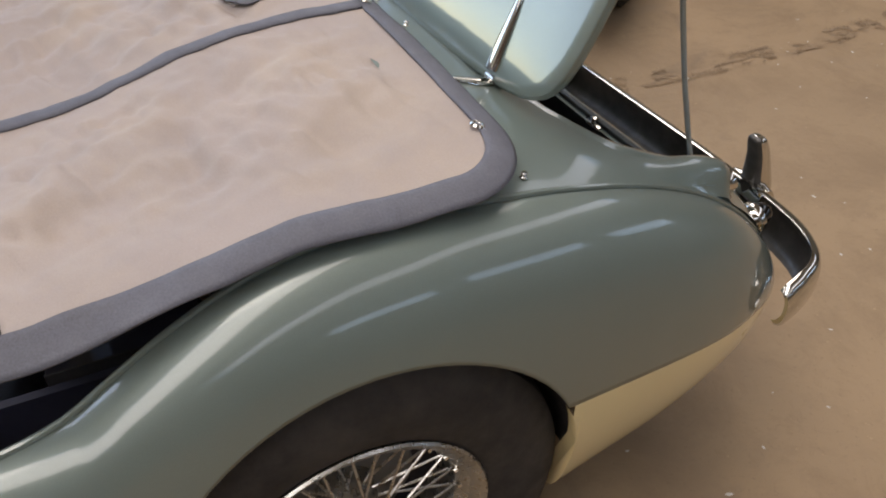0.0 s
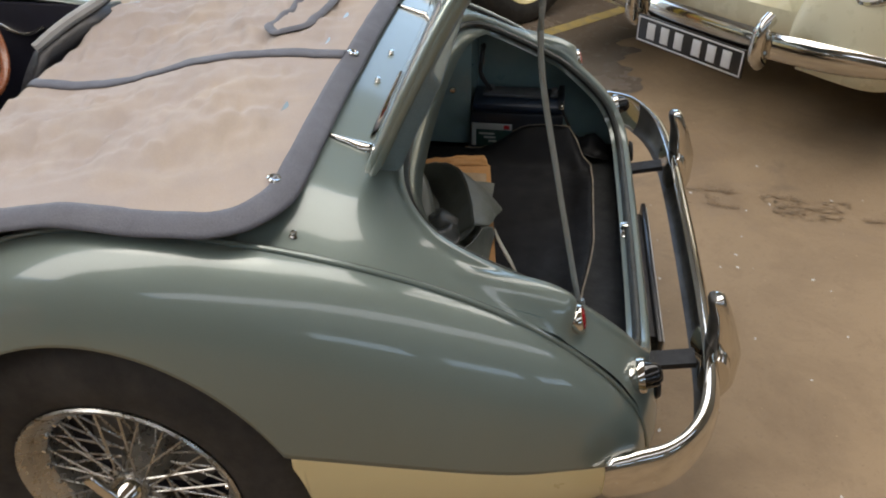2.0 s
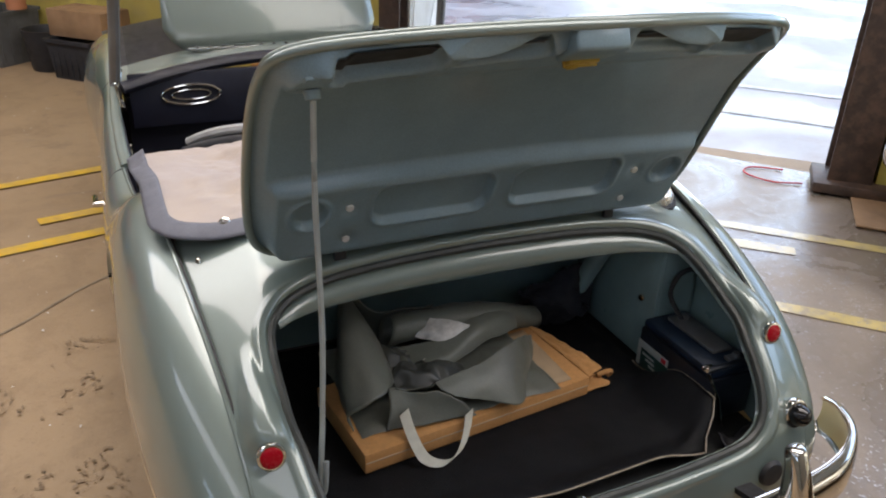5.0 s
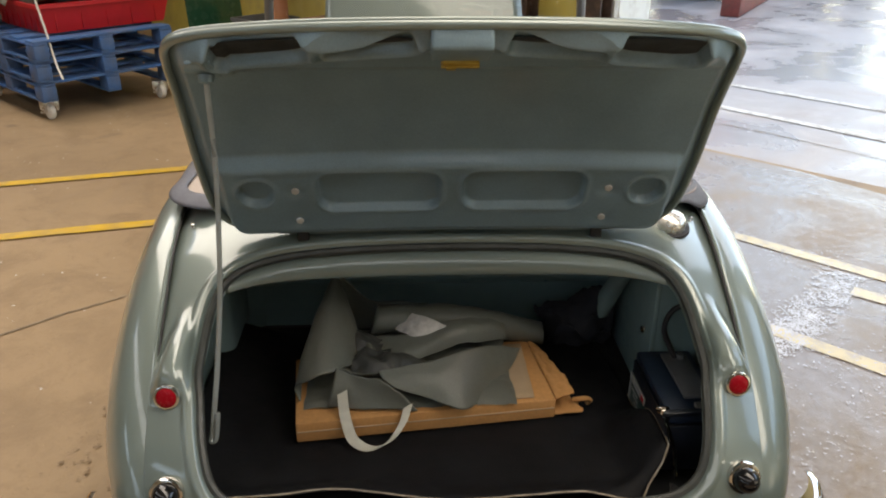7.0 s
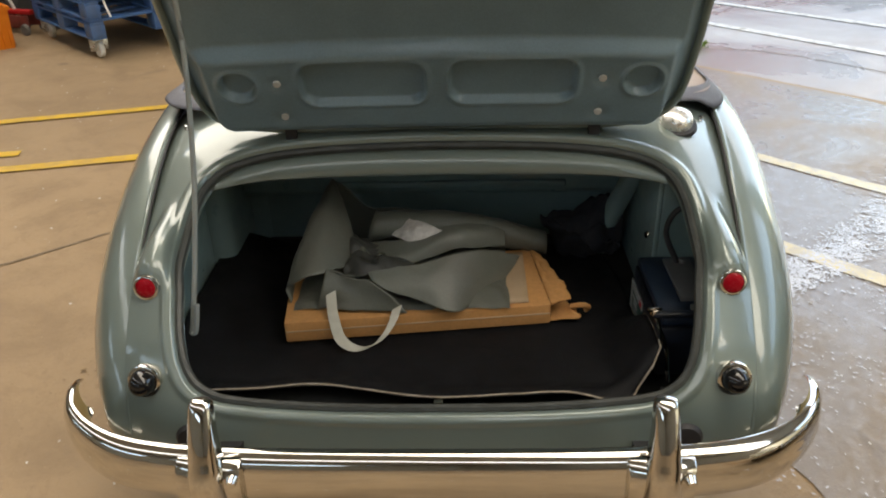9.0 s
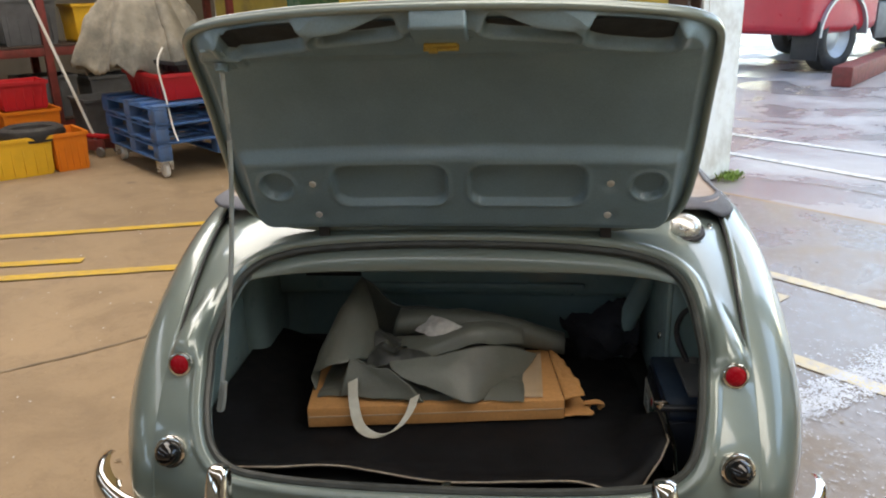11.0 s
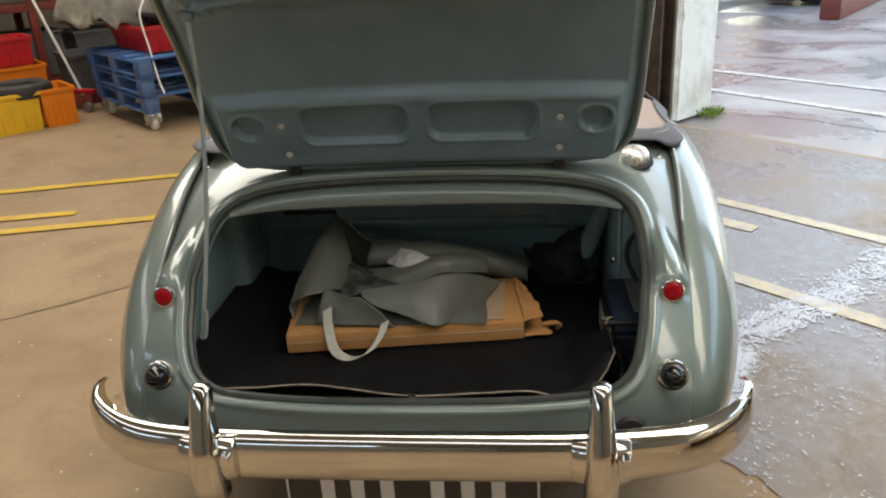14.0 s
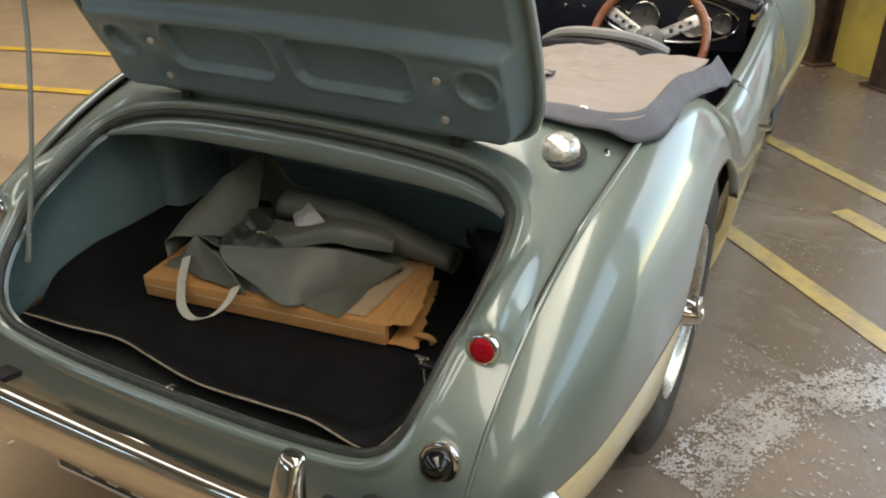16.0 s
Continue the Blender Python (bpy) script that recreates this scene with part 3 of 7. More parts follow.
def deck(x, s, pods=True):
    """The rear shroud's surface."""
    y, z = float(np.interp(s, TL, TY)), float(np.interp(s, TL, TZ))
    y2, z2 = float(np.interp(s + 0.01, TL, TY)), float(np.interp(s + 0.01, TL, TZ))
    y1, z1 = float(np.interp(s - 0.01, TL, TY)), float(np.interp(s - 0.01, TL, TZ))
    ty, tz = y2 - y1, z2 - z1
    k = math.hypot(ty, tz) or 1.0
    ny, nz = tz / k, -ty / k
    if nz < 0 and s < 0.3:
        ny, nz = -ny, -nz
    ax = abs(x)
    up = 0.016 * (1 - (ax / 0.5) ** 2) * max(0.0, 1 - s / 0.75)
    if ax > 0.43:
        up -= 0.036 * ((ax - 0.43) / 0.15) ** 2
    spread = 0.012 + 0.019 * ease((s - S_LAMP + 0.21) / 0.18)
    pod = math.exp(-(abs(ax - 0.526) / spread) ** 3) * (0.034 * ease((s - S_LAMP + 0.22) / 0.19) * (1 - ease((s - S_LAMP + 0.016) / 0.030)))
    up += pod if pods else 0.0
    return Vector((x, y + ny * up, z + nz * up))


def deck_normal(x, s):
    a, b = deck(x + 0.004, s) - deck(x - 0.004, s), deck(x, s + 0.004) - deck(x, s - 0.004)
    n = b.cross(a).normalized()
    return n if n.dot(Vector((0, -0.5, 1))) > 0 else -n


# Boot opening outline on the deck, right half from the top middle to the bottom middle.
OPEN = [(0, -0.396), (0.14, -0.398), (0.26, -0.404), (0.355, -0.417), (0.42, -0.440), (0.462, -0.474), (0.483, -0.515), (0.491, -0.58), (0.489, -0.66), (0.480, -0.735),
        (0.468, -0.797), (0.449, -0.838), (0.413, -0.8575), (0.355, -0.865), (0.2, -0.8695), (0, -0.8705)]


def outline(grow=0.0, n=6):
    right = [Vector((x, s_of_y(y), 0)) for x, y in OPEN]
    pts = right + [Vector((-p.x, p.y, 0)) for p in right[-2:0:-1]]
    pts = smooth_closed(pts, n)
    if grow:
        out = []
        for i, p in enumerate(pts):
            t = (pts[(i + 1) % len(pts)] - pts[i - 1]).normalized()
            out.append(p + Vector((-t.y, t.x, 0)) * -grow)
        pts = out
    return pts


def smooth_closed(pts, n):
    m = len(pts)
    out = []
    for i in range(m):
        a, b, c, d = pts[i - 1], pts[i], pts[(i + 1) % m], pts[(i + 2) % m]
        for k in range(n):
            t = k / n
            out.append(0.5 * (2 * b + (c - a) * t + (2 * a - 5 * b + 4 * c - d) * t * t + (3 * b - a - 3 * c + d) * t ** 3))
    return out


car = thing("roadster", "grey-green and cream open two-seater classic roadster with its boot lid raised", "car")


def rear_shroud():
    """Body panel between the boot opening and the wing beads."""
    inner = outline()
    mid = Vector((0, s_of_y(-0.62), 0))
    outer = []
    for p in inner:
        w = p - mid
        # cast from the middle to the border of the panel
        lo, hi = 0.0, 6.0
        for _ in range(40):
            t = (lo + hi) / 2
            q = mid + w * t
            inside = 0 <= q.y <= SMAX and abs(q.x) <= bead_x_at_s(min(max(q.y, 0), SMAX))
            lo, hi = (t, hi) if inside else (lo, t)
        outer.append(mid + w * lo)
    # bring the nearest ray to each corner
    for sx in (-1, 1):
        for s in (0.0, SMAX):
            c = Vector((sx * bead_x_at_s(s), s, 0))
            k = min(range(len(outer)), key=lambda i: (outer[i] - c).length)
            outer[k] = c
    n, rows = len(inner), 34
    verts, faces = [], []
    # rolled lip into the opening
    for depth, inset in ((0.036, 0.010), (0.030, 0.006), (0.012, 0.005), (0.004, 0.0022)):
        for i, p in enumerate(inner):
            t = (inner[(i + 1) % n] - inner[i - 1]).normalized()
            q = p + Vector((-t.y, t.x, 0)) * inset
            verts.append(deck(q.x, q.y) - deck_normal(q.x, q.y) * depth)
    for j in range(rows + 1):
        for a, b in zip(inner, outer):
            q = a.lerp(b, (j / rows) ** 1.25)
            step = -0.0035 * math.sin(math.pi * min(1.0, (q - a).length / 0.022)) ** 1.5
            verts.append(deck(q.x, q.y) - deck_normal(q.x, q.y) * step)
    for j in range(rows + 4):
        for i in range(n):
            faces.append((j * n + i, j * n + (i + 1) % n, (j + 1) * n + (i + 1) % n, (j + 1) * n + i))
    return verts, faces


v, f = rear_shroud()
link_mesh("rear_shroud", v, f, PAINT, car, "glossy grey-green metallic rear body panel")

# Rubber seal round the boot opening, and the drain channel it sits in.
seal_pts = [deck(p.x, p.y) - deck_normal(p.x, p.y) * 0.017 for p in outline(-0.009)]
part("boot_seal", sweep(seal_pts, ring(0.0085, 8), True, (0, -0.6, 0.8)), SEAL, car, "dark rubber boot seal")

# Wings: sections from the bead out over the flank and under.
FLANK = curve_of([(1.42, 0.72, 0.50), (1.0, 0.735, 0.50), (0.62, 0.742, 0.50), (0.3, 0.744, 0.515), (0.0, 0.744, 0.53), (-0.25, 0.737, 0.518), (-0.45, 0.719, 0.498), (-0.58, 0.70, 0.488),
                  (-0.68, 0.676, 0.475), (-0.76, 0.645, 0.46), (-0.81, 0.618, 0.448), (-0.845, 0.592, 0.43), (-0.868, 0.552, 0.393)])
LOWER = curve_of([(1.42, 0.62, 0.22), (0.62, 0.635, 0.22), (0.32, 0.645, 0.22), (-0.30, 0.66, 0.235), (-0.40, 0.642, 0.240), (-0.55, 0.62, 0.255), (-0.68, 0.602, 0.288), (-0.76, 0.598, 0.32), (-0.82, 0.575, 0.35),
                  (-0.868, 0.549, 0.391)])
TWO_TONE = curve_of([(1.42, 0.56), (0.4, 0.533), (-0.30, 0.523), (-0.5, 0.503), (-0.65, 0.480), (-0.72, 0.472), (-0.79, 0.455), (-0.868, 0.43)])
ARCH_Y, ARCH_W, ARCH_Z, ARCH_H = 0.002, 0.322, 0.39, 0.320


def section(y, n=60):
    """Points (half width, height) of the wing at y, from the bead down."""
    bx, bz = BEAD(y)
    mx, mz = FLANK(y)
    lx, lz = LOWER(y)
    mz = min(mz, bz - 0.002)
    pts = []
    for k in range(n + 1):
        a = k / n * math.pi / 2
        pts.append((bx + (mx - bx) * math.sin(a) ** 0.92, mz + (bz - mz) * math.cos(a) ** 0.90 if k < n else mz))
    for k in range(1, n + 1):
        a = k / n * math.pi / 2
        pts.append((mx - (mx - lx) * (1 - math.cos(a)) ** 0.85, mz - (mz - lz) * math.sin(a)))
    return np.array(pts)


def cut(pts, z):
    """The part of a section above z, and the part below."""
    k = int(np.argmax(pts[:, 1] < z)) if (pts[:, 1] < z).any() else len(pts)
    if k == 0 or k == len(pts):
        return (pts, None) if k else (None, pts)
    t = (pts[k - 1, 1] - z) / (pts[k - 1, 1] - pts[k, 1] + 1e-9)
    p = pts[k - 1] + (pts[k] - pts[k - 1]) * t
    return np.vstack([pts[:k], p]), np.vstack([p, pts[k:]])


def resample(pts, n):
    d = np.concatenate([[0], np.cumsum(np.hypot(*np.diff(pts, axis=0).T))])
    if d[-1] < 1e-6:
        return np.repeat(pts[:1], n + 1, 0)
    t = np.linspace(0, d[-1], n + 1)
    return np.stack([np.interp(t, d, pts[:, 0]), np.interp(t, d, pts[:, 1])], 1)


def arch_z(y):
    k = (y - ARCH_Y) / ARCH_W
    return ARCH_Z + ARCH_H * math.sqrt(1 - k * k) if abs(k) < 1 else None


def stations():
    ys = list(np.linspace(0.60, ARCH_Y + ARCH_W + 0.001, 12)) + [ARCH_Y + ARCH_W * math.cos(math.pi * k / 36) for k in range(37)]
    ys += list(np.linspace(ARCH_Y - ARCH_W - 0.001, -0.70, 18)) + list(-0.868 + 0.168 * (1 - np.sin(np.linspace(0.0, 1, 18) * math.pi / 2)))[1:]
    return ys


def wing(side, ys, arch=True, name="rear_wing", label="grey-green metallic rear wing"):
    rows_top, rows_low = [], []
    nt, nl = 30, 12
    for y in ys:
        pts = section(y)
        za = arch_z(y) if arch else None
        line = TWO_TONE(y)
        stop = LOWER(y)[1] if za is None else za
        top, rest = cut(pts, max(line, stop, LOWER(y)[1]))
        if top is None:
            top = pts[:1]
        rows_top.append(resample(top, nt))
        low = None
        if rest is not None and stop < line:
            low = cut(rest, stop)[0]
        rows_low.append(resample(low, nl) if low is not None and len(low) > 1 else None)

    def sheet(rows, n, lip):
        verts, faces, index = [], [], {}
        for i, r in enumerate(rows):
            if r is None:
                continue
            index[i] = len(verts)
            verts += [(side * p[0], ys[i], p[1]) for p in r]
            # turned-in lip at the lower edge
            verts.append((side * (r[-1][0] - lip), ys[i], r[-1][1] + 0.004))
        for i in range(len(rows) - 1):
            if i in index and i + 1 in index:
                a, b = index[i], index[i + 1]
                for k in range(n + 1):
                    q = (a + k, a + k + 1, b + k + 1, b + k)
                    faces.append(q if side > 0 else q[::-1])
        return verts, faces

    v, f = sheet(rows_top, nt, 0.022)
    w = link_mesh(name, v, f, PAINT, car, label)
    for keep in (lambda y: y > ARCH_Y, lambda y: y < ARCH_Y):
        v, f = sheet([r if keep(y) else None for r, y in zip(rows_low, ys)], nl, 0.022)
        link_mesh("lower_flank", v, f, CREAM, w, "cream painted lower flank")
    return w


for side in (-1, 1):
    w = wing(side, stations())
    # bead along the seam
    pts = [Vector((side * (BEAD(y)[0] - 0.001), y, BEAD(y)[1] + 0.0015)) for y in np.concatenate([np.linspace(0.60, -0.70, 60), -0.868 + 0.168 * (1 - np.sin(np.linspace(0.05, 1, 20) * math.pi / 2))])]
    bead = part("wing_bead", tube([p + Vector((0, 0, 0.001)) for p in pts], 0.0045, 8), PAINT, car, "raised seam bead along the wing")
    part("seam_gap", tube([p + Vector((side * -0.0062, 0, -0.0015)) for p in pts], 0.0030, 6), RUBBER, bead, "dark joint beside the bead")
    # dark inner wheel arch
    wv, wf = grid(lambda u, q: (side * (0.700 - 0.14 * q), ARCH_Y + (ARCH_W + 0.02) * math.cos(math.pi * u), ARCH_Z - 0.05 + (ARCH_H + 0.06) * math.sin(math.pi * u)), 24, 3)
    link_mesh("inner_arch", wv, wf, RUBBER, car, "black underside of the wheel arch")
    part("arch_wall", box(0.003, 0.70, 0.52, (side * 0.5590, 0.0, 0.2), 0.0), RUBBER, car)


# Front body: doors, front wings, cowl and open bonnet.
def front_section(y):
    """Half section of door and front wing ahead of the shut line."""
    top = curve_of([(0.60, 0.665, 0.712), (0.8, 0.67, 0.725), (1.1, 0.668, 0.752), (1.38, 0.655, 0.775), (1.6, 0.645, 0.80), (1.9, 0.625, 0.815), (2.2, 0.61, 0.80), (2.5, 0.60, 0.755), (2.75, 0.58, 0.66), (2.9, 0.55, 0.56)])(y)
    out = curve_of([(0.60, 0.742, 0.50), (1.0, 0.735, 0.50), (1.4, 0.722, 0.50), (1.8, 0.745, 0.52), (2.2, 0.765, 0.53), (2.5, 0.75, 0.52), (2.75, 0.70, 0.50), (2.9, 0.60, 0.47)])(y)
    pts = []
    for k in range(13):
        a = k / 12 * math.pi / 2
        pts.append((top[0] + (out[0] - top[0]) * math.sin(a), out[1] + (top[1] - out[1]) * math.cos(a)))
    return pts, out


def front_panel(side, y0, y1, name, label, n=24):
    rows, lows = [], []
    for y in np.linspace(y0, y1, n):
        pts, out = front_section(y)
        rows.append([(side * x, y, z) for x, z in pts])
        lows.append([(side * (out[0] - 0.09 * (k / 8) ** 2), y, out[1] - 0.03 - (out[1] - 0.25) * k / 8) for k in range(9)])
        rows[-1].append((side * out[0], y, out[1] - 0.03))
    def sheet(r):
        m = len(r[0])
        verts = [p for row in r for p in row]
        faces = [(i * m + k, (i + 1) * m + k, (i + 1) * m + k + 1, i * m + k + 1) for i in range(len(r) - 1) for k in range(m - 1)]
        return verts, [q if side < 0 else q[::-1] for q in faces]
    p = link_mesh(name, *sheet(rows), PAINT, car, label)
    link_mesh("lower_flank", *sheet(lows), CREAM, p, "cream painted lower flank")
    return p


for side in (-1, 1):
    door = front_panel(side, 0.607, 1.40, "door", "grey-green door with cream lower half")
    front_panel(side, 1.407, 2.9, "front_wing", "grey-green front wing")
    part("shut_gap", tube([Vector((side * (p[0] - 0.004), 0.603, p[1] - 0.002)) for p in section(0.603)[::4]], 0.005, 6), RUBBER, car, "dark door shut line")
    # door top capping and inner trim
    cap = [Vector((side * (front_section(y)[0][0][0] - 0.012), y, front_section(y)[0][0][1] + 0.002)) for y in np.linspace(0.62, 1.34, 14)]
    part("door_capping", sweep(cap, ring(0.017, 10, 0.009)), PAINT, door)
    part("door_trim", box(0.02, 0.72, 0.42, (side * 0.645, 0.98, 0.30), 0.006), DASH, door, "navy door trim")
    pull = [Vector((side * 0.628, 0.86 + 0.018 * k, 0.655 - 0.028 * math.sin(math.pi * k / 8))) for k in range(9)]
    part("door_pull", tube(pull, 0.006, 8), CHROME, door, "chrome door pull")
    part("door_lever", tube([Vector((side * 0.725, 0.70, 0.575)), Vector((side * 0.757, 0.70, 0.575)), Vector((side * 0.757, 0.78, 0.57))], 0.009, 8), CHROME, door, "chrome outer door lever")
    part("a_post_trim", tube(smooth_path([(side * 0.632, 1.12, 0.745), (side * 0.635, 1.30, 0.78), (side * 0.62, 1.36, 0.83)], 6), 0.012, 8), CHROME, car, "bright cockpit edge trim")


def cowl(u, q):
    x = (u - 0.5) * 2 * 0.65
    y = 1.36 + 0.17 * q - 0.06 * (x / 0.65) ** 2
    return Vector((x, y, 0.79 + 0.075 * (1 - (x / 0.65) ** 2) + 0.015 * q))


link_mesh("cowl", *grid(cowl, 24, 6), PAINT, car, "grey-green scuttle panel")
cv = [Vector((-0.62 + 1.24 * k / 24, 1.325 - 0.06 * (-1 + k / 12) ** 2, 0.785 + 0.075 * (1 - (-1 + k / 12) ** 2))) for k in range(25)]
part("dash_roll", sweep(cv, ring(0.036, 12, 0.022)), DASH, car, "padded black dash roll")
link_mesh("nose", *grid(lambda u, q: Vector(((u - 0.5) * 1.3, 1.52 + 1.40 * q, 0.80 + (0.07 + 0.02 * math.sin(math.pi * q)) * (1 - (2 * u - 1) ** 2) - 0.30 * max(0, q - 0.55) ** 1.5 - 0.025)), 20, 14), DASH, car, "dark engine bay under the open bonnet")


def bonnet_skin(u, q):
    w = 0.44 * (1 - 0.10 * q) * (1 - 0.16 * (1 - ease(q / 0.08)) - 0.16 * ease((q - 0.92) / 0.08))
    x = (2 * u - 1) * w
    return Vector((x, 1.50 + 0.55 * q - 0.05 * math.sin(math.pi * q) + 0.03 * (2 * u - 1) ** 2, 0.875 + 0.78 * q - 0.02 * (2 * u - 1) ** 2))


bon = link_mesh("bonnet", *grid(bonnet_skin, 20, 20), PAINT, car, "raised pale grey-green bonnet")
sol = bon.modifiers.new("thickness", "SOLIDIFY")
sol.thickness = 0.02
vent = part("cowl_vent", box(0.72, 0.035, 0.012, (0.0, 1.475, 0.862), 0.004), CHROME, car, "bright scuttle grille strip")
for k in range(14):
    part("vent_slat", box(0.012, 0.03, 0.006, (-0.325 + 0.05 * k, 1.475, 0.872), 0.002), RUBBER, vent)

# Windscreen: two raked posts, a frame and the pane.
screen = part("windscreen_pane", box(1.18, 0.005, 0.40, (0, 0, 0.02), 0.0), GLASS, car, "clear windscreen glass", True, pose(0, 1.385, 0.775, 22, 0, 0))
screen.visible_shadow = False
for side in (-1, 1):
    part("windscreen_post", sweep([Vector((side * 0.645, 1.365, 0.75)), Vector((side * 0.628, 1.30, 0.90)), Vector((side * 0.60, 1.215, 1.17))], ring(0.018, 10, 0.030)), GREY, car, "dull alloy windscreen post")
    part("post_foot", box(0.03, 0.10, 0.05, (side * 0.645, 1.375, 0.735), 0.01), GREY, car)
part("windscreen_rail", tube([Vector((-0.60, 1.215, 1.17)), Vector((0, 1.225, 1.185)), Vector((0.60, 1.215, 1.17))], 0.012, 10), CHROME, car, "bright windscreen top rail")
part("windscreen_sill", tube([Vector((-0.62, 1.375, 0.79)), Vector((0, 1.395, 0.862)), Vector((0.62, 1.375, 0.79))], 0.010, 10), CHROME, car)

# Cockpit tub, seats, dash.
part("cockpit_floor", box(1.22, 1.62, 0.02, (0, 0.56, 0.22), 0.0), DASH, car)
part("cockpit_front", box(1.22, 0.02, 0.50, (0, 1.38, 0.22), 0.0), DASH, car)
part("cockpit_back", box(1.16, 0.02, 0.60, (0, -0.02, 0.22), 0.0), DASH, car)
for side in (-1, 1):
    part("cockpit_side", box(0.012, 0.80, 0.50, (side * 0.585, 0.21, 0.22), 0.0), DASH, car)
dash = part("dashboard", box(1.20, 0.02, 0.20, (0, 1.28, 0.63), 0.006), DASH, car, "navy dashboard panel")


def oval(cx, cz, rx, rz, y, r, material, parent, label=""):
    pts = [Vector((cx + rx * math.cos(2 * math.pi * k / 40), y, cz + rz * math.sin(2 * math.pi * k / 40))) for k in range(40)]
    return part("oval_trim", tube(pts, r, 8, True, (0, 1, 0)), material, parent, label)


oval(-0.385, 0.745, 0.105, 0.036, 1.264, 0.006, CHROME, dash, "chrome oval trim on the passenger side")
oval(-0.385, 0.745, 0.070, 0.018, 1.264, 0.004, CHROME, dash)
oval(0.335, 0.725, 0.235, 0.078, 1.264, 0.006, CHROME, dash, "chrome instrument surround")
for x, r in ((0.16, 0.030), (0.25, 0.052), (0.42, 0.052), (0.515, 0.034)):
    dial = part("dial", lathe([(0, 0), (r * 0.9, 0.0), (r, 0.003), (r, 0.012)], 24, aim((x, 1.268, 0.725), (0, -1, 0))), DIAL, dash, "instrument dial with pale face")
    part("dial_bezel", lathe([(r * 0.93, 0.004), (r, 0.016), (r * 1.10, 0.010), (r * 1.12, 0.0)], 24, aim((x, 1.268, 0.725), (0, -1, 0))), CHROME, dial)
    part("dial_needle", box(0.003, 0.004, r * 0.7, (x, 1.262, 0.725), 0.001), RUBBER, dial)
for x in (-0.16, -0.10, -0.04, 0.03):
    part("switch_knob", lathe([(0, 0.018), (0.008, 0.016), (0.010, 0.008), (0.005, 0.0)], 12, aim((x, 1.268, 0.76 - 0.02 * (x > -0.07)), (0, -1, 0))), CHROME, dash)


def seat(cx):
    s = part("seat_cushion", box(0.46, 0.50, 0.16, (cx, 0.68, 0.26), 0.05, 4), LEATHER, car, "black leather bucket seat")
    def back(u, q):
        a = (u - 0.5) * 2
        z = 0.34 + 0.49 * q
        wid = 0.235 * (1 - 0.28 * max(0, (q - 0.55) / 0.45) ** 2.2)
        x = a * wid
        return Vector((cx + x, 0.60 - 0.12 * q + 0.07 * a * a, z - 0.05 * abs(a) ** 2.5 * q))
    b = link_mesh("seat_back", *grid(back, 16, 14), LEATHER, s, "black leather seat back")
    th = b.modifiers.new("thickness", "SOLIDIFY")
    th.thickness, th.offset = 0.07, 0
    rim = [back(k / 20, 1.0) + Vector((0, 0.0, 0.012)) for k in range(21)]
    part("seat_rim", tube(rim, 0.014, 8), PIPING, s, "pale grey rolled seat edge")


seat(-0.31)
seat(0.31)

# Steering wheel: wooden rim, three drilled alloy spokes, boss.
SW = aim((0.338, 0.955, 0.720), (0, -0.90, 0.44))
wheel = part("steering_wheel", lathe([(0.178 + 0.0135 * math.cos(t * math.pi / 6), 0.0135 * math.sin(t * math.pi / 6)) for t in range(13)], 48, SW), WOOD, car, "wood-rimmed steering wheel")
for k in range(3):
    a = radians(90 + 120 * k + 180)
    sp = box(0.150, 0.036, 0.005, (0.10, 0, -0.012), 0.002)
    sp.transform(SW @ Matrix.Rotation(a, 4, "Z"))
    spoke = part("steering_spoke", sp, STEEL, wheel, "drilled polished alloy spoke")
    for r in (0.075, 0.105, 0.135):
        part("spoke_hole", lathe([(0, 0.0), (0.009 - r * 0.02, 0.0)], 12, SW @ Matrix.Rotation(a, 4, "Z") @ Matrix.Translation((r, 0, -0.0062))), RUBBER, spoke)
part("steering_boss", lathe([(0, 0.022), (0.020, 0.020), (0.030, 0.012), (0.045, 0.006), (0.050, -0.012)], 28, SW), GREY, wheel, "dark steering boss")
part("horn_button", lathe([(0, 0.032), (0.012, 0.030), (0.018, 0.022)], 20, SW), CHROME, wheel)
part("steering_column", lathe([(0.022, -0.02), (0.022, -0.40)], 16, SW), DASH, wheel)


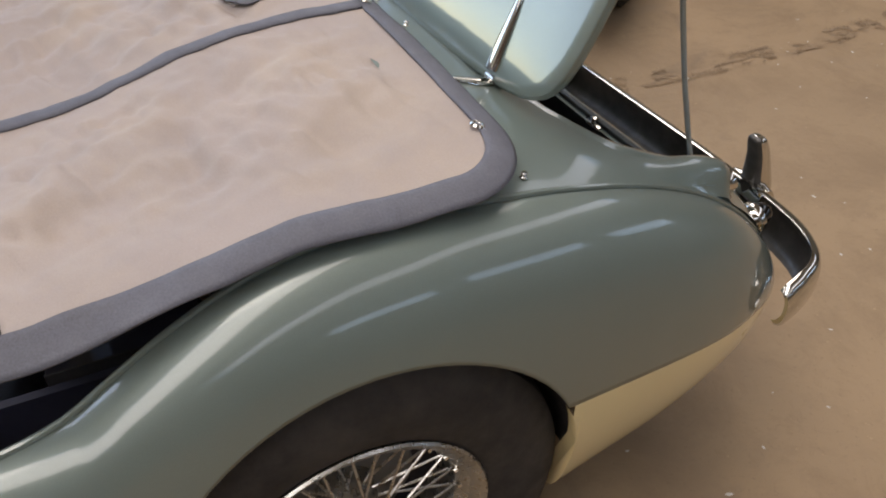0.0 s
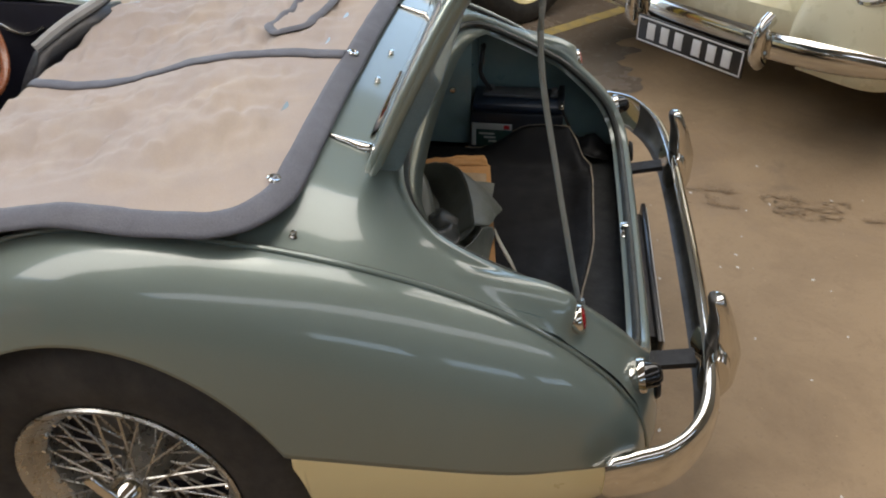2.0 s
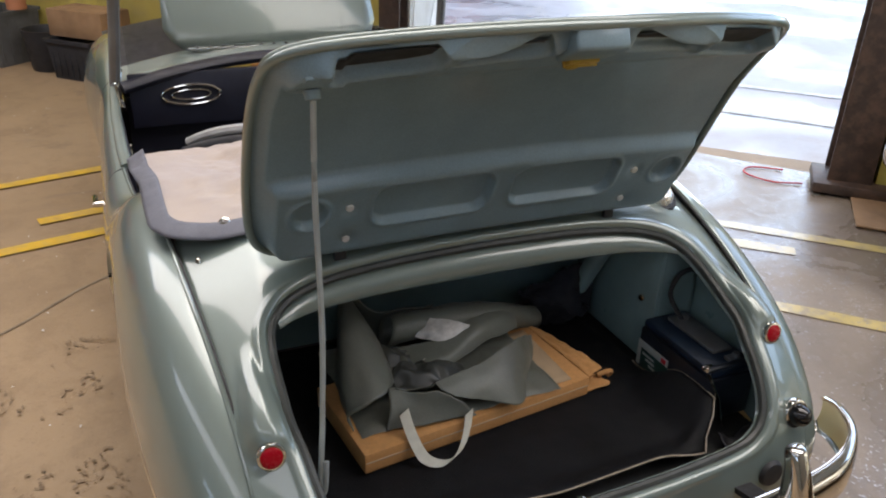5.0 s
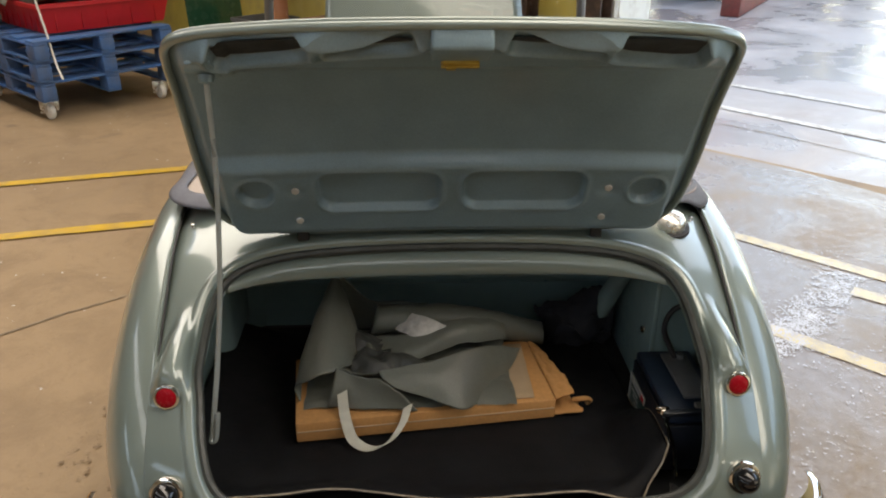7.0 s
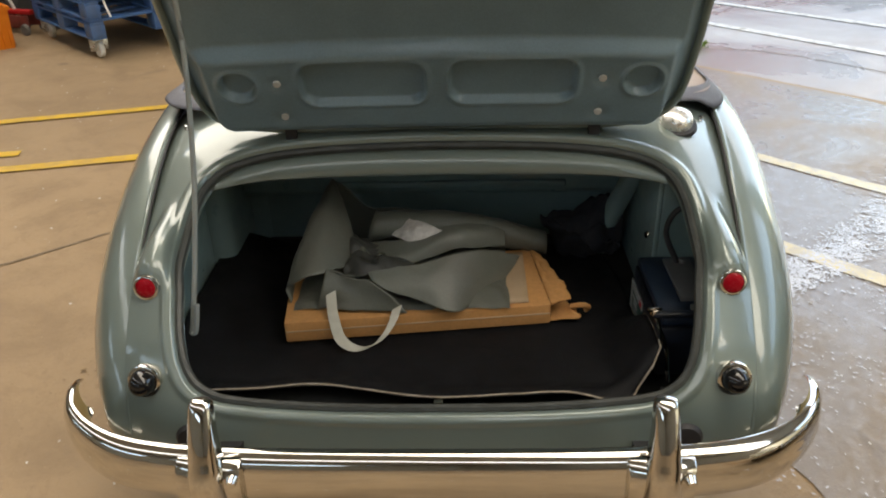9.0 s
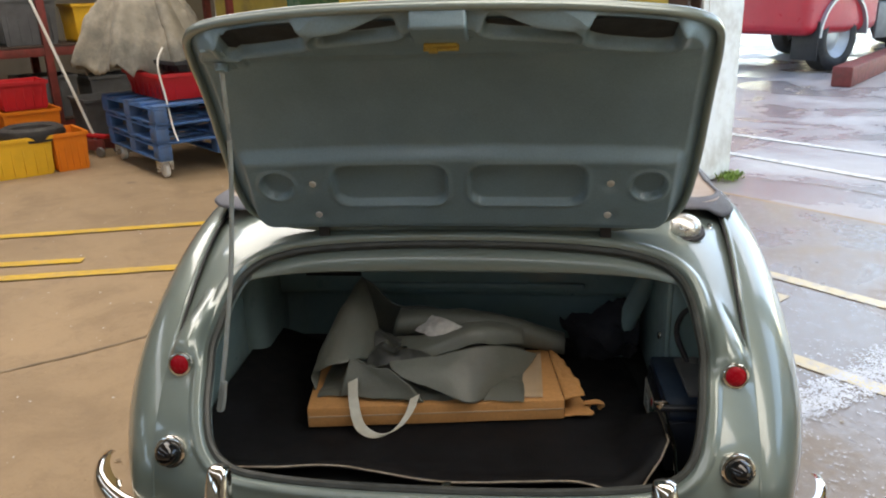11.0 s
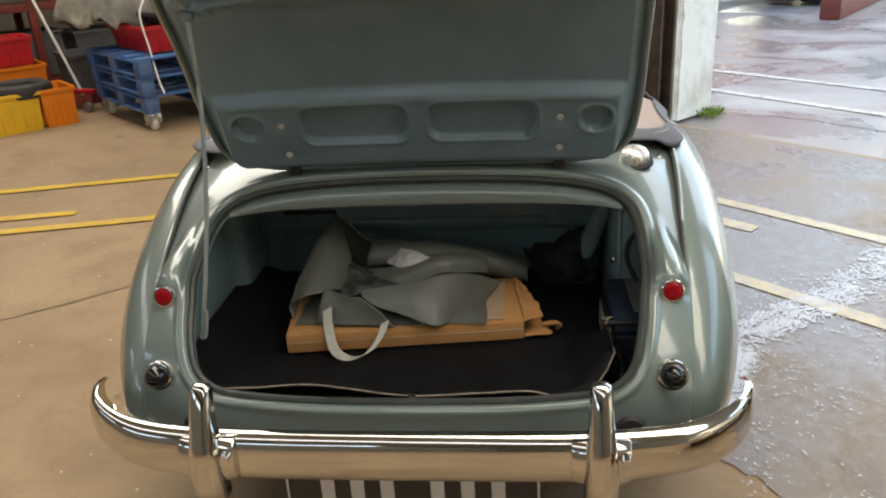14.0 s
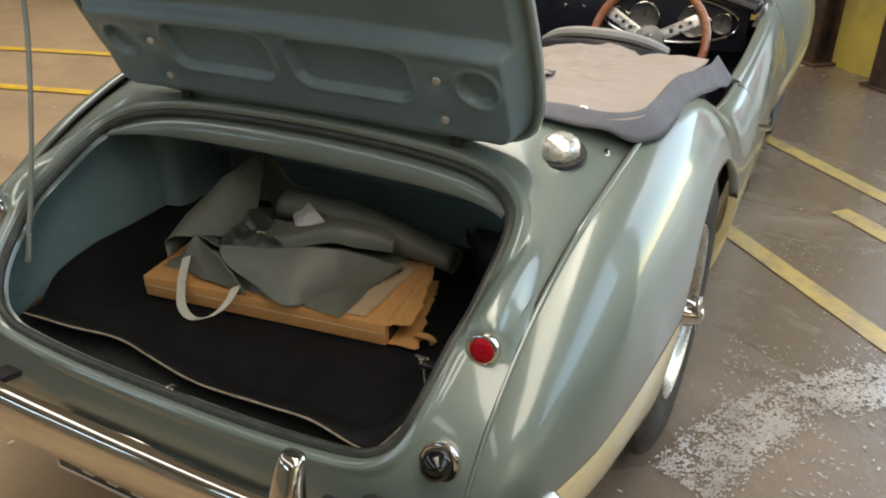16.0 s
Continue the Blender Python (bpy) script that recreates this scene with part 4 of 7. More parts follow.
# ---- rear wheels ----
def wire_wheel(side):
    m = pose(side * 0.630, 0.024, 0.345, 0, 90 * side, 0)
    w = part("tyre", lathe([(0.200, 0.062), (0.215, 0.071), (0.25, 0.078), (0.292, 0.077), (0.324, 0.066), (0.340, 0.052), (0.345, 0.02), (0.345, -0.02), (0.340, -0.050), (0.322, -0.060), (0.25, -0.066), (0.2, -0.060)], 64), TYRE, car, "black tyre on a silver wire wheel", True, m)
    part("rim", lathe([(0.166, 0.036), (0.176, 0.050), (0.190, 0.060), (0.203, 0.066), (0.206, 0.070), (0.203, 0.074), (0.198, 0.071), (0.186, 0.064), (0.172, 0.030), (0.168, -0.04), (0.2, -0.06)], 64), SPOKE, w, "silver painted wheel rim")
    part("hub", lathe([(0.0, 0.076), (0.026, 0.074), (0.032, 0.060), (0.034, 0.03), (0.048, 0.0), (0.055, -0.05), (0.085, -0.06)], 28), SPOKE, w, "splined silver hub")
    part("brake_drum", lathe([(0.0, -0.03), (0.12, -0.035), (0.135, -0.05), (0.135, -0.08)], 32), GREY, w)
    spin = join(lathe([(0, 0.112), (0.014, 0.110), (0.024, 0.100), (0.030, 0.084), (0.034, 0.070)], 24),
                box(0.155, 0.026, 0.012, (0, 0, 0.094), 0.006, 3, Matrix.Rotation(radians(35), 4, "Z")))
    part("knock_off_spinner", spin, CHROME, w, "two-eared chrome knock-off spinner")
    for k in range(48):
        outer_row = k % 2 == 0
        a = 2 * math.pi * k / 48
        lean = (0.32 if (k // 2) % 2 else -0.32) * (1.3 if outer_row else 0.8)
        p0 = Vector((0.034 * math.cos(a + lean), 0.034 * math.sin(a + lean), 0.060 if outer_row else 0.0))
        p1 = Vector((0.172 * math.cos(a), 0.172 * math.sin(a), 0.034 if outer_row else 0.020))
        sp = part("spoke", tube([p0, p1], 0.0023, 6), SPOKE, w)
    for k in range(24):
        a = 2 * math.pi * k / 24
        part("nipple", lathe([(0.0, 0.012), (0.0045, 0.011), (0.005, 0.0)], 8, aim((0.176 * math.cos(a), 0.176 * math.sin(a), 0.040), (-math.cos(a), -math.sin(a), 0.1))), CHROME, w)
    return w


for side in (-1, 1):
    wire_wheel(side)
for side in (-1, 1):
    part("front_tyre", lathe([(0.0, 0.05), (0.2, 0.062), (0.25, 0.078), (0.312, 0.066), (0.330, 0.02), (0.330, -0.02), (0.31, -0.068), (0.2, -0.062)], 40, pose(side * 0.62, 2.33, 0.33, 0, 90 * side, 0)), TYRE, car, "black front tyre")

# ---- boot: tub, lid, lamps, bumper ----
tub = part("boot_floor", box(1.10, 0.80, 0.02, (0, -0.455, 0.400), 0.0), UNDERSEAL_AND_SHADE, car, "black undersealed boot floor")
link_mesh("boot_back", *grid(lambda u, q: Vector(((u - 0.5) * 1.14, -0.06 - (0.07 * ease((q - 0.30) / 0.06) if q < 0.5 else 0.07), 0.43 + 0.44 * q)), 10, 40), BOOT_PAINT, tub)
part("boot_back_rib", box(0.92, 0.012, 0.016, (0.0, -0.137, 0.67), 0.005), BOOT_PAINT, tub)
part("boot_tail_wall", box(0.92, 0.012, 0.080, (0, -0.858, 0.40), 0.003), UNDERSEAL_AND_SHADE, tub)
gv, gf = [], []
OX, OY = [p[0] for p in OPEN[:6]], [p[1] for p in OPEN[:6]]
for k in range(41):
    x = -0.452 + 0.904 * k / 40
    p = deck(x, s_of_y(float(np.interp(abs(x), OX, OY))))
    low = min(p.z - 0.034, 0.762)
    gv += [Vector((x, p.y + 0.010, p.z - 0.026)), Vector((x, p.y - 0.002, p.z - 0.026)), Vector((x, p.y - 0.030, low)), Vector((x, p.y - 0.027, low - 0.003)), Vector((x, p.y + 0.010, low + 0.004))]
    if k:
        gf += [((k - 1) * 5 + j, (k - 1) * 5 + (j + 1) % 5, k * 5 + (j + 1) % 5, k * 5 + j) for j in range(5)]
link_mesh("boot_flange", gv, gf, PAINT, tub, "grey-green flange below the boot opening's top edge")
part("wheel_box", box(0.085, 0.25, 0.34, (-0.552, -0.165, 0.44), 0.040, 6), BOOT_PAINT, tub, "rounded wheel box in the boot corner")
for z, w in ((0.735, 0.90), (0.60, 0.60)):
    part("boot_back_rib", box(w, 0.014, 0.020, (0.0, -0.135, z), 0.006, 3), BOOT_PAINT, tub)
part("wall_slot", box(0.15, 0.004, 0.012, (-0.36, -0.133, 0.635), 0.002), RUBBER, tub, "dark slot in the boot wall")
for side in (-1, 1):
    sv, sf = grid(lambda u, q: Vector((side * (0.556 - 0.045 * ease((u - 0.75) / 0.25) - (0.085 * (1 - math.sqrt(1 - max(0.0, 1 - u / 0.22) ** 2)) if side < 0 else 0.0)), -0.06 - 0.79 * u, 0.43 + (max(0.435, deck(side * 0.52, s_of_y(min(-0.2, -0.06 - 0.79 * u))).z - 0.03) - 0.43) * q)), 30, 6)
    link_mesh("boot_side", sv, sf, BOOT_PAINT, tub)
part("side_panel", box(0.012, 0.34, 0.36, (0.455, -0.28, 0.44), 0.004), BOOT_PAINT, tub, "dark green upright panel by the battery")
solid_face = link_mesh("side_panel", *grid(lambda u, q: Vector((0.455 + 0.098 * u, -0.446 - 0.012 * u, 0.43 + (deck(0.455 + 0.098 * u, s_of_y(-0.447)).z - 0.034 - 0.43) * q)), 8, 12), BOOT_PAINT, tub, "dark green panel facing the battery")
solid_face.modifiers.new("thickness", "SOLIDIFY").thickness = 0.004
pipe = tube(smooth_path([(0.478, -0.30, 0.80), (0.44, -0.25, 0.68), (0.395, -0.20, 0.53), (0.38, -0.18, 0.45)], 6), 0.024, 16)
part("filler_pipe", pipe, BOOT_PAINT, tub, "slanting fuel filler pipe")
part("cable", tube(smooth_path([(0.535, -0.47, 0.692), (0.510, -0.476, 0.702), (0.480, -0.474, 0.688), (0.468, -0.474, 0.64), (0.490, -0.500, 0.585)], 8), 0.006, 8), RUBBER, tub, "black battery cable")
part("panel_screw", lathe([(0, 0.006), (0.008, 0.004), (0.009, 0)], 12, aim((0.448, -0.40, 0.60), (-1, -0.2, 0))), CHROME, tub)
part("latch_plate", join(box(0.06, 0.022, 0.010, (0.004, -0.845, 0.482), 0.003), box(0.018, 0.016, 0.022, (0.004, -0.843, 0.484), 0.004)), CHROME, car, "bright boot latch striker")

# Lid: the closed shape turned up about its hinge.
HINGE = Vector((0, -0.36, 0.842))
LIFT = Matrix.Translation(HINGE) @ Matrix.Rotation(radians(-87.5), 4, "X") @ Matrix.Translation(-HINGE)


LID = [(0, -0.357), (0.14, -0.358), (0.26, -0.360), (0.36, -0.366), (0.43, -0.380), (0.470, -0.408), (0.488, -0.46), (0.494, -0.55), (0.493, -0.65), (0.490, -0.73),
       (0.484, -0.785), (0.470, -0.822), (0.430, -0.843), (0.35, -0.857), (0.2, -0.870), (0, -0.875)]


def lid_outline(grow=0.0, n=6):
    right = [Vector((x, s_of_y(y), 0)) for x, y in LID]
    pts = smooth_closed(right + [Vector((-p.x, p.y, 0)) for p in right[-2:0:-1]], n)
    mid = Vector((0, s_of_y(-0.62), 0))
    return [mid + (p - mid) * (1 + grow) for p in pts]


LIDO = lid_outline()


def lid_point(x, s, depth=0.0):
    a, b = deck(x + 0.004, s, False) - deck(x - 0.004, s, False), deck(x, s + 0.004, False) - deck(x, s - 0.004, False)
    n = b.cross(a).normalized()
    n = n if n.dot(Vector((0, -0.5, 1))) > 0 else -n
    return LIFT @ (deck(x, s, False) - n * depth)


def lid_shell(depth0, inset_rows, centre_depth, material, name, label, parent):
    """A skin across the lid outline, from its rim inwards, at a depth that each row gives."""
    n = len(LIDO)
    mid = Vector((0, s_of_y(-0.62), 0))
    verts, faces = [], []
    for shrink, depth in inset_rows:
        for p in LIDO:
            q = mid + (p - mid) * (1 - shrink)
            verts.append(lid_point(q.x, q.y, depth))
    m = len(inset_rows)
    for j in range(m - 1):
        for i in range(n):
            faces.append((j * n + i, j * n + (i + 1) % n, (j + 1) * n + (i + 1) % n, (j + 1) * n + i))
    verts.append(lid_point(mid.x, mid.y, inset_rows[-1][1]))
    for i in range(n):
        faces.append(((m - 1) * n + i, (m - 1) * n + (i + 1) % n, m * n))
    return link_mesh(name, verts, faces, material, parent, label)


lid = lid_shell(0, [(0.004, 0.014), (0.0, 0.008), (0.0, 0.003), (0.006, 0.0), (0.05, 0.0), (0.15, 0.0), (0.3, 0.0), (0.5, 0.0), (0.7, 0.0), (0.85, 0.0)], 0.0, PAINT, "boot_lid", "raised grey-green boot lid, glossy outside", car)

# Pressings of the inner frame, as (x, s, half width, half length, corner) in the lid's own plane.
S0 = s_of_y(-0.386)


def rounded(px, pv, cx, cv, hx, hv, r):
    """Signed distance to a rounded rectangle."""
    dx, dv = abs(px - cx) - hx + r, abs(pv - cv) - hv + r
    return math.hypot(max(dx, 0), max(dv, 0)) + min(max(dx, dv), 0) - r


def inner_height(x, v):
    """How far the inner panel stands off the skin, at x and v metres from the hinge edge."""
    ax = abs(x)
    base = 0.030 + 0.014 * ease((v - 0.44) / 0.05)
    h = base
    # frame across near the hinge, raised, with two long and two round recesses
    frame_edge = 0.212 - 0.010 * (ax / 0.45) ** 2
    low = (1 - ease((v - frame_edge + 0.018) / 0.026)) * (1 - ease((ax - 0.440) / 0.026))
    h += 0.022 * low
    h += 0.003 * math.exp(-((v - frame_edge + 0.022) / 0.010) ** 2) * (1 - ease((ax - 0.41) / 0.04))
    for c in (-0.140, 0.148):
        d = rounded(x, v, c, 0.127, 0.120, 0.052, 0.032)
        h -= 0.017 * low * (1 - ease((d + 0.003) / 0.004))
        h += 0.003 * math.exp(-((d - 0.005) / 0.005) ** 2)
    for c in (-0.382, 0.394):
        d = math.hypot((x - c), (v - 0.126)) - 0.034
        h -= 0.017 * low * (1 - ease((d + 0.003) / 0.004))
        h += 0.003 * math.exp(-((d - 0.005) / 0.005) ** 2)
    # dimples at the hinge bolts
    for c in (-0.306, 0.318):
        for w in (0.128, 0.043):
            h -= 0.006 * math.exp(-((x - c) ** 2 + (v - w) ** 2) / 0.016 ** 2)
    # four recesses along the tail edge
    for c, vc, hv in ((-0.312, 0.545, 0.040), (-0.145, 0.570, 0.024), (0.148, 0.570, 0.024), (0.318, 0.541, 0.044)):
        lean = -0.20 * (abs(x) - abs(c))
        d = rounded(x, v, c, vc + lean, 0.078, hv, 0.022)
        h -= 0.020 * (1 - ease((d + 0.005) / 0.007))
        h += 0.005 * math.exp(-((d - 0.008) / 0.007) ** 2)
    # pad under the stay pivot
    h += 0.006 * (1 - ease(rounded(x, v, -0.405, 0.500, 0.036, 0.060, 0.012) / 0.008))
    return max(h, 0.006)


def inner_panel():
    nx, nv = 320, 250
    verts, faces, keep = [], [], {}
    # half width of the outline at each v
    right = sorted((p.y - S0, p.x) for p in LIDO if p.x > 0)
    vs, xs = np.array([r[0] for r in right]), np.array([r[1] for r in right])
    v0, v1 = vs[0] + 0.006, vs[-1] - 0.006
    for j in range(nv + 1):
        v = v0 + (v1 - v0) * (0.5 - 0.5 * math.cos(math.pi * j / nv))
        hw = float(np.interp(v, vs, xs)) - 0.007
        for i in range(nx + 1):
            u = 2 * i / nx - 1
            x = hw * math.sin(u * math.pi / 2) * 0.35 + hw * u * 0.65
            edge = min(hw - abs(x), v - v0, v1 - v)
            h = 0.010 + (inner_height(x, v) - 0.010) * ease((edge - 0.004) / 0.026) * (0.55 + 0.45 * ease((v - v0) / 0.045))
            verts.append(lid_point(x, S0 + v, h))
    for j in range(nv):
        for i in range(nx):
            a = j * (nx + 1) + i
            faces.append((a, a + 1, a + nx + 2, a + nx + 1))
    return verts, faces


inner = link_mesh("lid_inner_panel", *inner_panel(), PAINT_IN, lid, "dark satin pressed inner lid panel with recesses")
# Black patches over the recess floors paint in their shade.
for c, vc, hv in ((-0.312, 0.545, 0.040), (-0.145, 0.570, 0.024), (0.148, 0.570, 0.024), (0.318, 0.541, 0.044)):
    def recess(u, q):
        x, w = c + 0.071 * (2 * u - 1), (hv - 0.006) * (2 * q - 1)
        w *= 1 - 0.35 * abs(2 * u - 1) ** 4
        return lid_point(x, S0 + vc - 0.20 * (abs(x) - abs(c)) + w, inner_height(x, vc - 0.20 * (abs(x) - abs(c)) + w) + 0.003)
    link_mesh("recess_lining", *grid(recess, 20, 8), UNDERSEAL_AND_SHADE, inner, "black lining in a lid recess")
part("lid_seam", sweep([lid_point(p.x, p.y, 0.012) for p in lid_outline(-0.010)], ring(0.0078, 10), True, (0, -1, 0)), PAINT, lid, "rolled grey-green hem round the lid")
for x in (-0.306, 0.318):
    for v in (0.128, 0.043):
        p, q = lid_point(x, S0 + v, inner_height(x, v) - 0.001), lid_point(x, S0 + v, 0.10)
        part("hinge_bolt", lathe([(0, 0.007), (0.007, 0.006), (0.0085, 0.0)], 10, aim(p, q - p)), ZINC, lid, "bright bolt head")
    part("hinge_arm", join(box(0.024, 0.012, 0.075, (x, -0.392, 0.812), 0.003)), RUBBER, lid, "short hinge arm")
lp, lq = lid_point(0, S0 + 0.586, 0.018), lid_point(0, S0 + 0.586, 0.09)
la = (lid_point(0, S0 + 0.58, 0.0) - lid_point(0, S0 + 0.52, 0.0)).normalized()
ln = (lq - lp).normalized()
LF = Matrix((Vector((1, 0, 0)), la, ln)).transposed().to_4x4()
LF.translation = lp
bracket = part("latch_bracket", join(box(0.094, 0.068, 0.036, (0, 0.002, 0), 0.006, 3, LF), box(0.108, 0.012, 0.016, (0, -0.030, 0.010), 0.004, 3, LF)), PAINT_IN, lid, "boot latch bracket")
part("latch_bolt", join(box(0.056, 0.016, 0.007, (0, -0.030, 0.034), 0.002, 2, LF), box(0.060, 0.005, 0.020, (0, -0.037, 0.024), 0.001, 2, LF), box(0.016, 0.014, 0.012, (-0.014, -0.038, 0.034), 0.002, 2, LF)), AMBER, bracket, "yellow-plated latch tongue")
rp = lid_point(-0.408, S0 + 0.462, 0.045)
plate_m = LF.copy()
plate_m.translation = lid_point(-0.408, S0 + 0.480, 0.040)
part("stay_plate", box(0.042, 0.085, 0.007, (0, 0, 0), 0.003, 2, plate_m), PAINT_IN, lid, "small plate that holds the stay")
part("stay_pivot", lathe([(0, 0.016), (0.012, 0.013), (0.014, 0.0)], 16, aim(rp, ln)), PAINT_IN, lid)
rod_top = rp + ln * 0.012
rod = [rod_top, Vector((-0.411, -0.635, 1.06)), Vector((-0.419, -0.675, 0.86)), Vector((-0.435, -0.712, 0.70)), Vector((-0.449, -0.737, 0.60))]
hook = [Vector((-0.452, -0.742, 0.585)), Vector((-0.443, -0.742, 0.590)), Vector((-0.436, -0.732, 0.64))]
part("stay_rod", tube(smooth_path(rod[:4], 5)[:-1] + smooth_path(rod[3:] + hook, 5), 0.0048, 8), ROD, lid, "bent lid stay rod hanging at the opening")


# Rear lamps, dark reflectors, filler cap.
def round_lamp(x, y, z, r, material, name, label, depth):
    p, n = Vector((x, y, z)), Vector((0.03 if x > 0 else -0.03, -0.95, 0.24)).normalized()
    m = aim(p - n * (0.006 if depth > 0.01 else 0.002), n)
    b = part(name, lathe([(r * 1.16, -0.022), (r * 1.18, -0.006), (r * 1.32, -0.002), (r * 1.32, 0.004), (r * 1.24, 0.009), (r * 1.12, 0.010), (r * 1.02, 0.010), (r * 0.98, 0.004)], 36, m), CHROME, car, label)
    part("lens", lathe([(r, 0.004), (r * 0.99, 0.008 + depth * 0.2), (r * 0.8, 0.008 + depth * 0.72), (r * 0.45, 0.008 + depth * 0.95), (0, 0.008 + depth)], 36, m), material, b)
    return b


for side in (-1, 1):
    round_lamp(side * 0.524, -0.724, 0.673, 0.0185, REDLENS, "tail_lamp", "red tail lamp in a chrome bezel", 0.005)
    round_lamp(side * 0.511, -0.842, 0.551, 0.0235, BLACKGLASS, "reflector_lamp", "black domed lamp in a chrome bezel", 0.030)
sc = s_of_y(-0.345)
pc, nc = deck(0.497, sc), deck_normal(0.497, sc)
cm = aim(pc - nc * 0.004, (0.0, -0.28, 1))
cap_ob = part("filler_cap", lathe([(0.033, 0.0), (0.034, 0.014), (0.0325, 0.023), (0.026, 0.031), (0.014, 0.036), (0, 0.037)], 36, cm), SATIN, car, "satin chrome fuel filler cap")
part("cap_ring", lathe([(0.045, 0.0), (0.043, 0.006), (0.034, 0.008)], 36, cm), RUBBER, cap_ob)


def outer_hinge(side):
    """A chrome teardrop leaf on the deck and a second one up the lid."""
    bm = bmesh.new()
    rows = []
    for k in range(9):
        u = k / 8
        y = -0.365 + 0.085 * u
        w = 0.013 * math.sqrt(max(0.0, 1 - u ** 1.5)) * (0.7 + 0.3 * math.sin(math.pi * min(1, u * 2))) + 0.0008
        p = deck(side * 0.325, s_of_y(y))
        rows.append([bm.verts.new(p + Vector((w * math.cos(math.pi * j / 6), 0, 0.001 + 0.010 * (1 - u * 0.6) * math.sin(math.pi * j / 6)))) for j in range(7)])
    for a, b in zip(rows, rows[1:]):
        for j in range(6):
            bm.faces.new((a[j], b[j], b[j + 1], a[j + 1]))
    bmesh.ops.recalc_face_normals(bm, faces=bm.faces)
    h = part("lid_hinge", bm, CHROME, car, "chrome teardrop lid hinge")
    bm = bmesh.new()
    rows = []
    for k in range(9):
        u = k / 8
        w = 0.013 * math.sqrt(max(0.0, 1 - u ** 1.5)) + 0.0008
        p = lid_point(side * 0.325, S0 - 0.005 + 0.13 * u, 0.0)
        o = (lid_point(side * 0.325, S0 + 0.05, -0.01) - lid_point(side * 0.325, S0 + 0.05, 0.0)) * 100
        rows.append([bm.verts.new(p + Vector((w * math.cos(math.pi * j / 6), 0, 0)) + o * (0.001 + 0.010 * (1 - u * 0.6) * math.sin(math.pi * j / 6))) for j in range(7)])
    for a, b in zip(rows, rows[1:]):
        for j in range(6):
            bm.faces.new((a[j], b[j], b[j + 1], a[j + 1]))
    bmesh.ops.recalc_face_normals(bm, faces=bm.faces)
    part("hinge_leaf", bm, CHROME, h)
    part("hinge_knuckle", tube([Vector((side * 0.325 - 0.012, -0.368, 0.850)), Vector((side * 0.325 + 0.012, -0.368, 0.850))], 0.007, 10), CHROME, h)


for side in (-1, 1):
    outer_hinge(side)

# Bumper: a deep convex blade, curved in plan, with overriders and irons.
def bumper():
    half = curve_of([(0, 0.0, -0.982, 0.461, 0.052), (1, 0.25, -0.980, 0.461, 0.052), (2, 0.42, -0.972, 0.463, 0.052), (3, 0.53, -0.953, 0.467, 0.052), (4, 0.60, -0.923, 0.473, 0.052),
                     (5, 0.642, -0.885, 0.478, 0.051), (6, 0.664, -0.838, 0.478, 0.050), (7, 0.673, -0.800, 0.473, 0.048), (7.35, 0.6745, -0.786, 0.472, 0.044), (7.5, 0.675, -0.780, 0.472, 0.036)])
    path, heights = [], []
    for k in range(-48, 49):
        x, y, z, hh = half(abs(k) / 48 * 7.5)
        path.append(Vector((math.copysign(x, k), y, z)))
        heights.append(hh)
    bm = bmesh.new()
    rows = []
    for k, p in enumerate(path):
        hh = heights[k]
        t = (path[min(k + 1, 96)] - path[max(k - 1, 0)]).normalized()
        out = Vector((t.y, -t.x, 0)).normalized()
        deep = (0.040 - 0.014 * ease((abs(p.x) - 0.50) / 0.14)) * min(1.0, hh / 0.030)
        row = []
        for j in range(13):
            a = (j / 12 - 0.5) * math.pi * 0.94
            row.append(p + out * (deep * math.cos(a) ** 0.52 - 0.020) + Vector((0, 0, 1)) * (hh * math.sin(a) - 0.002))
        for j in range(13):
            a = (0.5 - j / 12) * math.pi * 0.90
            row.append(p + out * (deep * 0.90 * math.cos(a) ** 0.7 - 0.024) + Vector((0, 0, 1)) * (hh * 0.95) * math.sin(a))
        rows.append([bm.verts.new(q) for q in row])
    m = len(rows[0])
    for a, b in zip(rows, rows[1:]):
        for j in range(m):
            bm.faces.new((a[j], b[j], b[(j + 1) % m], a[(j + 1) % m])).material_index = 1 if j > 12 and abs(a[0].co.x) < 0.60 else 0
    bm.faces.new(rows[0])
    bm.faces.new(rows[-1][::-1])
    bmesh.ops.recalc_face_normals(bm, faces=bm.faces)
    return bm


bump_ob = part("rear_bumper", bumper(), CHROME, car, "polished chrome rear bumper")
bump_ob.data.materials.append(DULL)


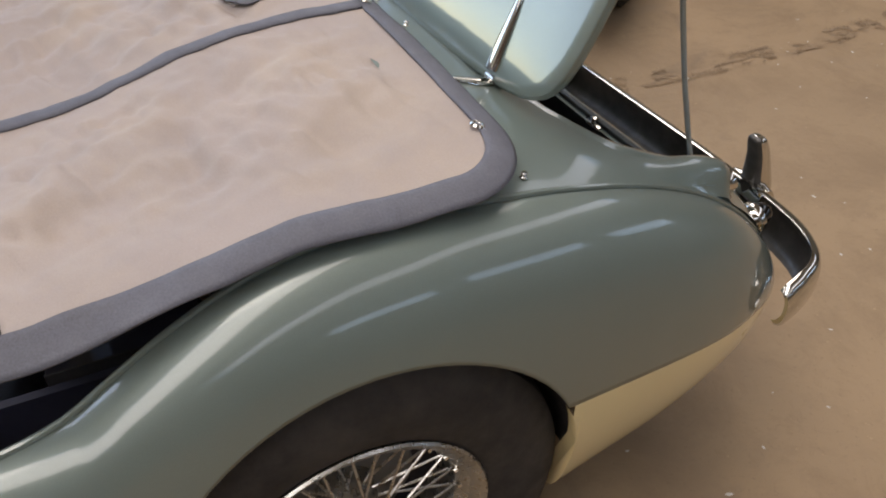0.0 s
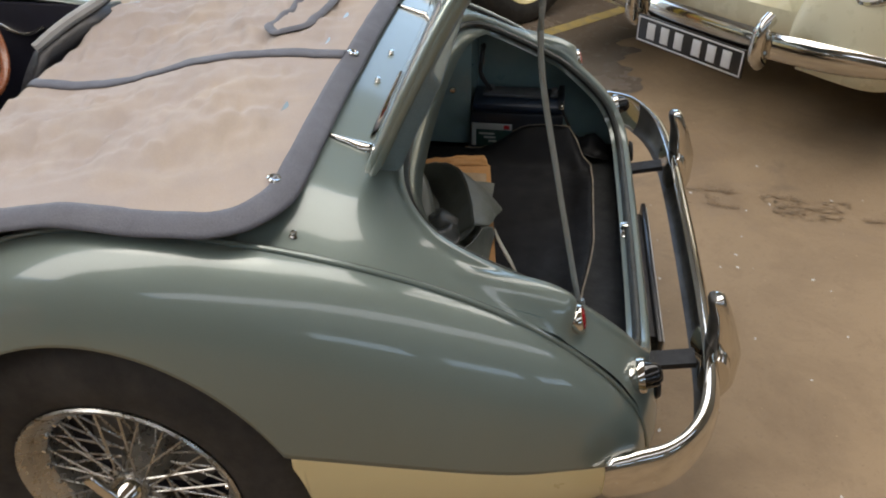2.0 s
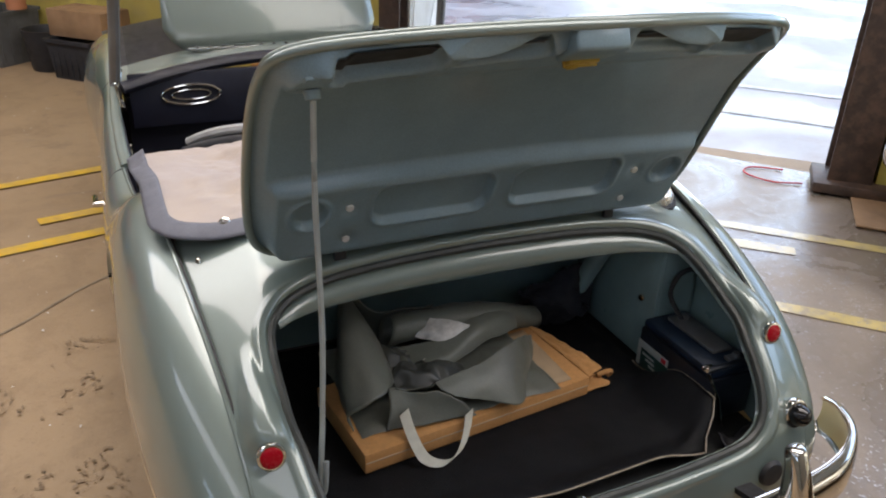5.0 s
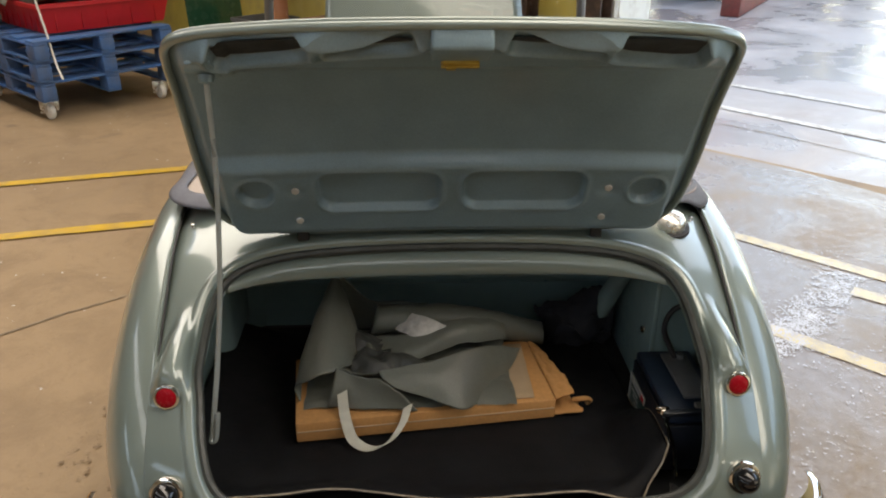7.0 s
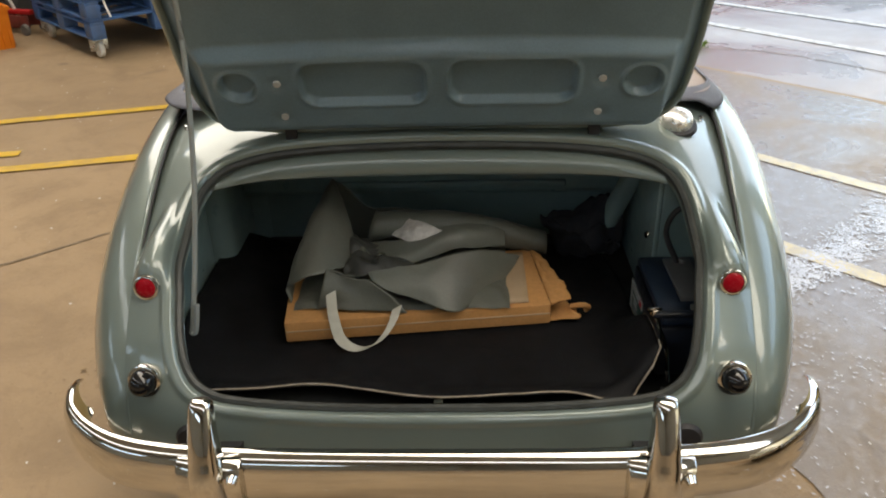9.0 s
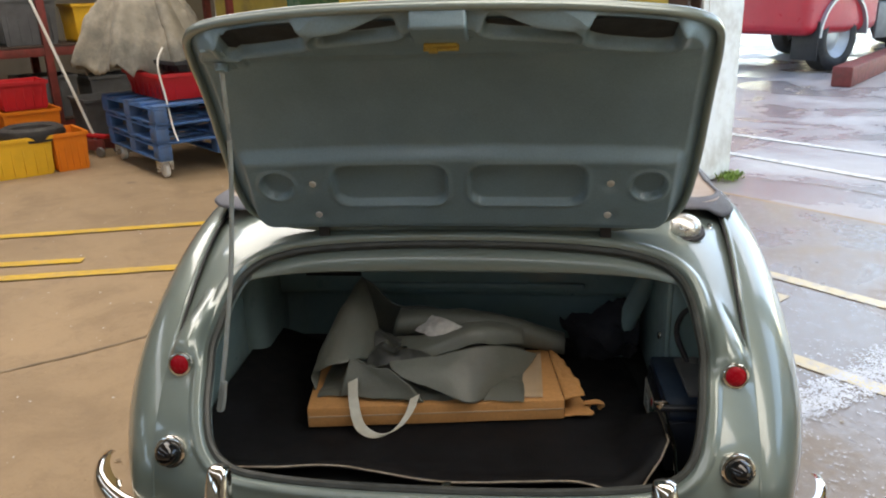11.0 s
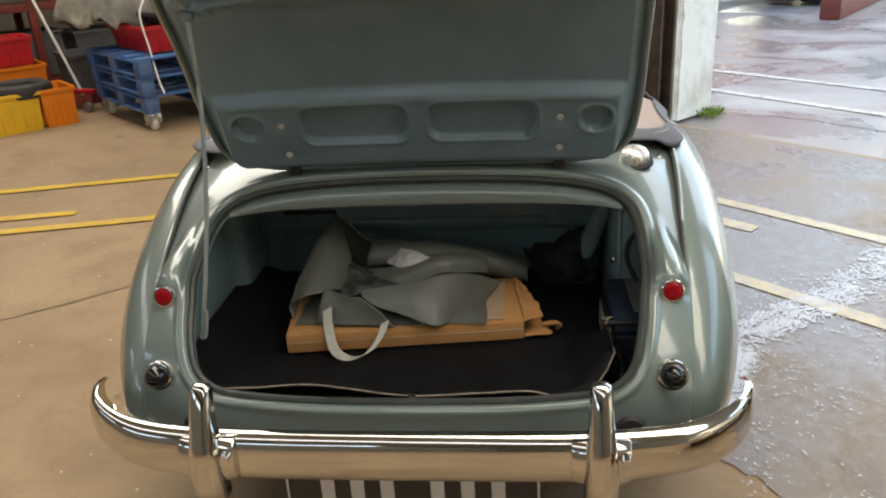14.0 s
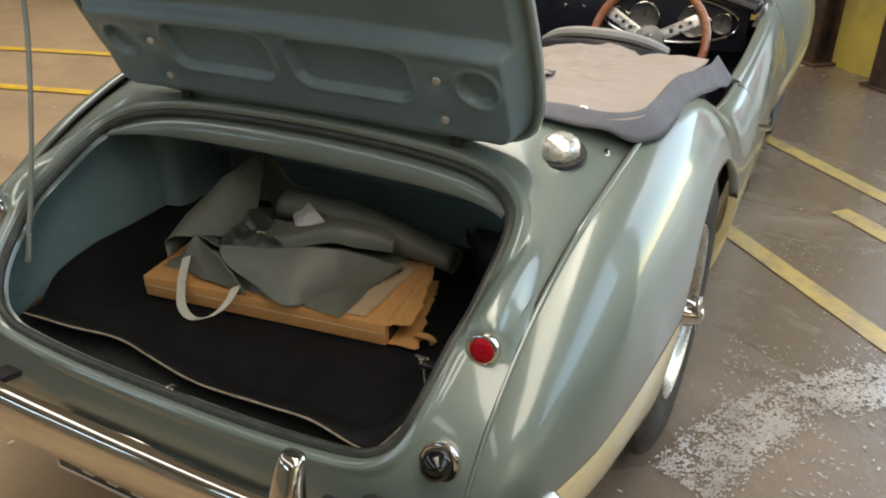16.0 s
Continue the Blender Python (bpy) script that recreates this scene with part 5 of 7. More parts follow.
def overrider(side):
    """A solid upright fin: front line, depth and half width against height."""
    form = curve_of([(0.0, 0.372, -1.000, 0.018, 0.022), (1.0, 0.390, -1.022, 0.050, 0.030), (2.0, 0.430, -1.036, 0.066, 0.032), (3.0, 0.480, -1.036, 0.066, 0.029), (4.0, 0.530, -1.022, 0.054, 0.0245),
                     (5.0, 0.572, -1.006, 0.042, 0.0215), (6.0, 0.600, -0.992, 0.036, 0.0195), (6.6, 0.611, -0.984, 0.026, 0.0165), (7.0, 0.614, -0.978, 0.012, 0.010)])
    bm, rows = bmesh.new(), []
    for k in range(43):
        z, front, deep, w = form(k / 6)
        row = []
        for j in range(20):
            a = 2 * math.pi * j / 20
            c, s = math.cos(a), math.sin(a)
            row.append(bm.verts.new((side * 0.362 + w * math.copysign(abs(s) ** 0.75, s), front + deep / 2 - deep / 2 * math.copysign(abs(c) ** 0.75, c), z)))
        rows.append(row)
    for a, b in zip(rows, rows[1:]):
        for j in range(20):
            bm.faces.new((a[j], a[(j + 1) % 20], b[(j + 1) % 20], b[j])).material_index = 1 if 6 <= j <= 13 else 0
    bm.faces.new(rows[0])
    bm.faces.new(rows[-1][::-1])
    bmesh.ops.recalc_face_normals(bm, faces=bm.faces)
    o = part("overrider", bm, CHROME, bump_ob, "upright chrome overrider")
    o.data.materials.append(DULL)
    collar = [Vector((side * 0.362 + d, -0.996, 0.462)) for d in (-0.052, -0.050, 0.0, 0.050, 0.052)]
    flare = sweep(collar, ring(0.027, 20, 0.052))
    for vert in flare.verts:
        d = abs(vert.co.x - side * 0.362) / 0.052
        vert.co.y += 0.012 * d ** 3
        vert.co.z = 0.462 + (vert.co.z - 0.462) * (1 - 0.14 * d ** 2)
    part("collar", flare, CHROME, o, "flared chrome foot of the overrider")
    return o


for side in (-1, 1):
    overrider(side)
    part("overrider_bolt", lathe([(0, 0.016), (0.007, 0.014), (0.010, 0.0)], 12, aim((side * 0.362 + 0.042, -1.010, 0.485), (0, -1, 0))), CHROME, bump_ob)
    part("bumper_bolt", lathe([(0, 0.008), (0.007, 0.006), (0.009, 0.0)], 12, aim((side * 0.50, -0.974, 0.470), (side * 0.2, -1, 0))), CHROME, bump_ob)
    part("bumper_iron", sweep([Vector((side * 0.36, -0.87, 0.44)), Vector((side * 0.36, -0.96, 0.46))], [(-0.02, -0.006), (0.02, -0.006), (0.02, 0.006), (-0.02, 0.006)]), RUBBER, bump_ob)
    part("overrider_grommet", lathe([(0, 0.01), (0.024, 0.008), (0.030, 0.0)], 20, aim((side * 0.43, -0.882, 0.455), (0, -1, 0.1))), RUBBER, car)

# Number plate with its characters as plain bars.
plate = part("number_plate", box(0.52, 0.012, 0.125, (0.003, -0.915, 0.276), 0.004), PLATE, car, "black rear number plate")
part("plate_edge", join(box(0.50, 0.003, 0.005, (0.003, -0.923, 0.389)), box(0.50, 0.003, 0.005, (0.003, -0.923, 0.283)), box(0.005, 0.003, 0.11, (-0.247, -0.923, 0.283)), box(0.005, 0.003, 0.11, (0.253, -0.923, 0.283))), PLATEBAR, plate)
for x in (-0.165, -0.105, -0.045, 0.055, 0.115, 0.175):
    part("plate_bar", box(0.027, 0.004, 0.078, (x, -0.923, 0.301), 0.001), PLATEBAR, plate)
part("plate_bracket", box(0.46, 0.05, 0.02, (0, -0.885, 0.368), 0.004), RUBBER, plate)


# ---- tonneau cover over the cockpit's rear ----
def cover_z(x, y, limp=1.0):
    edge = ease((0.60 - abs(x)) / 0.22)
    limp *= 1 - 0.88 * math.exp(-((x + 0.045) / 0.06) ** 2)
    z = 0.866 + 0.022 * (1 - (x / 0.6) ** 2) * (1 - ease((y + 0.26) / 0.5))
    z -= 0.045 * edge * ease((y + 0.10) / 0.42)
    z += 0.028 * math.exp(-((abs(x) - 0.33) / 0.15) ** 2) * ease((y - 0.05) / 0.25)
    z -= 0.036 * ease((y - 0.02) / 0.36)
    z += limp * 0.010 * fbm((x * 1.2, y * 2.6, 0.3), 3.2, 3) * ease((y + 0.24) / 0.10) * (0.35 + 0.65 * edge)
    z += limp * 0.005 * math.sin(9 * x + 16 * y + 2 * fbm((x, y, 5), 3, 2)) * edge * ease((y + 0.2) / 0.2)
    z += limp * 0.022 * (0.3 - abs(fbm((x * 0.7 + y * 0.5, y * 2.2 - x * 0.6, 8.0), 5.0, 2))) * edge * ease((y + 0.26) / 0.12)
    z += limp * 0.011 * (0.28 - abs(fbm((x * 2.6 + y * 0.9, y * 0.7, 2.0), 4.5, 2))) * (0.35 + 0.65 * edge) * ease((y + 0.26) / 0.10)
    z += limp * 0.010 * (0.3 - abs(fbm((x * 0.5 + y * 0.6, y * 1.6 - x * 0.8, 3.0), 13.0, 2))) * edge * ease((y + 0.26) / 0.12)
    return z


def cover_edge(y):
    """Half width of the cover, with rounded rear corners."""
    r = 0.13
    d = y + 0.292
    k = 1.0 if d > r else math.sqrt(max(0.0, 1 - (1 - d / r) ** 2))
    return 0.49 + (0.642 - 0.49) * k + 0.012 * ease((y - 0.05) / 0.2)


cover = thing("tonneau_cover", "pale taupe canvas tonneau cover with grey binding fastened behind the seats", "car cover")
BW = 0.038


def cover_front(x):
    return 0.445 + 0.015 * math.sin(5 * x + 0.6) - 0.075 * ease((abs(x) - 0.36) / 0.26)


def cover_sheet(u, q):
    y0, y1 = -0.292 + BW * 0.8, cover_front(0)
    y = y0 + (y1 - y0) * q
    w = cover_edge(y) - BW * 0.98
    x = (2 * u - 1) * w
    y = y0 + (cover_front(x) - y0) * q
    return Vector((x, y, cover_z(x, y)))


sheet = link_mesh("canvas", *grid(cover_sheet, 150, 100), CLOTH, cover)
th = sheet.modifiers.new("thickness", "SOLIDIFY")
th.thickness, th.offset = 0.004, 1


def binding_path(n=120):
    """Round the cover: front left, back along the side, across the rear, forward to front right; with the inner edge beside it."""
    pts = []
    ys = list(np.linspace(0.385, -0.292 + 0.13, 40)) + list(-0.292 + 0.13 * (1 - np.sin(np.linspace(0.02, 1, 24) * math.pi / 2)))
    for y in ys:
        pts.append((-cover_edge(y), y))
    for x in np.linspace(-0.49, 0.49, 40)[1:-1]:
        pts.append((x, -0.292))
    pts += [(-x, y) for x, y in pts[:len(ys)][::-1]]
    return pts


def binding():
    pts = binding_path()
    verts, faces = [], []
    n = len(pts)
    for i, (x, y) in enumerate(pts):
        a, b = pts[max(i - 1, 0)], pts[min(i + 1, n - 1)]
        t = Vector((b[0] - a[0], b[1] - a[1], 0)).normalized()
        side = Vector((-t.y, t.x, 0))
        for k in range(7):
            q = k / 6
            p = Vector((x, y, 0)) + side * (BW * 1.12 * q)
            droop = 0.016 * (1 - q) ** 2
            curl = -0.026 * ease((p.y - 0.12) / 0.2) * (1 - q)
            z = cover_z(max(-0.58, min(0.58, p.x)), p.y) + 0.010 - droop * (1 - ease((p.y - 0.12) / 0.12)) + curl + 0.004 * fbm((p.x, p.y, 2), 9, 2)
            if p.x > 0.3:
                z -= 0.026 * (1 - q) * ease((p.x - 0.55) / 0.06)
                p.x += 0.022 * ease((p.y + 0.05) / 0.35)
            verts.append((p.x, p.y, z))
    for i in range(n - 1):
        for k in range(6):
            faces.append((i * 7 + k, i * 7 + k + 1, (i + 1) * 7 + k + 1, (i + 1) * 7 + k))
    return verts, faces


bd = link_mesh("binding", *binding(), BIND, cover, "grey-blue binding strip")
th = bd.modifiers.new("thickness", "SOLIDIFY")
th.thickness, th.offset = 0.004, 1


def zip_band(u, q):
    y = -0.25 + (cover_front(-0.05) + 0.25) * u
    x = -0.045 + (q - 0.5) * 0.036 + 0.004 * math.sin(4 * y)
    return Vector((x, y, cover_z(x, y) + 0.008 + 0.003 * math.sin(math.pi * q)))


zb = link_mesh("zip_band", *grid(zip_band, 50, 4), BIND, cover, "grey centre zip band")
th = zb.modifiers.new("thickness", "SOLIDIFY")
th.thickness, th.offset = 0.004, 1


def flap(u, q):
    """A bound canvas tongue lying on the driver's half, its rounded tip towards the zip."""
    x = 0.055 + 0.33 * u
    half = 0.042 * math.sqrt(max(0.05, 1 - max(0.0, 1 - u / 0.10) ** 2))
    y = -0.085 - 0.04 * u + half * (2 * q - 1)
    return Vector((x, y, cover_z(x, y) + 0.010 + 0.006 * math.sin(math.pi * q)))


fl = link_mesh("flap", *grid(flap, 24, 8), CLOTH, cover, "bound canvas tongue")
part("flap_edge", sweep(smooth_path([flap(1 - k / 8, 0) for k in range(9)] + [flap(k / 8, 1) for k in range(9)], 3), ring(0.011, 8, 0.005)), BIND, fl)
for x, y in ((-0.50, -0.250), (-0.041, -0.266), (0.50, -0.250)):
    m = aim((x, y, cover_z(x, y) + 0.008), (0, -0.3, 1))
    part("eyelet", lathe([(0.0045, 0.0), (0.006, 0.0025), (0.009, 0.0028), (0.0115, 0.0)], 20, m), CHROME, cover, "chrome eyelet")
for x in (-0.562, -0.088, 0.049, 0.562):
    s = s_of_y(-0.318 if abs(x) < 0.5 else -0.299)
    p = deck(x, s)
    part("stud", lathe([(0, 0.009), (0.004, 0.0085), (0.0055, 0.006), (0.004, 0.003), (0.0065, 0.0)], 14, aim(p, (0, -0.25, 1))), CHROME, car, "chrome fastening stud")
for y in (0.155, -0.02):
    part("stud", lathe([(0, 0.012), (0.006, 0.011), (0.008, 0.006), (0.010, 0.0)], 14, aim((-0.602, y, 0.835 if y < 0.1 else 0.80), (-0.9, 0, 0.4))), CHROME, car, "chrome fastening stud")


# ---- things in the boot ----
def mat_z(x, y):
    rise = ease((-0.36 - x) / 0.20)
    return 0.446 + 0.045 * rise * ease((y + 0.80) / 0.3) + 0.004 * fbm((x, y, 1), 5, 3)


def mat_sheet(u, q):
    rear = -0.766 + 0.018 * math.exp(-((u - 0.30) / 0.10) ** 2) - 0.012 * ease((u - 0.4) / 0.2)
    y = -0.14 + (rear + 0.14) * q
    right = 0.416 - 0.060 * ease((q - 0.90) / 0.10) - 0.03 * (1 - ease(q / 0.4))
    x = -0.545 + 0.06 * ease((q - 0.75) / 0.25) + (right + 0.545 - 0.06 * ease((q - 0.75) / 0.25)) * u
    lip = 0.026 * ease((q - 0.90) / 0.10) * (0.75 + 0.25 * math.sin(9 * u))
    curl = 0.078 * ease((q - 0.50) / 0.25) * (1 - ease((q - 0.89) / 0.11)) * ease((u - 0.90) / 0.10)
    return Vector((x, y, mat_z(x, y) + lip * (1 - ease((u - 0.85) / 0.15)) + curl))


boot_mat = thing("boot_mat", "black ribbed boot mat with a frayed pale cut edge", "mat")
ms = link_mesh("mat_sheet", *grid(mat_sheet, 100, 60), MAT, boot_mat)
th = ms.modifiers.new("thickness", "SOLIDIFY")
th.thickness, th.offset = 0.004, 1
part("mat_edge", tube([mat_sheet(k / 60, 1.0) + Vector((0, -0.001, 0.002)) for k in range(61)] + [mat_sheet(1.0, 1 - k / 30) + Vector((0.001, 0, 0.002)) for k in range(1, 17)], 0.0020, 6), MATEDGE, boot_mat, "pale cut edge")

# Flat cardboard carton, torn open at one end.
carton = thing("cardboard_box", "flat brown cardboard box torn open at one end", "box", pose(-0.046, -0.555, 0.452, 0, 0, 6.7))
CW, CD, CH = 0.56, 0.25, 0.048
part("carton_body", box(CW, CD, CH, (0, CD / 2, 0), 0.004), CARD, carton)
part("carton_fold", box(CW - 0.004, 0.002, 0.003, (0, -0.0005, CH * 0.52), 0.001), PAPER, carton)


def torn_flap(z, out, lean, seed):
    """A flap folded outward at the box end, torn to an uneven angular edge."""
    us, reaches = (0.0, 0.10, 0.16, 0.30, 0.34, 0.52, 0.58, 0.80, 0.84, 1.0), (0.88, 1.0, 0.92, 0.94, 0.78, 0.76, 0.62, 0.52, 0.42, 0.24)
    def f(u, q):
        reach = out * (float(np.interp(u if seed < 2 else u ** 0.7, us, reaches)) + 0.08 * fbm((u * 9.0, seed, 0), 1.3, 2))
        return Vector((CW / 2 + reach * q, 0.004 + (CD - 0.012) * u + 0.010 * q * math.sin(3 * u + seed), z + lean * math.sin(q * 1.6) - 0.4 * lean * q * u + 0.004 * fbm((u * 4, q * 2, seed), 2.0, 2)))
    return grid(f, 40, 10)


for z, out, lean, seed in ((CH - 0.002, 0.048, 0.003, 1.0), (0.004, 0.066, 0.005, 4.0)):
    fo = link_mesh("torn_flap", *torn_flap(z, out, lean, seed), CARD, carton, "ragged torn cardboard flap")
    th = fo.modifiers.new("thickness", "SOLIDIFY")
    th.thickness = 0.003
# Dark plate on the solid box end, standing for the hollow's shade.
part("carton_inside", box(0.004, CD - 0.03, CH - 0.012, (CW / 2 + 0.001, CD / 2, 0.006), 0.0), RUBBER, carton, "dark plate painted as shade in the open end")
part("twisted_tab", tube(smooth_path([(CW / 2 + 0.05, 0.03, 0.02), (CW / 2 + 0.075, 0.02, 0.028), (CW / 2 + 0.088, 0.025, 0.018), (CW / 2 + 0.082, 0.03, 0.008)], 5), 0.006, 6), CARD, carton)


def paper_sheet(u, q):
    return Vector((-0.02 + 0.205 * u, -0.535 + 0.225 * q + 0.018 * u, 0.5015 + 0.003 * u * (1 - q)))


ps = link_mesh("kraft_paper", *grid(paper_sheet, 12, 10), PAPER)
ps.modifiers.new("thickness", "SOLIDIFY").thickness = 0.002
tagged(ps, "creased kraft paper sheet lying on the cardboard box", "paper")

# Grey vinyl bag, half folded: a standing panel, a rolled end, a stiff pointed flap, handles.
bag = thing("tool_bag", "crumpled dark grey vinyl bag with pale webbing handles", "bag")


def crumple(p, k=1.0):
    ridge = 1 - 2.2 * abs(fbm(p + Vector((3, 9, 0)), 8, 2))
    fine = 1 - 2.0 * abs(fbm(p + Vector((1, 2, 4)), 21, 2))
    return p + Vector((0.006 * fbm(p, 14, 3), 0.006 * fbm(p + Vector((7, 0, 0)), 14, 3), 0.013 * ridge + 0.006 * fine - 0.010)) * k


def solid(ob, t=0.003):
    ob.modifiers.new("thickness", "SOLIDIFY").thickness = t
    return ob


def sheet_between(rows, bulge, k=0.5):
    """A limp sheet through rows of points, each row a list of points."""
    rows = [smooth_path(r, 12) for r in rows]
    m = min(len(r) for r in rows)
    cols = [smooth_path([r[i] for r in rows], 12) for i in range(m)]
    n = len(cols[0])
    verts = [crumple(cols[i][j] + Vector(bulge) * math.sin(math.pi * j / (n - 1)) * math.sin(math.pi * i / (m - 1)), 2.4 * k) for i in range(m) for j in range(n)]
    faces = [(i * n + j, (i + 1) * n + j, (i + 1) * n + j + 1, i * n + j + 1) for i in range(m - 1) for j in range(n - 1)]
    return verts, faces


def bag_floor(u, q):
    x, y = -0.315 + 0.46 * u, -0.540 + 0.33 * q
    dome = max(0.0, 1 - (2 * u - 1) ** 4) * max(0.0, 1 - (2 * q - 1) ** 4)
    return crumple(Vector((x, y, 0.503 + 0.020 * dome ** 0.6)), 0.5)


link_mesh("bag_body", *grid(bag_floor, 60, 44), BAG, bag)
# the standing panel at the near end, bent round at its foot and drawn up to a peak
solid(link_mesh("standing_panel", *sheet_between([
    [(-0.322, -0.515, 0.505), (-0.320, -0.40, 0.545), (-0.265, -0.236, 0.664)],
    [(-0.331, -0.505, 0.538), (-0.302, -0.385, 0.604), (-0.261, -0.238, 0.671)],
    [(-0.292, -0.520, 0.566), (-0.262, -0.42, 0.602), (-0.256, -0.243, 0.668)],
    [(-0.245, -0.496, 0.568), (-0.222, -0.39, 0.586), (-0.246, -0.262, 0.650)],
    [(-0.205, -0.430, 0.548), (-0.196, -0.372, 0.550), (-0.236, -0.272, 0.634)]], (-0.006, -0.008, 0.006), 0.14), BAG, bag, "standing grey panel"))
solid(link_mesh("back_panel", *sheet_between([
    [(-0.258, -0.237, 0.669), (-0.222, -0.232, 0.640), (-0.177, -0.238, 0.600), (-0.11, -0.236, 0.596), (-0.04, -0.240, 0.592)],
    [(-0.268, -0.222, 0.585), (-0.224, -0.214, 0.566), (-0.18, -0.212, 0.550), (-0.11, -0.215, 0.548), (-0.04, -0.220, 0.545)],
    [(-0.270, -0.215, 0.503), (-0.224, -0.206, 0.503), (-0.18, -0.200, 0.503), (-0.11, -0.20, 0.503), (-0.04, -0.205, 0.503)]], (0, 0.006, 0), 0.12), BAG, bag, "rear side of the bag"))
# the rolled end, flattened, open towards the standing panel
roll_path = smooth_path([(-0.170, -0.276, 0.567), (-0.10, -0.284, 0.574), (-0.02, -0.288, 0.576), (0.06, -0.286, 0.566), (0.13, -0.277, 0.546), (0.20, -0.258, 0.519), (0.243, -0.244, 0.503)], 6)
roll = bmesh.new()
rows_, n_ = [], len(roll_path)
for i, p in enumerate(roll_path):
    fall = i / (n_ - 1)
    rows_.append([roll.verts.new(p + Vector((0.010 * math.sin(t) * (1 - fall), (0.040 - 0.006 * fall) * math.cos(t), (0.034 - 0.006 * fall) * math.sin(t) - 0.006 * math.cos(t)))) for t in [2 * math.pi * k / 24 for k in range(24)]])
for a, b in zip(rows_, rows_[1:]):
    for k in range(24):
        roll.faces.new((a[k], b[k], b[(k + 1) % 24], a[(k + 1) % 24]))
for vert in roll.verts:
    vert.co = crumple(vert.co, 0.3)
ro = part("rolled_end", roll, BAG, bag, "rolled-up grey vinyl end")
solid(ro)
inner_roll = tube([p + Vector((0, 0, -0.001)) for p in roll_path[4:-1]], 0.0225, 16)
part("roll_core", inner_roll, BAG, ro)
part("gilt_mark", join(*[box(0.005, 0.003, 0.016 - 0.005 * (k % 2), (0.094 + 0.011 * k, -0.3175 + 0.0015 * k, 0.561 - 0.003 * k), 0.001, 2) for k in range(4)], *[box(0.013, 0.003, 0.003, (0.040 + 0.017 * k, -0.324, 0.580 - 0.003 * k), 0.001) for k in range(3)]), AMBER, bag, "small worn yellow printed mark")
# the lower rim of the roll, running up across the bag's mouth
solid(link_mesh("rim_band", *sheet_between([
    [(-0.165, -0.330, 0.552), (-0.08, -0.358, 0.572), (0.01, -0.345, 0.596), (0.09, -0.322, 0.590), (0.14, -0.310, 0.565)],
    [(-0.178, -0.385, 0.540), (-0.085, -0.410, 0.562), (0.01, -0.385, 0.588), (0.085, -0.352, 0.580), (0.14, -0.325, 0.556)],
    [(-0.190, -0.410, 0.520), (-0.085, -0.425, 0.545), (0.01, -0.402, 0.566), (0.085, -0.366, 0.556), (0.14, -0.332, 0.540)]], (0, 0, 0.004), 0.12), BAG, bag, "folded rim"))
# the stiff flap towards the opening: a pointed outer face and the inner face behind it
flap_top = [(-0.152, -0.520, 0.580), (-0.04, -0.497, 0.588), (0.045, -0.462, 0.594), (0.115, -0.405, 0.568), (0.172, -0.348, 0.520)]
solid(link_mesh("front_flap", *sheet_between([
    flap_top,
    [(-0.142, -0.538, 0.573), (-0.045, -0.534, 0.562), (0.030, -0.517, 0.553), (0.100, -0.452, 0.540), (0.156, -0.385, 0.513)],
    [(-0.118, -0.549, 0.560), (-0.044, -0.557, 0.534), (0.030, -0.563, 0.507), (0.082, -0.495, 0.508), (0.136, -0.420, 0.508)]], (0, -0.004, 0.003), 0.10), BAG, bag, "pointed front flap over the box edge"))
solid(link_mesh("flap_inside", *sheet_between([
    flap_top,
    [(-0.150, -0.480, 0.545), (-0.035, -0.455, 0.545), (0.050, -0.422, 0.545), (0.110, -0.380, 0.535), (0.166, -0.342, 0.512)],
    [(-0.145, -0.450, 0.515), (-0.030, -0.430, 0.515), (0.052, -0.400, 0.515), (0.110, -0.368, 0.512), (0.162, -0.340, 0.506)]], (0, 0, 0), 0.10), BAG, bag))
solid(link_mesh("side_gusset", *sheet_between([
    [(-0.243, -0.494, 0.574), (-0.20, -0.518, 0.570), (-0.150, -0.535, 0.574)],
    [(-0.250, -0.525, 0.545), (-0.185, -0.540, 0.540), (-0.118, -0.549, 0.558)],
    [(-0.262, -0.538, 0.506), (-0.175, -0.551, 0.506), (-0.070, -0.556, 0.508)]], (0, 0.006, 0), 0.15), BAG, bag, "creased gusset at the handle"))
solid(link_mesh("gusset_fold", *sheet_between([
    [(-0.243, -0.494, 0.574), (-0.19, -0.49, 0.556), (-0.152, -0.520, 0.578)],
    [(-0.225, -0.455, 0.550), (-0.18, -0.45, 0.530), (-0.148, -0.465, 0.530)]], (0, 0, -0.006), 0.2), BAG, bag))


def ribbon(points, width, across, thick=0.002):
    pts = smooth_path(points, 8)
    a = Vector(across).normalized() * width / 2
    verts, faces = [], []
    for p in pts:
        verts += [p - a, p + a]
    for i in range(len(pts) - 1):
        faces.append((2 * i, 2 * i + 1, 2 * i + 3, 2 * i + 2))
    return verts, faces


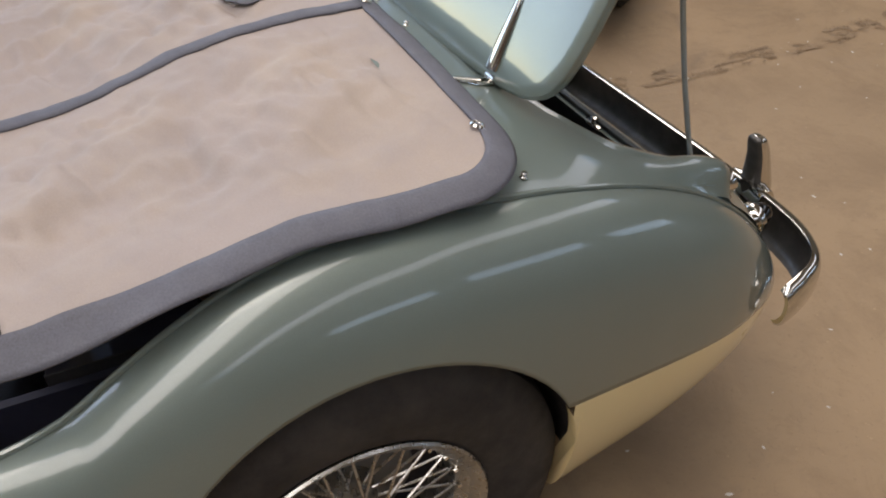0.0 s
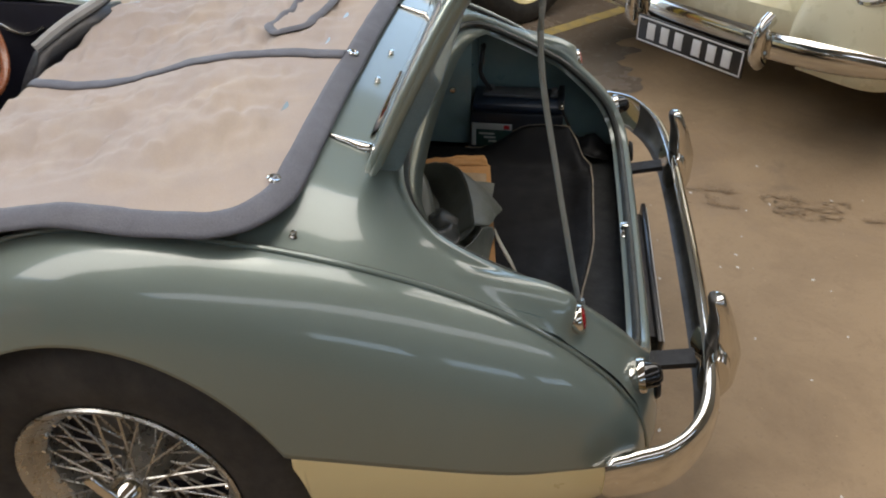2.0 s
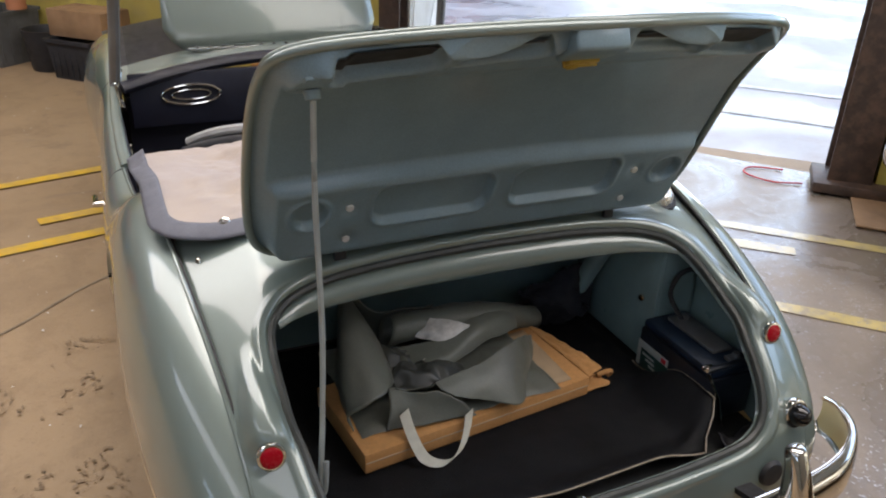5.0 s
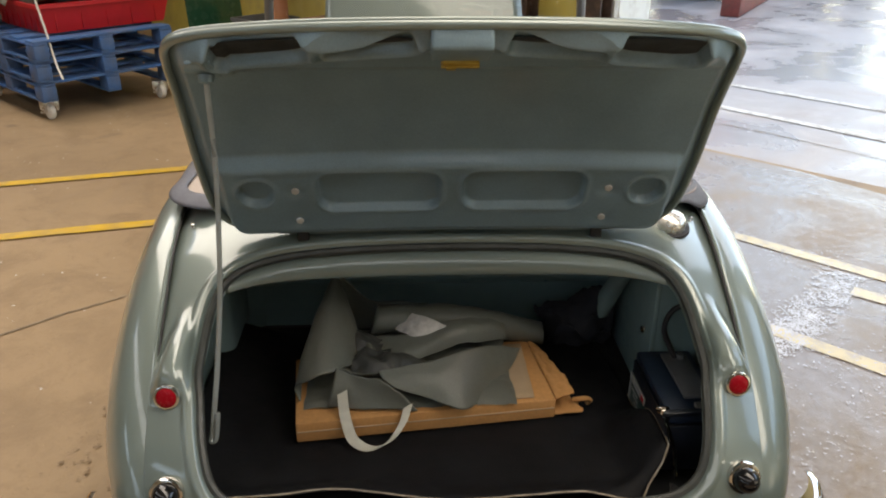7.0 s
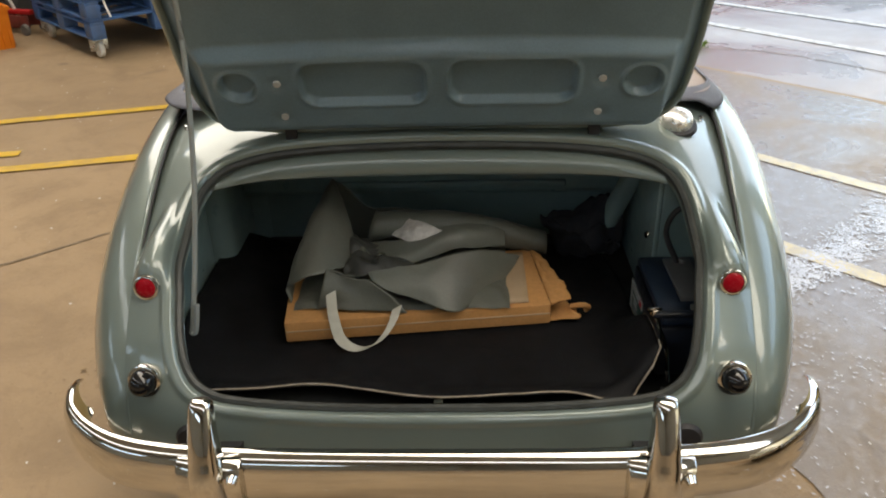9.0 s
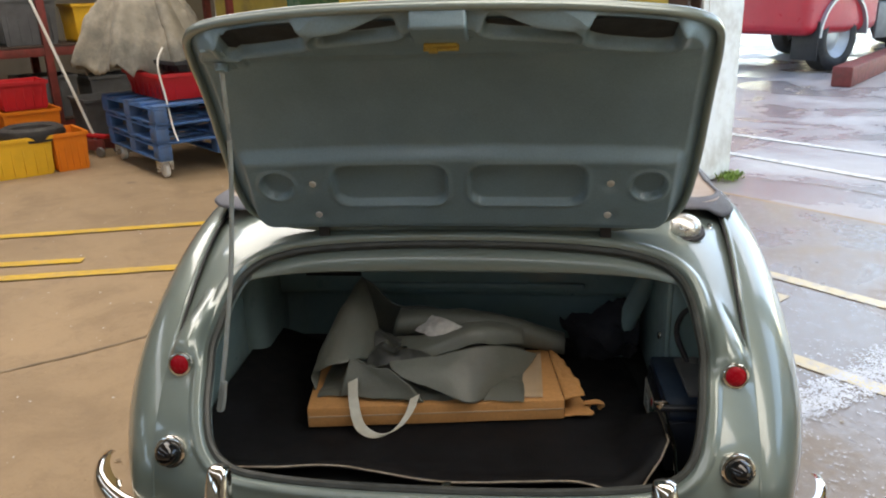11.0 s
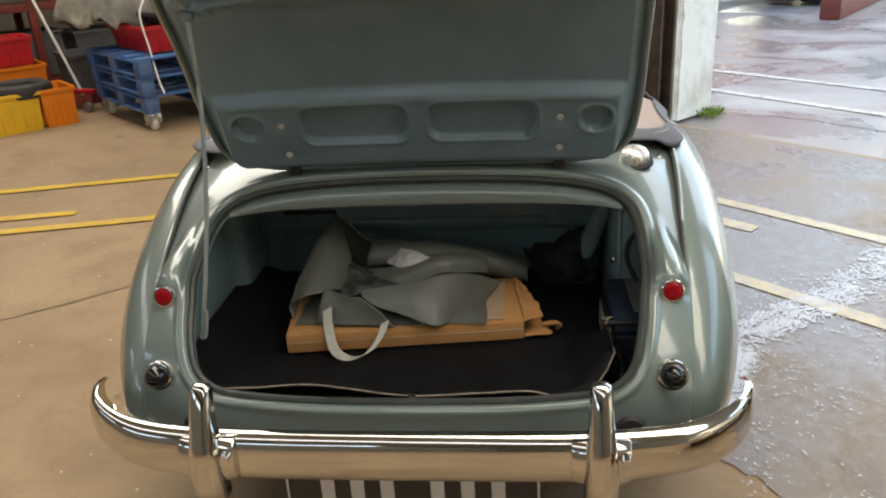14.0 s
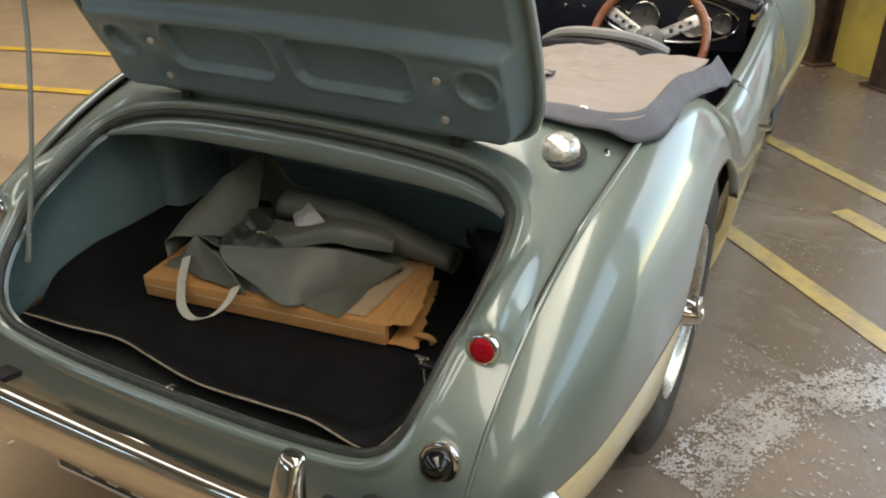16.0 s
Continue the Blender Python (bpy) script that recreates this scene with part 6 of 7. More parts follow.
solid(link_mesh("handle", *ribbon([(-0.228, -0.546, 0.548), (-0.222, -0.575, 0.510), (-0.205, -0.604, 0.470), (-0.168, -0.617, 0.456), (-0.128, -0.604, 0.466), (-0.102, -0.580, 0.492), (-0.090, -0.562, 0.522)], 0.023, (1, 0.25, 0.45)), STRAP, bag, "pale webbing carrying handle", False), 0.0016)
solid(link_mesh("care_label", *sheet_between([[(-0.118, -0.326, 0.566), (-0.096, -0.320, 0.588), (-0.076, -0.316, 0.609)], [(-0.085, -0.362, 0.572), (-0.062, -0.355, 0.590), (-0.038, -0.346, 0.605)], [(-0.055, -0.392, 0.572), (-0.028, -0.380, 0.585), (0.000, -0.368, 0.597)]], (0, 0, 0.003), 0.15), LABEL, bag, "pale plastic sleeve"), 0.002)
for q in ((-0.200, -0.405, 0.552), (-0.172, -0.418, 0.556), (-0.145, -0.415, 0.560)):
    part("buckle", tube(smooth_path([(q[0] - 0.014, q[1], q[2]), (q[0], q[1] - 0.008, q[2] + 0.008), (q[0] + 0.016, q[1] + 0.004, q[2] + 0.004)], 4), 0.004, 8), CHROME, bag, "bent metal clip")
solid(link_mesh("mouth_crease", *sheet_between([[(-0.215, -0.375, 0.548), (-0.16, -0.365, 0.568), (-0.125, -0.345, 0.560)], [(-0.205, -0.425, 0.545), (-0.15, -0.415, 0.560), (-0.115, -0.390, 0.552)]], (0, 0, 0.006), 1.0), BAG, bag))

# Dark sheets in the bag's mouth, coloured as the shadow between its folds.
BAG_SHADE = mat("bag_shade", (0.050, 0.054, 0.050), 0.4, 0, 0, 0.2, 12, bump=0.4, bump_scale=60)
for rows, k in (([[(-0.215, -0.415, 0.560), (-0.165, -0.425, 0.572), (-0.110, -0.415, 0.562), (-0.060, -0.410, 0.556)], [(-0.220, -0.455, 0.552), (-0.160, -0.462, 0.560), (-0.105, -0.455, 0.556), (-0.055, -0.445, 0.550)], [(-0.215, -0.485, 0.545), (-0.155, -0.492, 0.548), (-0.100, -0.485, 0.545), (-0.050, -0.470, 0.540)]], 0.55),
                ([[(-0.230, -0.330, 0.560), (-0.195, -0.340, 0.575), (-0.150, -0.350, 0.565)], [(-0.225, -0.375, 0.552), (-0.190, -0.385, 0.566), (-0.140, -0.385, 0.560)], [(-0.220, -0.410, 0.545), (-0.180, -0.415, 0.556), (-0.135, -0.410, 0.552)]], 0.5)):
    solid(link_mesh("lining_fold", *sheet_between(rows, (0, 0, 0.006), k), BAG_SHADE, bag, "dark crumpled lining"))

# Battery with a label face, top, terminals and tie rod.
battery = thing("car_battery", "black and blue car battery with a white label", "battery")
part("battery_case", box(0.125, 0.245, 0.110, (0.478, -0.575, 0.446), 0.006), BATTB, battery)
part("battery_top", box(0.120, 0.240, 0.022, (0.478, -0.575, 0.556), 0.008), mat("battery_blue", (0.006, 0.016, 0.034), 0.45), battery, "dark blue battery lid")
part("battery_strip", box(0.055, 0.16, 0.008, (0.492, -0.56, 0.578), 0.003), GREYP, battery)
label = part("battery_label", box(0.002, 0.108, 0.066, (0.4140, -0.510, 0.458), 0.001), mat("label_green", (0.012, 0.045, 0.035), 0.4), battery, "dark green battery label")
part("label_band", box(0.002, 0.108, 0.018, (0.4126, -0.510, 0.507), 0.0005), BATTW, label, "white label band")
part("label_edge", box(0.002, 0.012, 0.05, (0.4126, -0.462, 0.458), 0.0005), BATTW, label)
part("label_spot", box(0.002, 0.016, 0.012, (0.4114, -0.550, 0.510), 0.0005), RED, label, "small red mark")
for k in range(3):
    part("label_bar", box(0.002, 0.042 - 0.010 * k, 0.005, (0.4124, -0.497 - 0.008 * k, 0.492 - 0.011 * k), 0.0), BATTW, label)
for y in (-0.67, -0.50):
    part("terminal", join(lathe([(0, 0.018), (0.008, 0.018), (0.009, 0)], 12, pose(0.50, y, 0.577)), box(0.03, 0.022, 0.010, (0.492, y, 0.577), 0.003)), GREY, battery, "metal terminal clamp")
part("tie_rod", tube([Vector((0.405, -0.69, 0.586)), Vector((0.428, -0.715, 0.52)), Vector((0.432, -0.735, 0.462))], 0.004, 8), CHROME, battery, "bright hold-down rod")
part("wing_nut", join(lathe([(0, 0.010), (0.006, 0.009), (0.008, 0)], 10, pose(0.404, -0.69, 0.584)), box(0.026, 0.006, 0.010, (0.404, -0.69, 0.588), 0.002)), CHROME, battery)
part("hold_down_bar", box(0.14, 0.016, 0.010, (0.47, -0.69, 0.578), 0.003), BATTB, battery)


def rag(u, q):
    p = Vector((0.42 + 0.10 * u, -0.83 + 0.09 * q, 0.448 + 0.035 * math.sin(math.pi * u) * math.sin(math.pi * q)))
    return crumple(p, 1.6)


tagged(solid(link_mesh("black_cloth", *grid(rag, 16, 14), RUBBER)), "crumpled black cloth tucked beside the battery", "cloth")


NAVY = mat("navy_cloth", (0.008, 0.010, 0.016), 0.8, 0, 0, 0.2, 9, bump=0.4, bump_scale=150)
tagged(solid(link_mesh("navy_cloth", *sheet_between([
    [(0.235, -0.175, 0.56), (0.33, -0.19, 0.575), (0.43, -0.20, 0.632)],
    [(0.25, -0.19, 0.50), (0.34, -0.22, 0.50), (0.43, -0.215, 0.52)],
    [(0.285, -0.20, 0.452), (0.35, -0.235, 0.45), (0.42, -0.225, 0.45)]], (0, -0.02, 0), 1.2), NAVY)), "dark navy cloth hanging by the filler pipe", "cloth")


# ---- other cars ----
def road_wheel(name, parent, x, y, r, width, side, rim, label, hub=CHROME):
    m = pose(x, y, r, 0, 90 * side, 0)
    w = width / 2
    t = part(name, lathe([(r * 0.63, w * 0.75), (r * 0.70, w * 0.95), (r * 0.82, w), (r * 0.93, w * 0.85), (r * 0.985, w * 0.62), (r, w * 0.25), (r, -w * 0.25), (r * 0.985, -w * 0.62), (r * 0.93, -w * 0.85), (r * 0.7, -w)], 48), TYRE, parent, label, True, m)
    for k in range(4):
        part("tread_rib", lathe([(r + 0.001, -w * 0.5 + k * w * 0.30), (r + 0.005, -w * 0.47 + k * w * 0.30), (r + 0.005, -w * 0.37 + k * w * 0.30), (r + 0.001, -w * 0.34 + k * w * 0.30)], 48), TYRE, t)
    part("rim", lathe([(r * 0.66, w * 0.78), (r * 0.645, w * 0.86), (r * 0.62, w * 0.80), (r * 0.57, w * 0.45), (r * 0.50, w * 0.38), (r * 0.36, w * 0.55), (r * 0.30, w * 0.50), (0, w * 0.5)], 48), rim, t, "cream painted steel rim")
    part("hubcap", lathe([(r * 0.40, w * 0.50), (r * 0.39, w * 0.72), (r * 0.33, w * 0.92), (r * 0.2, w * 1.05), (r * 0.10, w * 1.10), (0, w * 1.12)], 36), hub, t, "domed bright hubcap")
    return t


def blade(half, y_bow, z, h, depth, rise=0.0):
    """A bumper blade bowed in plan."""
    bm, rows, n = bmesh.new(), [], 40
    for k in range(n + 1):
        u = 2 * k / n - 1
        p = Vector((half * u, -y_bow * abs(u) ** 2.6, z + rise * abs(u) ** 4))
        t = Vector((half, -2.6 * y_bow * abs(u) ** 1.6 * (1 if u > 0 else -1), 0)).normalized()
        out = Vector((-t.y, t.x, 0))
        hh = h * (1 - 0.45 * abs(u) ** 8)
        row = []
        for j in range(16):
            a = 2 * math.pi * j / 16
            row.append(bm.verts.new(p + out * depth * math.cos(a) + Vector((0, 0, hh * math.sin(a)))))
        rows.append(row)
    for a, b in zip(rows, rows[1:]):
        for j in range(16):
            bm.faces.new((a[j], b[j], b[(j + 1) % 16], a[(j + 1) % 16]))
    bm.faces.new(rows[0])
    bm.faces.new(rows[-1][::-1])
    bmesh.ops.recalc_face_normals(bm, faces=bm.faces)
    return bm


def fender(side, cx, y0, y1, z_top, inner, outer, wheel_y, wheel_r, z_low):
    """A rounded front fender with its wheel opening cut out of the flank."""
    rows = []
    n = 44
    for i in range(n + 1):
        u = i / n
        y = y0 + (y1 - y0) * (1 - math.cos(math.pi * u)) / 2
        env = math.sqrt(max(0.0, 1 - (2 * u - 1) ** 2)) if u < 0.5 else (1 - 0.55 * ease((u - 0.5) / 0.5))
        env = max(env, 0.02) ** 0.75
        top = z_low + (z_top - z_low) * env
        xo = inner + (outer - inner) * env ** 0.7
        row = []
        for k in range(15):
            a = math.pi * k / 14
            x = (inner + xo) / 2 - (xo - inner) / 2 * math.cos(a) if k <= 14 else xo
            z = top - (top - z_low) * 0.0 - (top - z_low) * (1 - math.sin(a) ** 0.8) * (0.55 if a < math.pi / 2 else 1.0)
            row.append([x, y, z])
        # flank below: stop at the wheel opening
        d = (y - wheel_y) / (wheel_r * 1.18)
        low = wheel_r + wheel_r * 1.18 * math.sqrt(1 - d * d) if abs(d) < 1 else z_low
        for q in row[8:]:
            q[2] = max(q[2], low)
        rows.append(row)
    verts = [Vector((side * q[0], q[1], q[2])) for r in rows for q in r]
    m = len(rows[0])
    faces = [(i * m + k, (i + 1) * m + k, (i + 1) * m + k + 1, i * m + k + 1) for i in range(n) for k in range(m - 1)]
    return verts, faces


def bars_plate(parent, y, z, w, h, n):
    p = part("number_plate", box(w, 0.010, h, (0, y, z), 0.003), PLATE, parent, "black number plate with silver characters as bars")
    part("plate_edge", join(box(w - 0.01, 0.003, 0.006, (0, y + 0.006, z + h - 0.012)), box(w - 0.01, 0.003, 0.006, (0, y + 0.006, z + 0.006)), box(0.006, 0.003, h - 0.012, (w / 2 - 0.008, y + 0.006, z + 0.006)), box(0.006, 0.003, h - 0.012, (-w / 2 + 0.008, y + 0.006, z + 0.006))), PLATEBAR, p)
    for k in range(n):
        x = -w / 2 + 0.075 + (w - 0.15) * (k + (0.25 if k >= n / 2 else 0)) / (n - 0.75)
        part("plate_bar", box(0.040, 0.004, h * 0.58, (x, y + 0.006, z + h * 0.21), 0.001), PLATEBAR, p)
    return p


def rounded_shell(stations, n=20):
    """A closed body through stations of (y, half width, low z, high z)."""
    verts, faces = [], []
    for y, w, z0, z1 in stations:
        for k in range(n):
            a = 2 * math.pi * k / n
            c, s = math.cos(a), math.sin(a)
            verts.append((w * math.copysign(abs(c) ** 0.6, c), y, (z0 + z1) / 2 + (z1 - z0) / 2 * math.copysign(abs(s) ** 0.7, s)))
    for i in range(len(stations) - 1):
        for k in range(n):
            faces.append((i * n + k, i * n + (k + 1) % n, (i + 1) * n + (k + 1) % n, (i + 1) * n + k))
    faces.append(tuple(range(n))[::-1])
    faces.append(tuple(range((len(stations) - 1) * n, len(stations) * n)))
    return verts, faces


def ivory_saloon(m):
    c = thing("small_saloon", "ivory rounded classic small saloon car with chrome bumper, parked", "car", m)
    link_mesh("body", *rounded_shell([(-0.30, 0.30, 0.28, 0.50), (-0.36, 0.42, 0.26, 0.62), (-0.6, 0.52, 0.26, 0.80), (-1.0, 0.58, 0.26, 0.93), (-1.45, 0.64, 0.24, 1.02), (-1.75, 0.66, 0.24, 1.38), (-2.3, 0.66, 0.24, 1.48), (-3.0, 0.64, 0.24, 1.36), (-3.6, 0.55, 0.26, 0.98), (-4.0, 0.3, 0.32, 0.5)], 28), BEETLE, c, "ivory painted body")
    link_mesh("bonnet", *grid(lambda u, q: Vector(((2 * u - 1) * (0.24 + 0.22 * q ** 0.7), -0.205 - 0.75 * q - 0.10 * (2 * u - 1) ** 2, 0.42 + 0.56 * math.sin(q * math.pi / 2) ** 0.9 - 0.10 * (2 * u - 1) ** 2 * (0.5 + q))), 20, 20), BEETLE, c, "ivory front bonnet")
    link_mesh("apron", *grid(lambda u, q: Vector(((2 * u - 1) * 0.52, -0.17 - 0.10 * (2 * u - 1) ** 2 - 0.10 * q ** 2, 0.46 - 0.22 * q)), 20, 8), BEETLE, c, "ivory front apron")
    for side in (-1, 1):
        f = link_mesh("front_wing", *fender(side, 0.58, -0.10, -1.20, 0.80, 0.34, 0.77, -0.72, 0.325, 0.30), BEETLE, c, "rounded ivory front wing")
        f.modifiers.new("thickness", "SOLIDIFY").thickness = 0.006
        part("horn_grille", lathe([(0, 0.008), (0.05, 0.006), (0.058, 0.0)], 24, aim((side * 0.47, -0.145, 0.50), (side * 0.15, 1, 0.15)) @ Matrix.Diagonal((0.8, 1, 1, 1))), CHROME, f, "oval horn grille")
        for k in range(5):
            part("grille_slot", box(0.006, 0.07, 0.004, (0, 0, 0.006), 0.001, 1, aim((side * 0.47, -0.142, 0.50), (side * 0.15, 1, 0.15)) @ Matrix.Translation((-0.03 + 0.015 * k, 0, 0))), RUBBER, f)
        lampm = aim((side * 0.555, -0.165, 0.665), (0, 0.9, 0.42))
        h = part("headlamp", lathe([(0.105, -0.05), (0.108, 0.0), (0.100, 0.018), (0.090, 0.022)], 32, lampm), CHROME, f, "chrome-rimmed headlamp")
        part("lens", lathe([(0.092, 0.018), (0.06, 0.034), (0, 0.040)], 32, lampm), WHITE, h)
        part("wing_edge", tube([Vector((side * 0.772, -0.72 + 0.385 * math.cos(math.pi * k / 20), 0.325 + 0.385 * math.sin(math.pi * k / 20))) for k in range(21)], 0.007, 6), BEETLE, f)
        road_wheel("tyre", c, side * 0.655, -0.72, 0.325, 0.155, side, BEETLE, "black front tyre with cream wheel")
        road_wheel("tyre", c, side * 0.655, -3.12, 0.325, 0.155, side, BEETLE, "black rear tyre with cream wheel")
        part("running_board", box(0.14, 1.6, 0.05, (side * 0.69, -1.95, 0.26), 0.012), RUBBER, c, "black running board")
    b = part("front_bumper", blade(0.745, 0.17, 0.385, 0.052, 0.020), CHROME, c, "chrome front bumper")
    for x in (-0.30, 0.30):
        part("overrider", sweep(smooth_path([(x, 0.0, 0.315), (x, 0.035, 0.35), (x, 0.040, 0.40), (x, 0.026, 0.46), (x, -0.01, 0.485)], 5), ring(0.030, 12, 0.026), False, (1, 0, 0)), CHROME, b, "chrome overrider")
    bars_plate(c, 0.030, 0.245, 0.52, 0.115, 6)
    return c


ivory_saloon(bay(2.02, 0.30) @ pose(0, 0, 0, 0, 0, 90))


def green_saloon(m):
    c = thing("green_saloon", "dark green classic saloon car with slatted chrome grille and cream wheels", "car", m)
    link_mesh("body", *rounded_shell([(-0.42, 0.36, 0.30, 0.74), (-0.6, 0.46, 0.28, 0.88), (-1.1, 0.56, 0.26, 0.98), (-1.5, 0.66, 0.26, 1.04), (-1.8, 0.70, 0.26, 1.42), (-2.4, 0.70, 0.26, 1.52), (-3.0, 0.68, 0.26, 1.40), (-3.5, 0.6, 0.28, 0.95), (-3.8, 0.4, 0.32, 0.6)], 28), GREENCAR, c, "dark green painted body")
    link_mesh("front_panel", *grid(lambda u, q: Vector(((2 * u - 1) * 0.50, -0.15 - 0.22 * (2 * u - 1) ** 2 - 0.16 * (1 - q) ** 2 - 0.26 * max(0, q - 0.55) ** 1.3, 0.30 + 0.58 * q)), 20, 14), GREENCAR, c, "dark green nose")
    g = part("grille_surround", tube([Vector((0.36 * math.cos(2 * math.pi * k / 32), -0.105 - 0.14 * (math.cos(2 * math.pi * k / 32)) ** 2, 0.56 + 0.17 * math.sin(2 * math.pi * k / 32))) for k in range(32)], 0.014, 8, True, (0, 1, 0)), CHROME, c, "bright grille surround")
    for k in range(9):
        z = 0.56 + 0.032 * (k - 4)
        w = 0.36 * math.sqrt(max(0.02, 1 - ((z - 0.56) / 0.172) ** 2))
        part("grille_slat", sweep([Vector((w * (j / 6 - 1), -0.085 - 0.14 * (w * (j / 6 - 1) / 0.36) ** 2 * 1.0, z)) for j in range(13)], ring(0.012, 8, 0.009)), CHROME, g, "chrome grille bar")
    for side in (-1, 1):
        f = link_mesh("front_wing", *fender(side, 0.58, -0.10, -1.15, 0.78, 0.38, 0.745, -0.72, 0.32, 0.32), GREENCAR, c, "rounded dark green front wing")
        f.modifiers.new("thickness", "SOLIDIFY").thickness = 0.006
        lampm = aim((side * 0.57, -0.135, 0.66), (0, 1, 0.12))
        h = part("headlamp", lathe([(0.100, -0.05), (0.105, 0.0), (0.098, 0.018), (0.086, 0.022)], 32, lampm), CHROME, f, "chrome-rimmed headlamp")
        part("lens", lathe([(0.09, 0.018), (0.06, 0.032), (0, 0.038)], 32, lampm), WHITE, h)
        sm = aim((side * 0.52, -0.125, 0.475), (0, 1, 0.05))
        part("sidelamp", lathe([(0.036, -0.01), (0.038, 0.012), (0.028, 0.026), (0, 0.032)], 24, sm), CHROME, f, "small round sidelamp")
        road_wheel("tyre", c, side * 0.635, -0.72, 0.32, 0.15, side, CREAM, "black front tyre with cream wheel")
        road_wheel("tyre", c, side * 0.635, -2.92, 0.32, 0.15, side, CREAM, "black rear tyre with cream wheel")
    b = part("front_bumper", blade(0.72, 0.14, 0.36, 0.055, 0.022), CHROME, c, "chrome front bumper")
    for x in (-0.31, 0.31):
        part("overrider", sweep(smooth_path([(x, 0.0, 0.28), (x, 0.035, 0.32), (x, 0.042, 0.38), (x, 0.03, 0.45), (x, -0.01, 0.475)], 5), ring(0.030, 12, 0.026), False, (1, 0, 0)), CHROME, b, "chrome overrider")
    part("number_plate", box(0.52, 0.010, 0.11, (0, 0.018, 0.24), 0.003), PLATE, c, "plain dark number plate")
    return c


green_saloon(bay(1.50, 2.16) @ pose(0, 0, 0, 0, 0, 90))
tagged(part("cardboard_sheet", box(0.75, 0.62, 0.012, (0, 0, 0), 0.003), OLDCARD, None, "", True, bay(1.75, 2.60, 0.013)), "flat cardboard sheet lying under the green car's nose", "cardboard")
tagged(part("cardboard_sheet", box(0.50, 0.42, 0.012, (0, 0, 0), 0.003), OLDCARD, None, "", True, pose(1.85, -2.80, 0.004, 0, 0, 25)), "flat cardboard sheet on the floor beside the ivory car", "cardboard")


JOINT = mat("joint_dirt", (0.20, 0.155, 0.11), 0.9, 0, 0, 0.3, 8, second=(0.34, 0.27, 0.19), second_scale=7, second_amount=0.9)


def crack(name, pts, w, z=0.0045):
    """A dirt-filled crack or slab joint."""
    pts = smooth_path([(x, y, z) for x, y in pts], 10)
    verts, faces = [], []
    for i, p in enumerate(pts):
        a, b = pts[max(i - 1, 0)], pts[min(i + 1, len(pts) - 1)]
        t = (b - a).normalized()
        s = Vector((-t.y, t.x, 0))
        ww = w * (0.7 + 0.8 * abs(fbm(p, 9, 3)))
        j = s * 0.012 * fbm(p, 6, 3)
        verts += [p + j - s * ww, p + j + s * ww]
    faces = [(2 * i, 2 * i + 2, 2 * i + 3, 2 * i + 1) for i in range(len(pts) - 1)]
    return tagged(link_mesh(name, verts, faces, JOINT, smooth=False), "dirt-filled joint in the concrete floor", "floor crack", "floor cracks", "structure")


crack("floor_crack", [(-0.45, 1.62), (-0.85, 1.31), (-1.11, 1.06), (-1.45, 0.76), (-1.81, 0.48), (-2.6, -0.1)], 0.005)
crack("floor_crack", [(1.45, 3.92), (1.63, 3.69), (2.17, 3.45), (2.6, 2.99), (3.1, 2.35)], 0.006, -0.016)
crack("floor_crack", [(1.9, -2.35), (2.3, -2.7), (3.2, -3.6)], 0.003)

# ---- along the far wall ----
def pallet(m, group):
    p = thing("pallet", "blue painted wooden pallet, chipped and stacked on others", "pallet", m, group)
    for k in range(5):
        part("board", box(1.02, 0.13, 0.018, (0, -0.52 + 0.26 * k, 0.122), 0.004), BLUE, p)
    for x in (-0.465, 0.0, 0.465):
        for y in (-0.53, 0.0, 0.53):
            part("block", box(0.10, 0.13, 0.085, (x, y, 0.019), 0.005), BLUE, p)
        part("runner", box(0.10, 1.18, 0.018, (x, 0, 0.104), 0.004), BLUE, p)
        part("skid", box(0.10, 1.18, 0.018, (x, 0, 0.001), 0.004), BLUE, p)
    return p


first = pallet(bay(-4.91, 1.18, 0.145, 90), "stack of blue pallets")
for k in (1, 2):
    copy_thing(first, bay(-4.91 + 0.01 * k, 1.18 - 0.008 * k, 0.145 + 0.1415 * k, 90 + 0.8 * (k - 1)))
for a, b in ((-5.42, 0.74), (-4.44, 0.74), (-5.42, 1.60), (-4.44, 1.60)):
    t = thing("castor", "pale castor wheel under the pallet stack", "castor", bay(a, b), "castors under the pallets")
    part("castor_wheel", lathe([(0.0, 0.02), (0.05, 0.02), (0.058, 0.012), (0.058, -0.012), (0.05, -0.02), (0, -0.02)], 24, pose(0, 0, 0.058, 90, 0, 0)), WHITE, t)
    part("fork", join(box(0.006, 0.07, 0.09, (-0.0, -0.032, 0.05), 0.002), box(0.006, 0.07, 0.09, (0, 0.032, 0.05), 0.002), box(0.09, 0.09, 0.008, (0, 0, 0.136), 0.002)), STEEL, t)


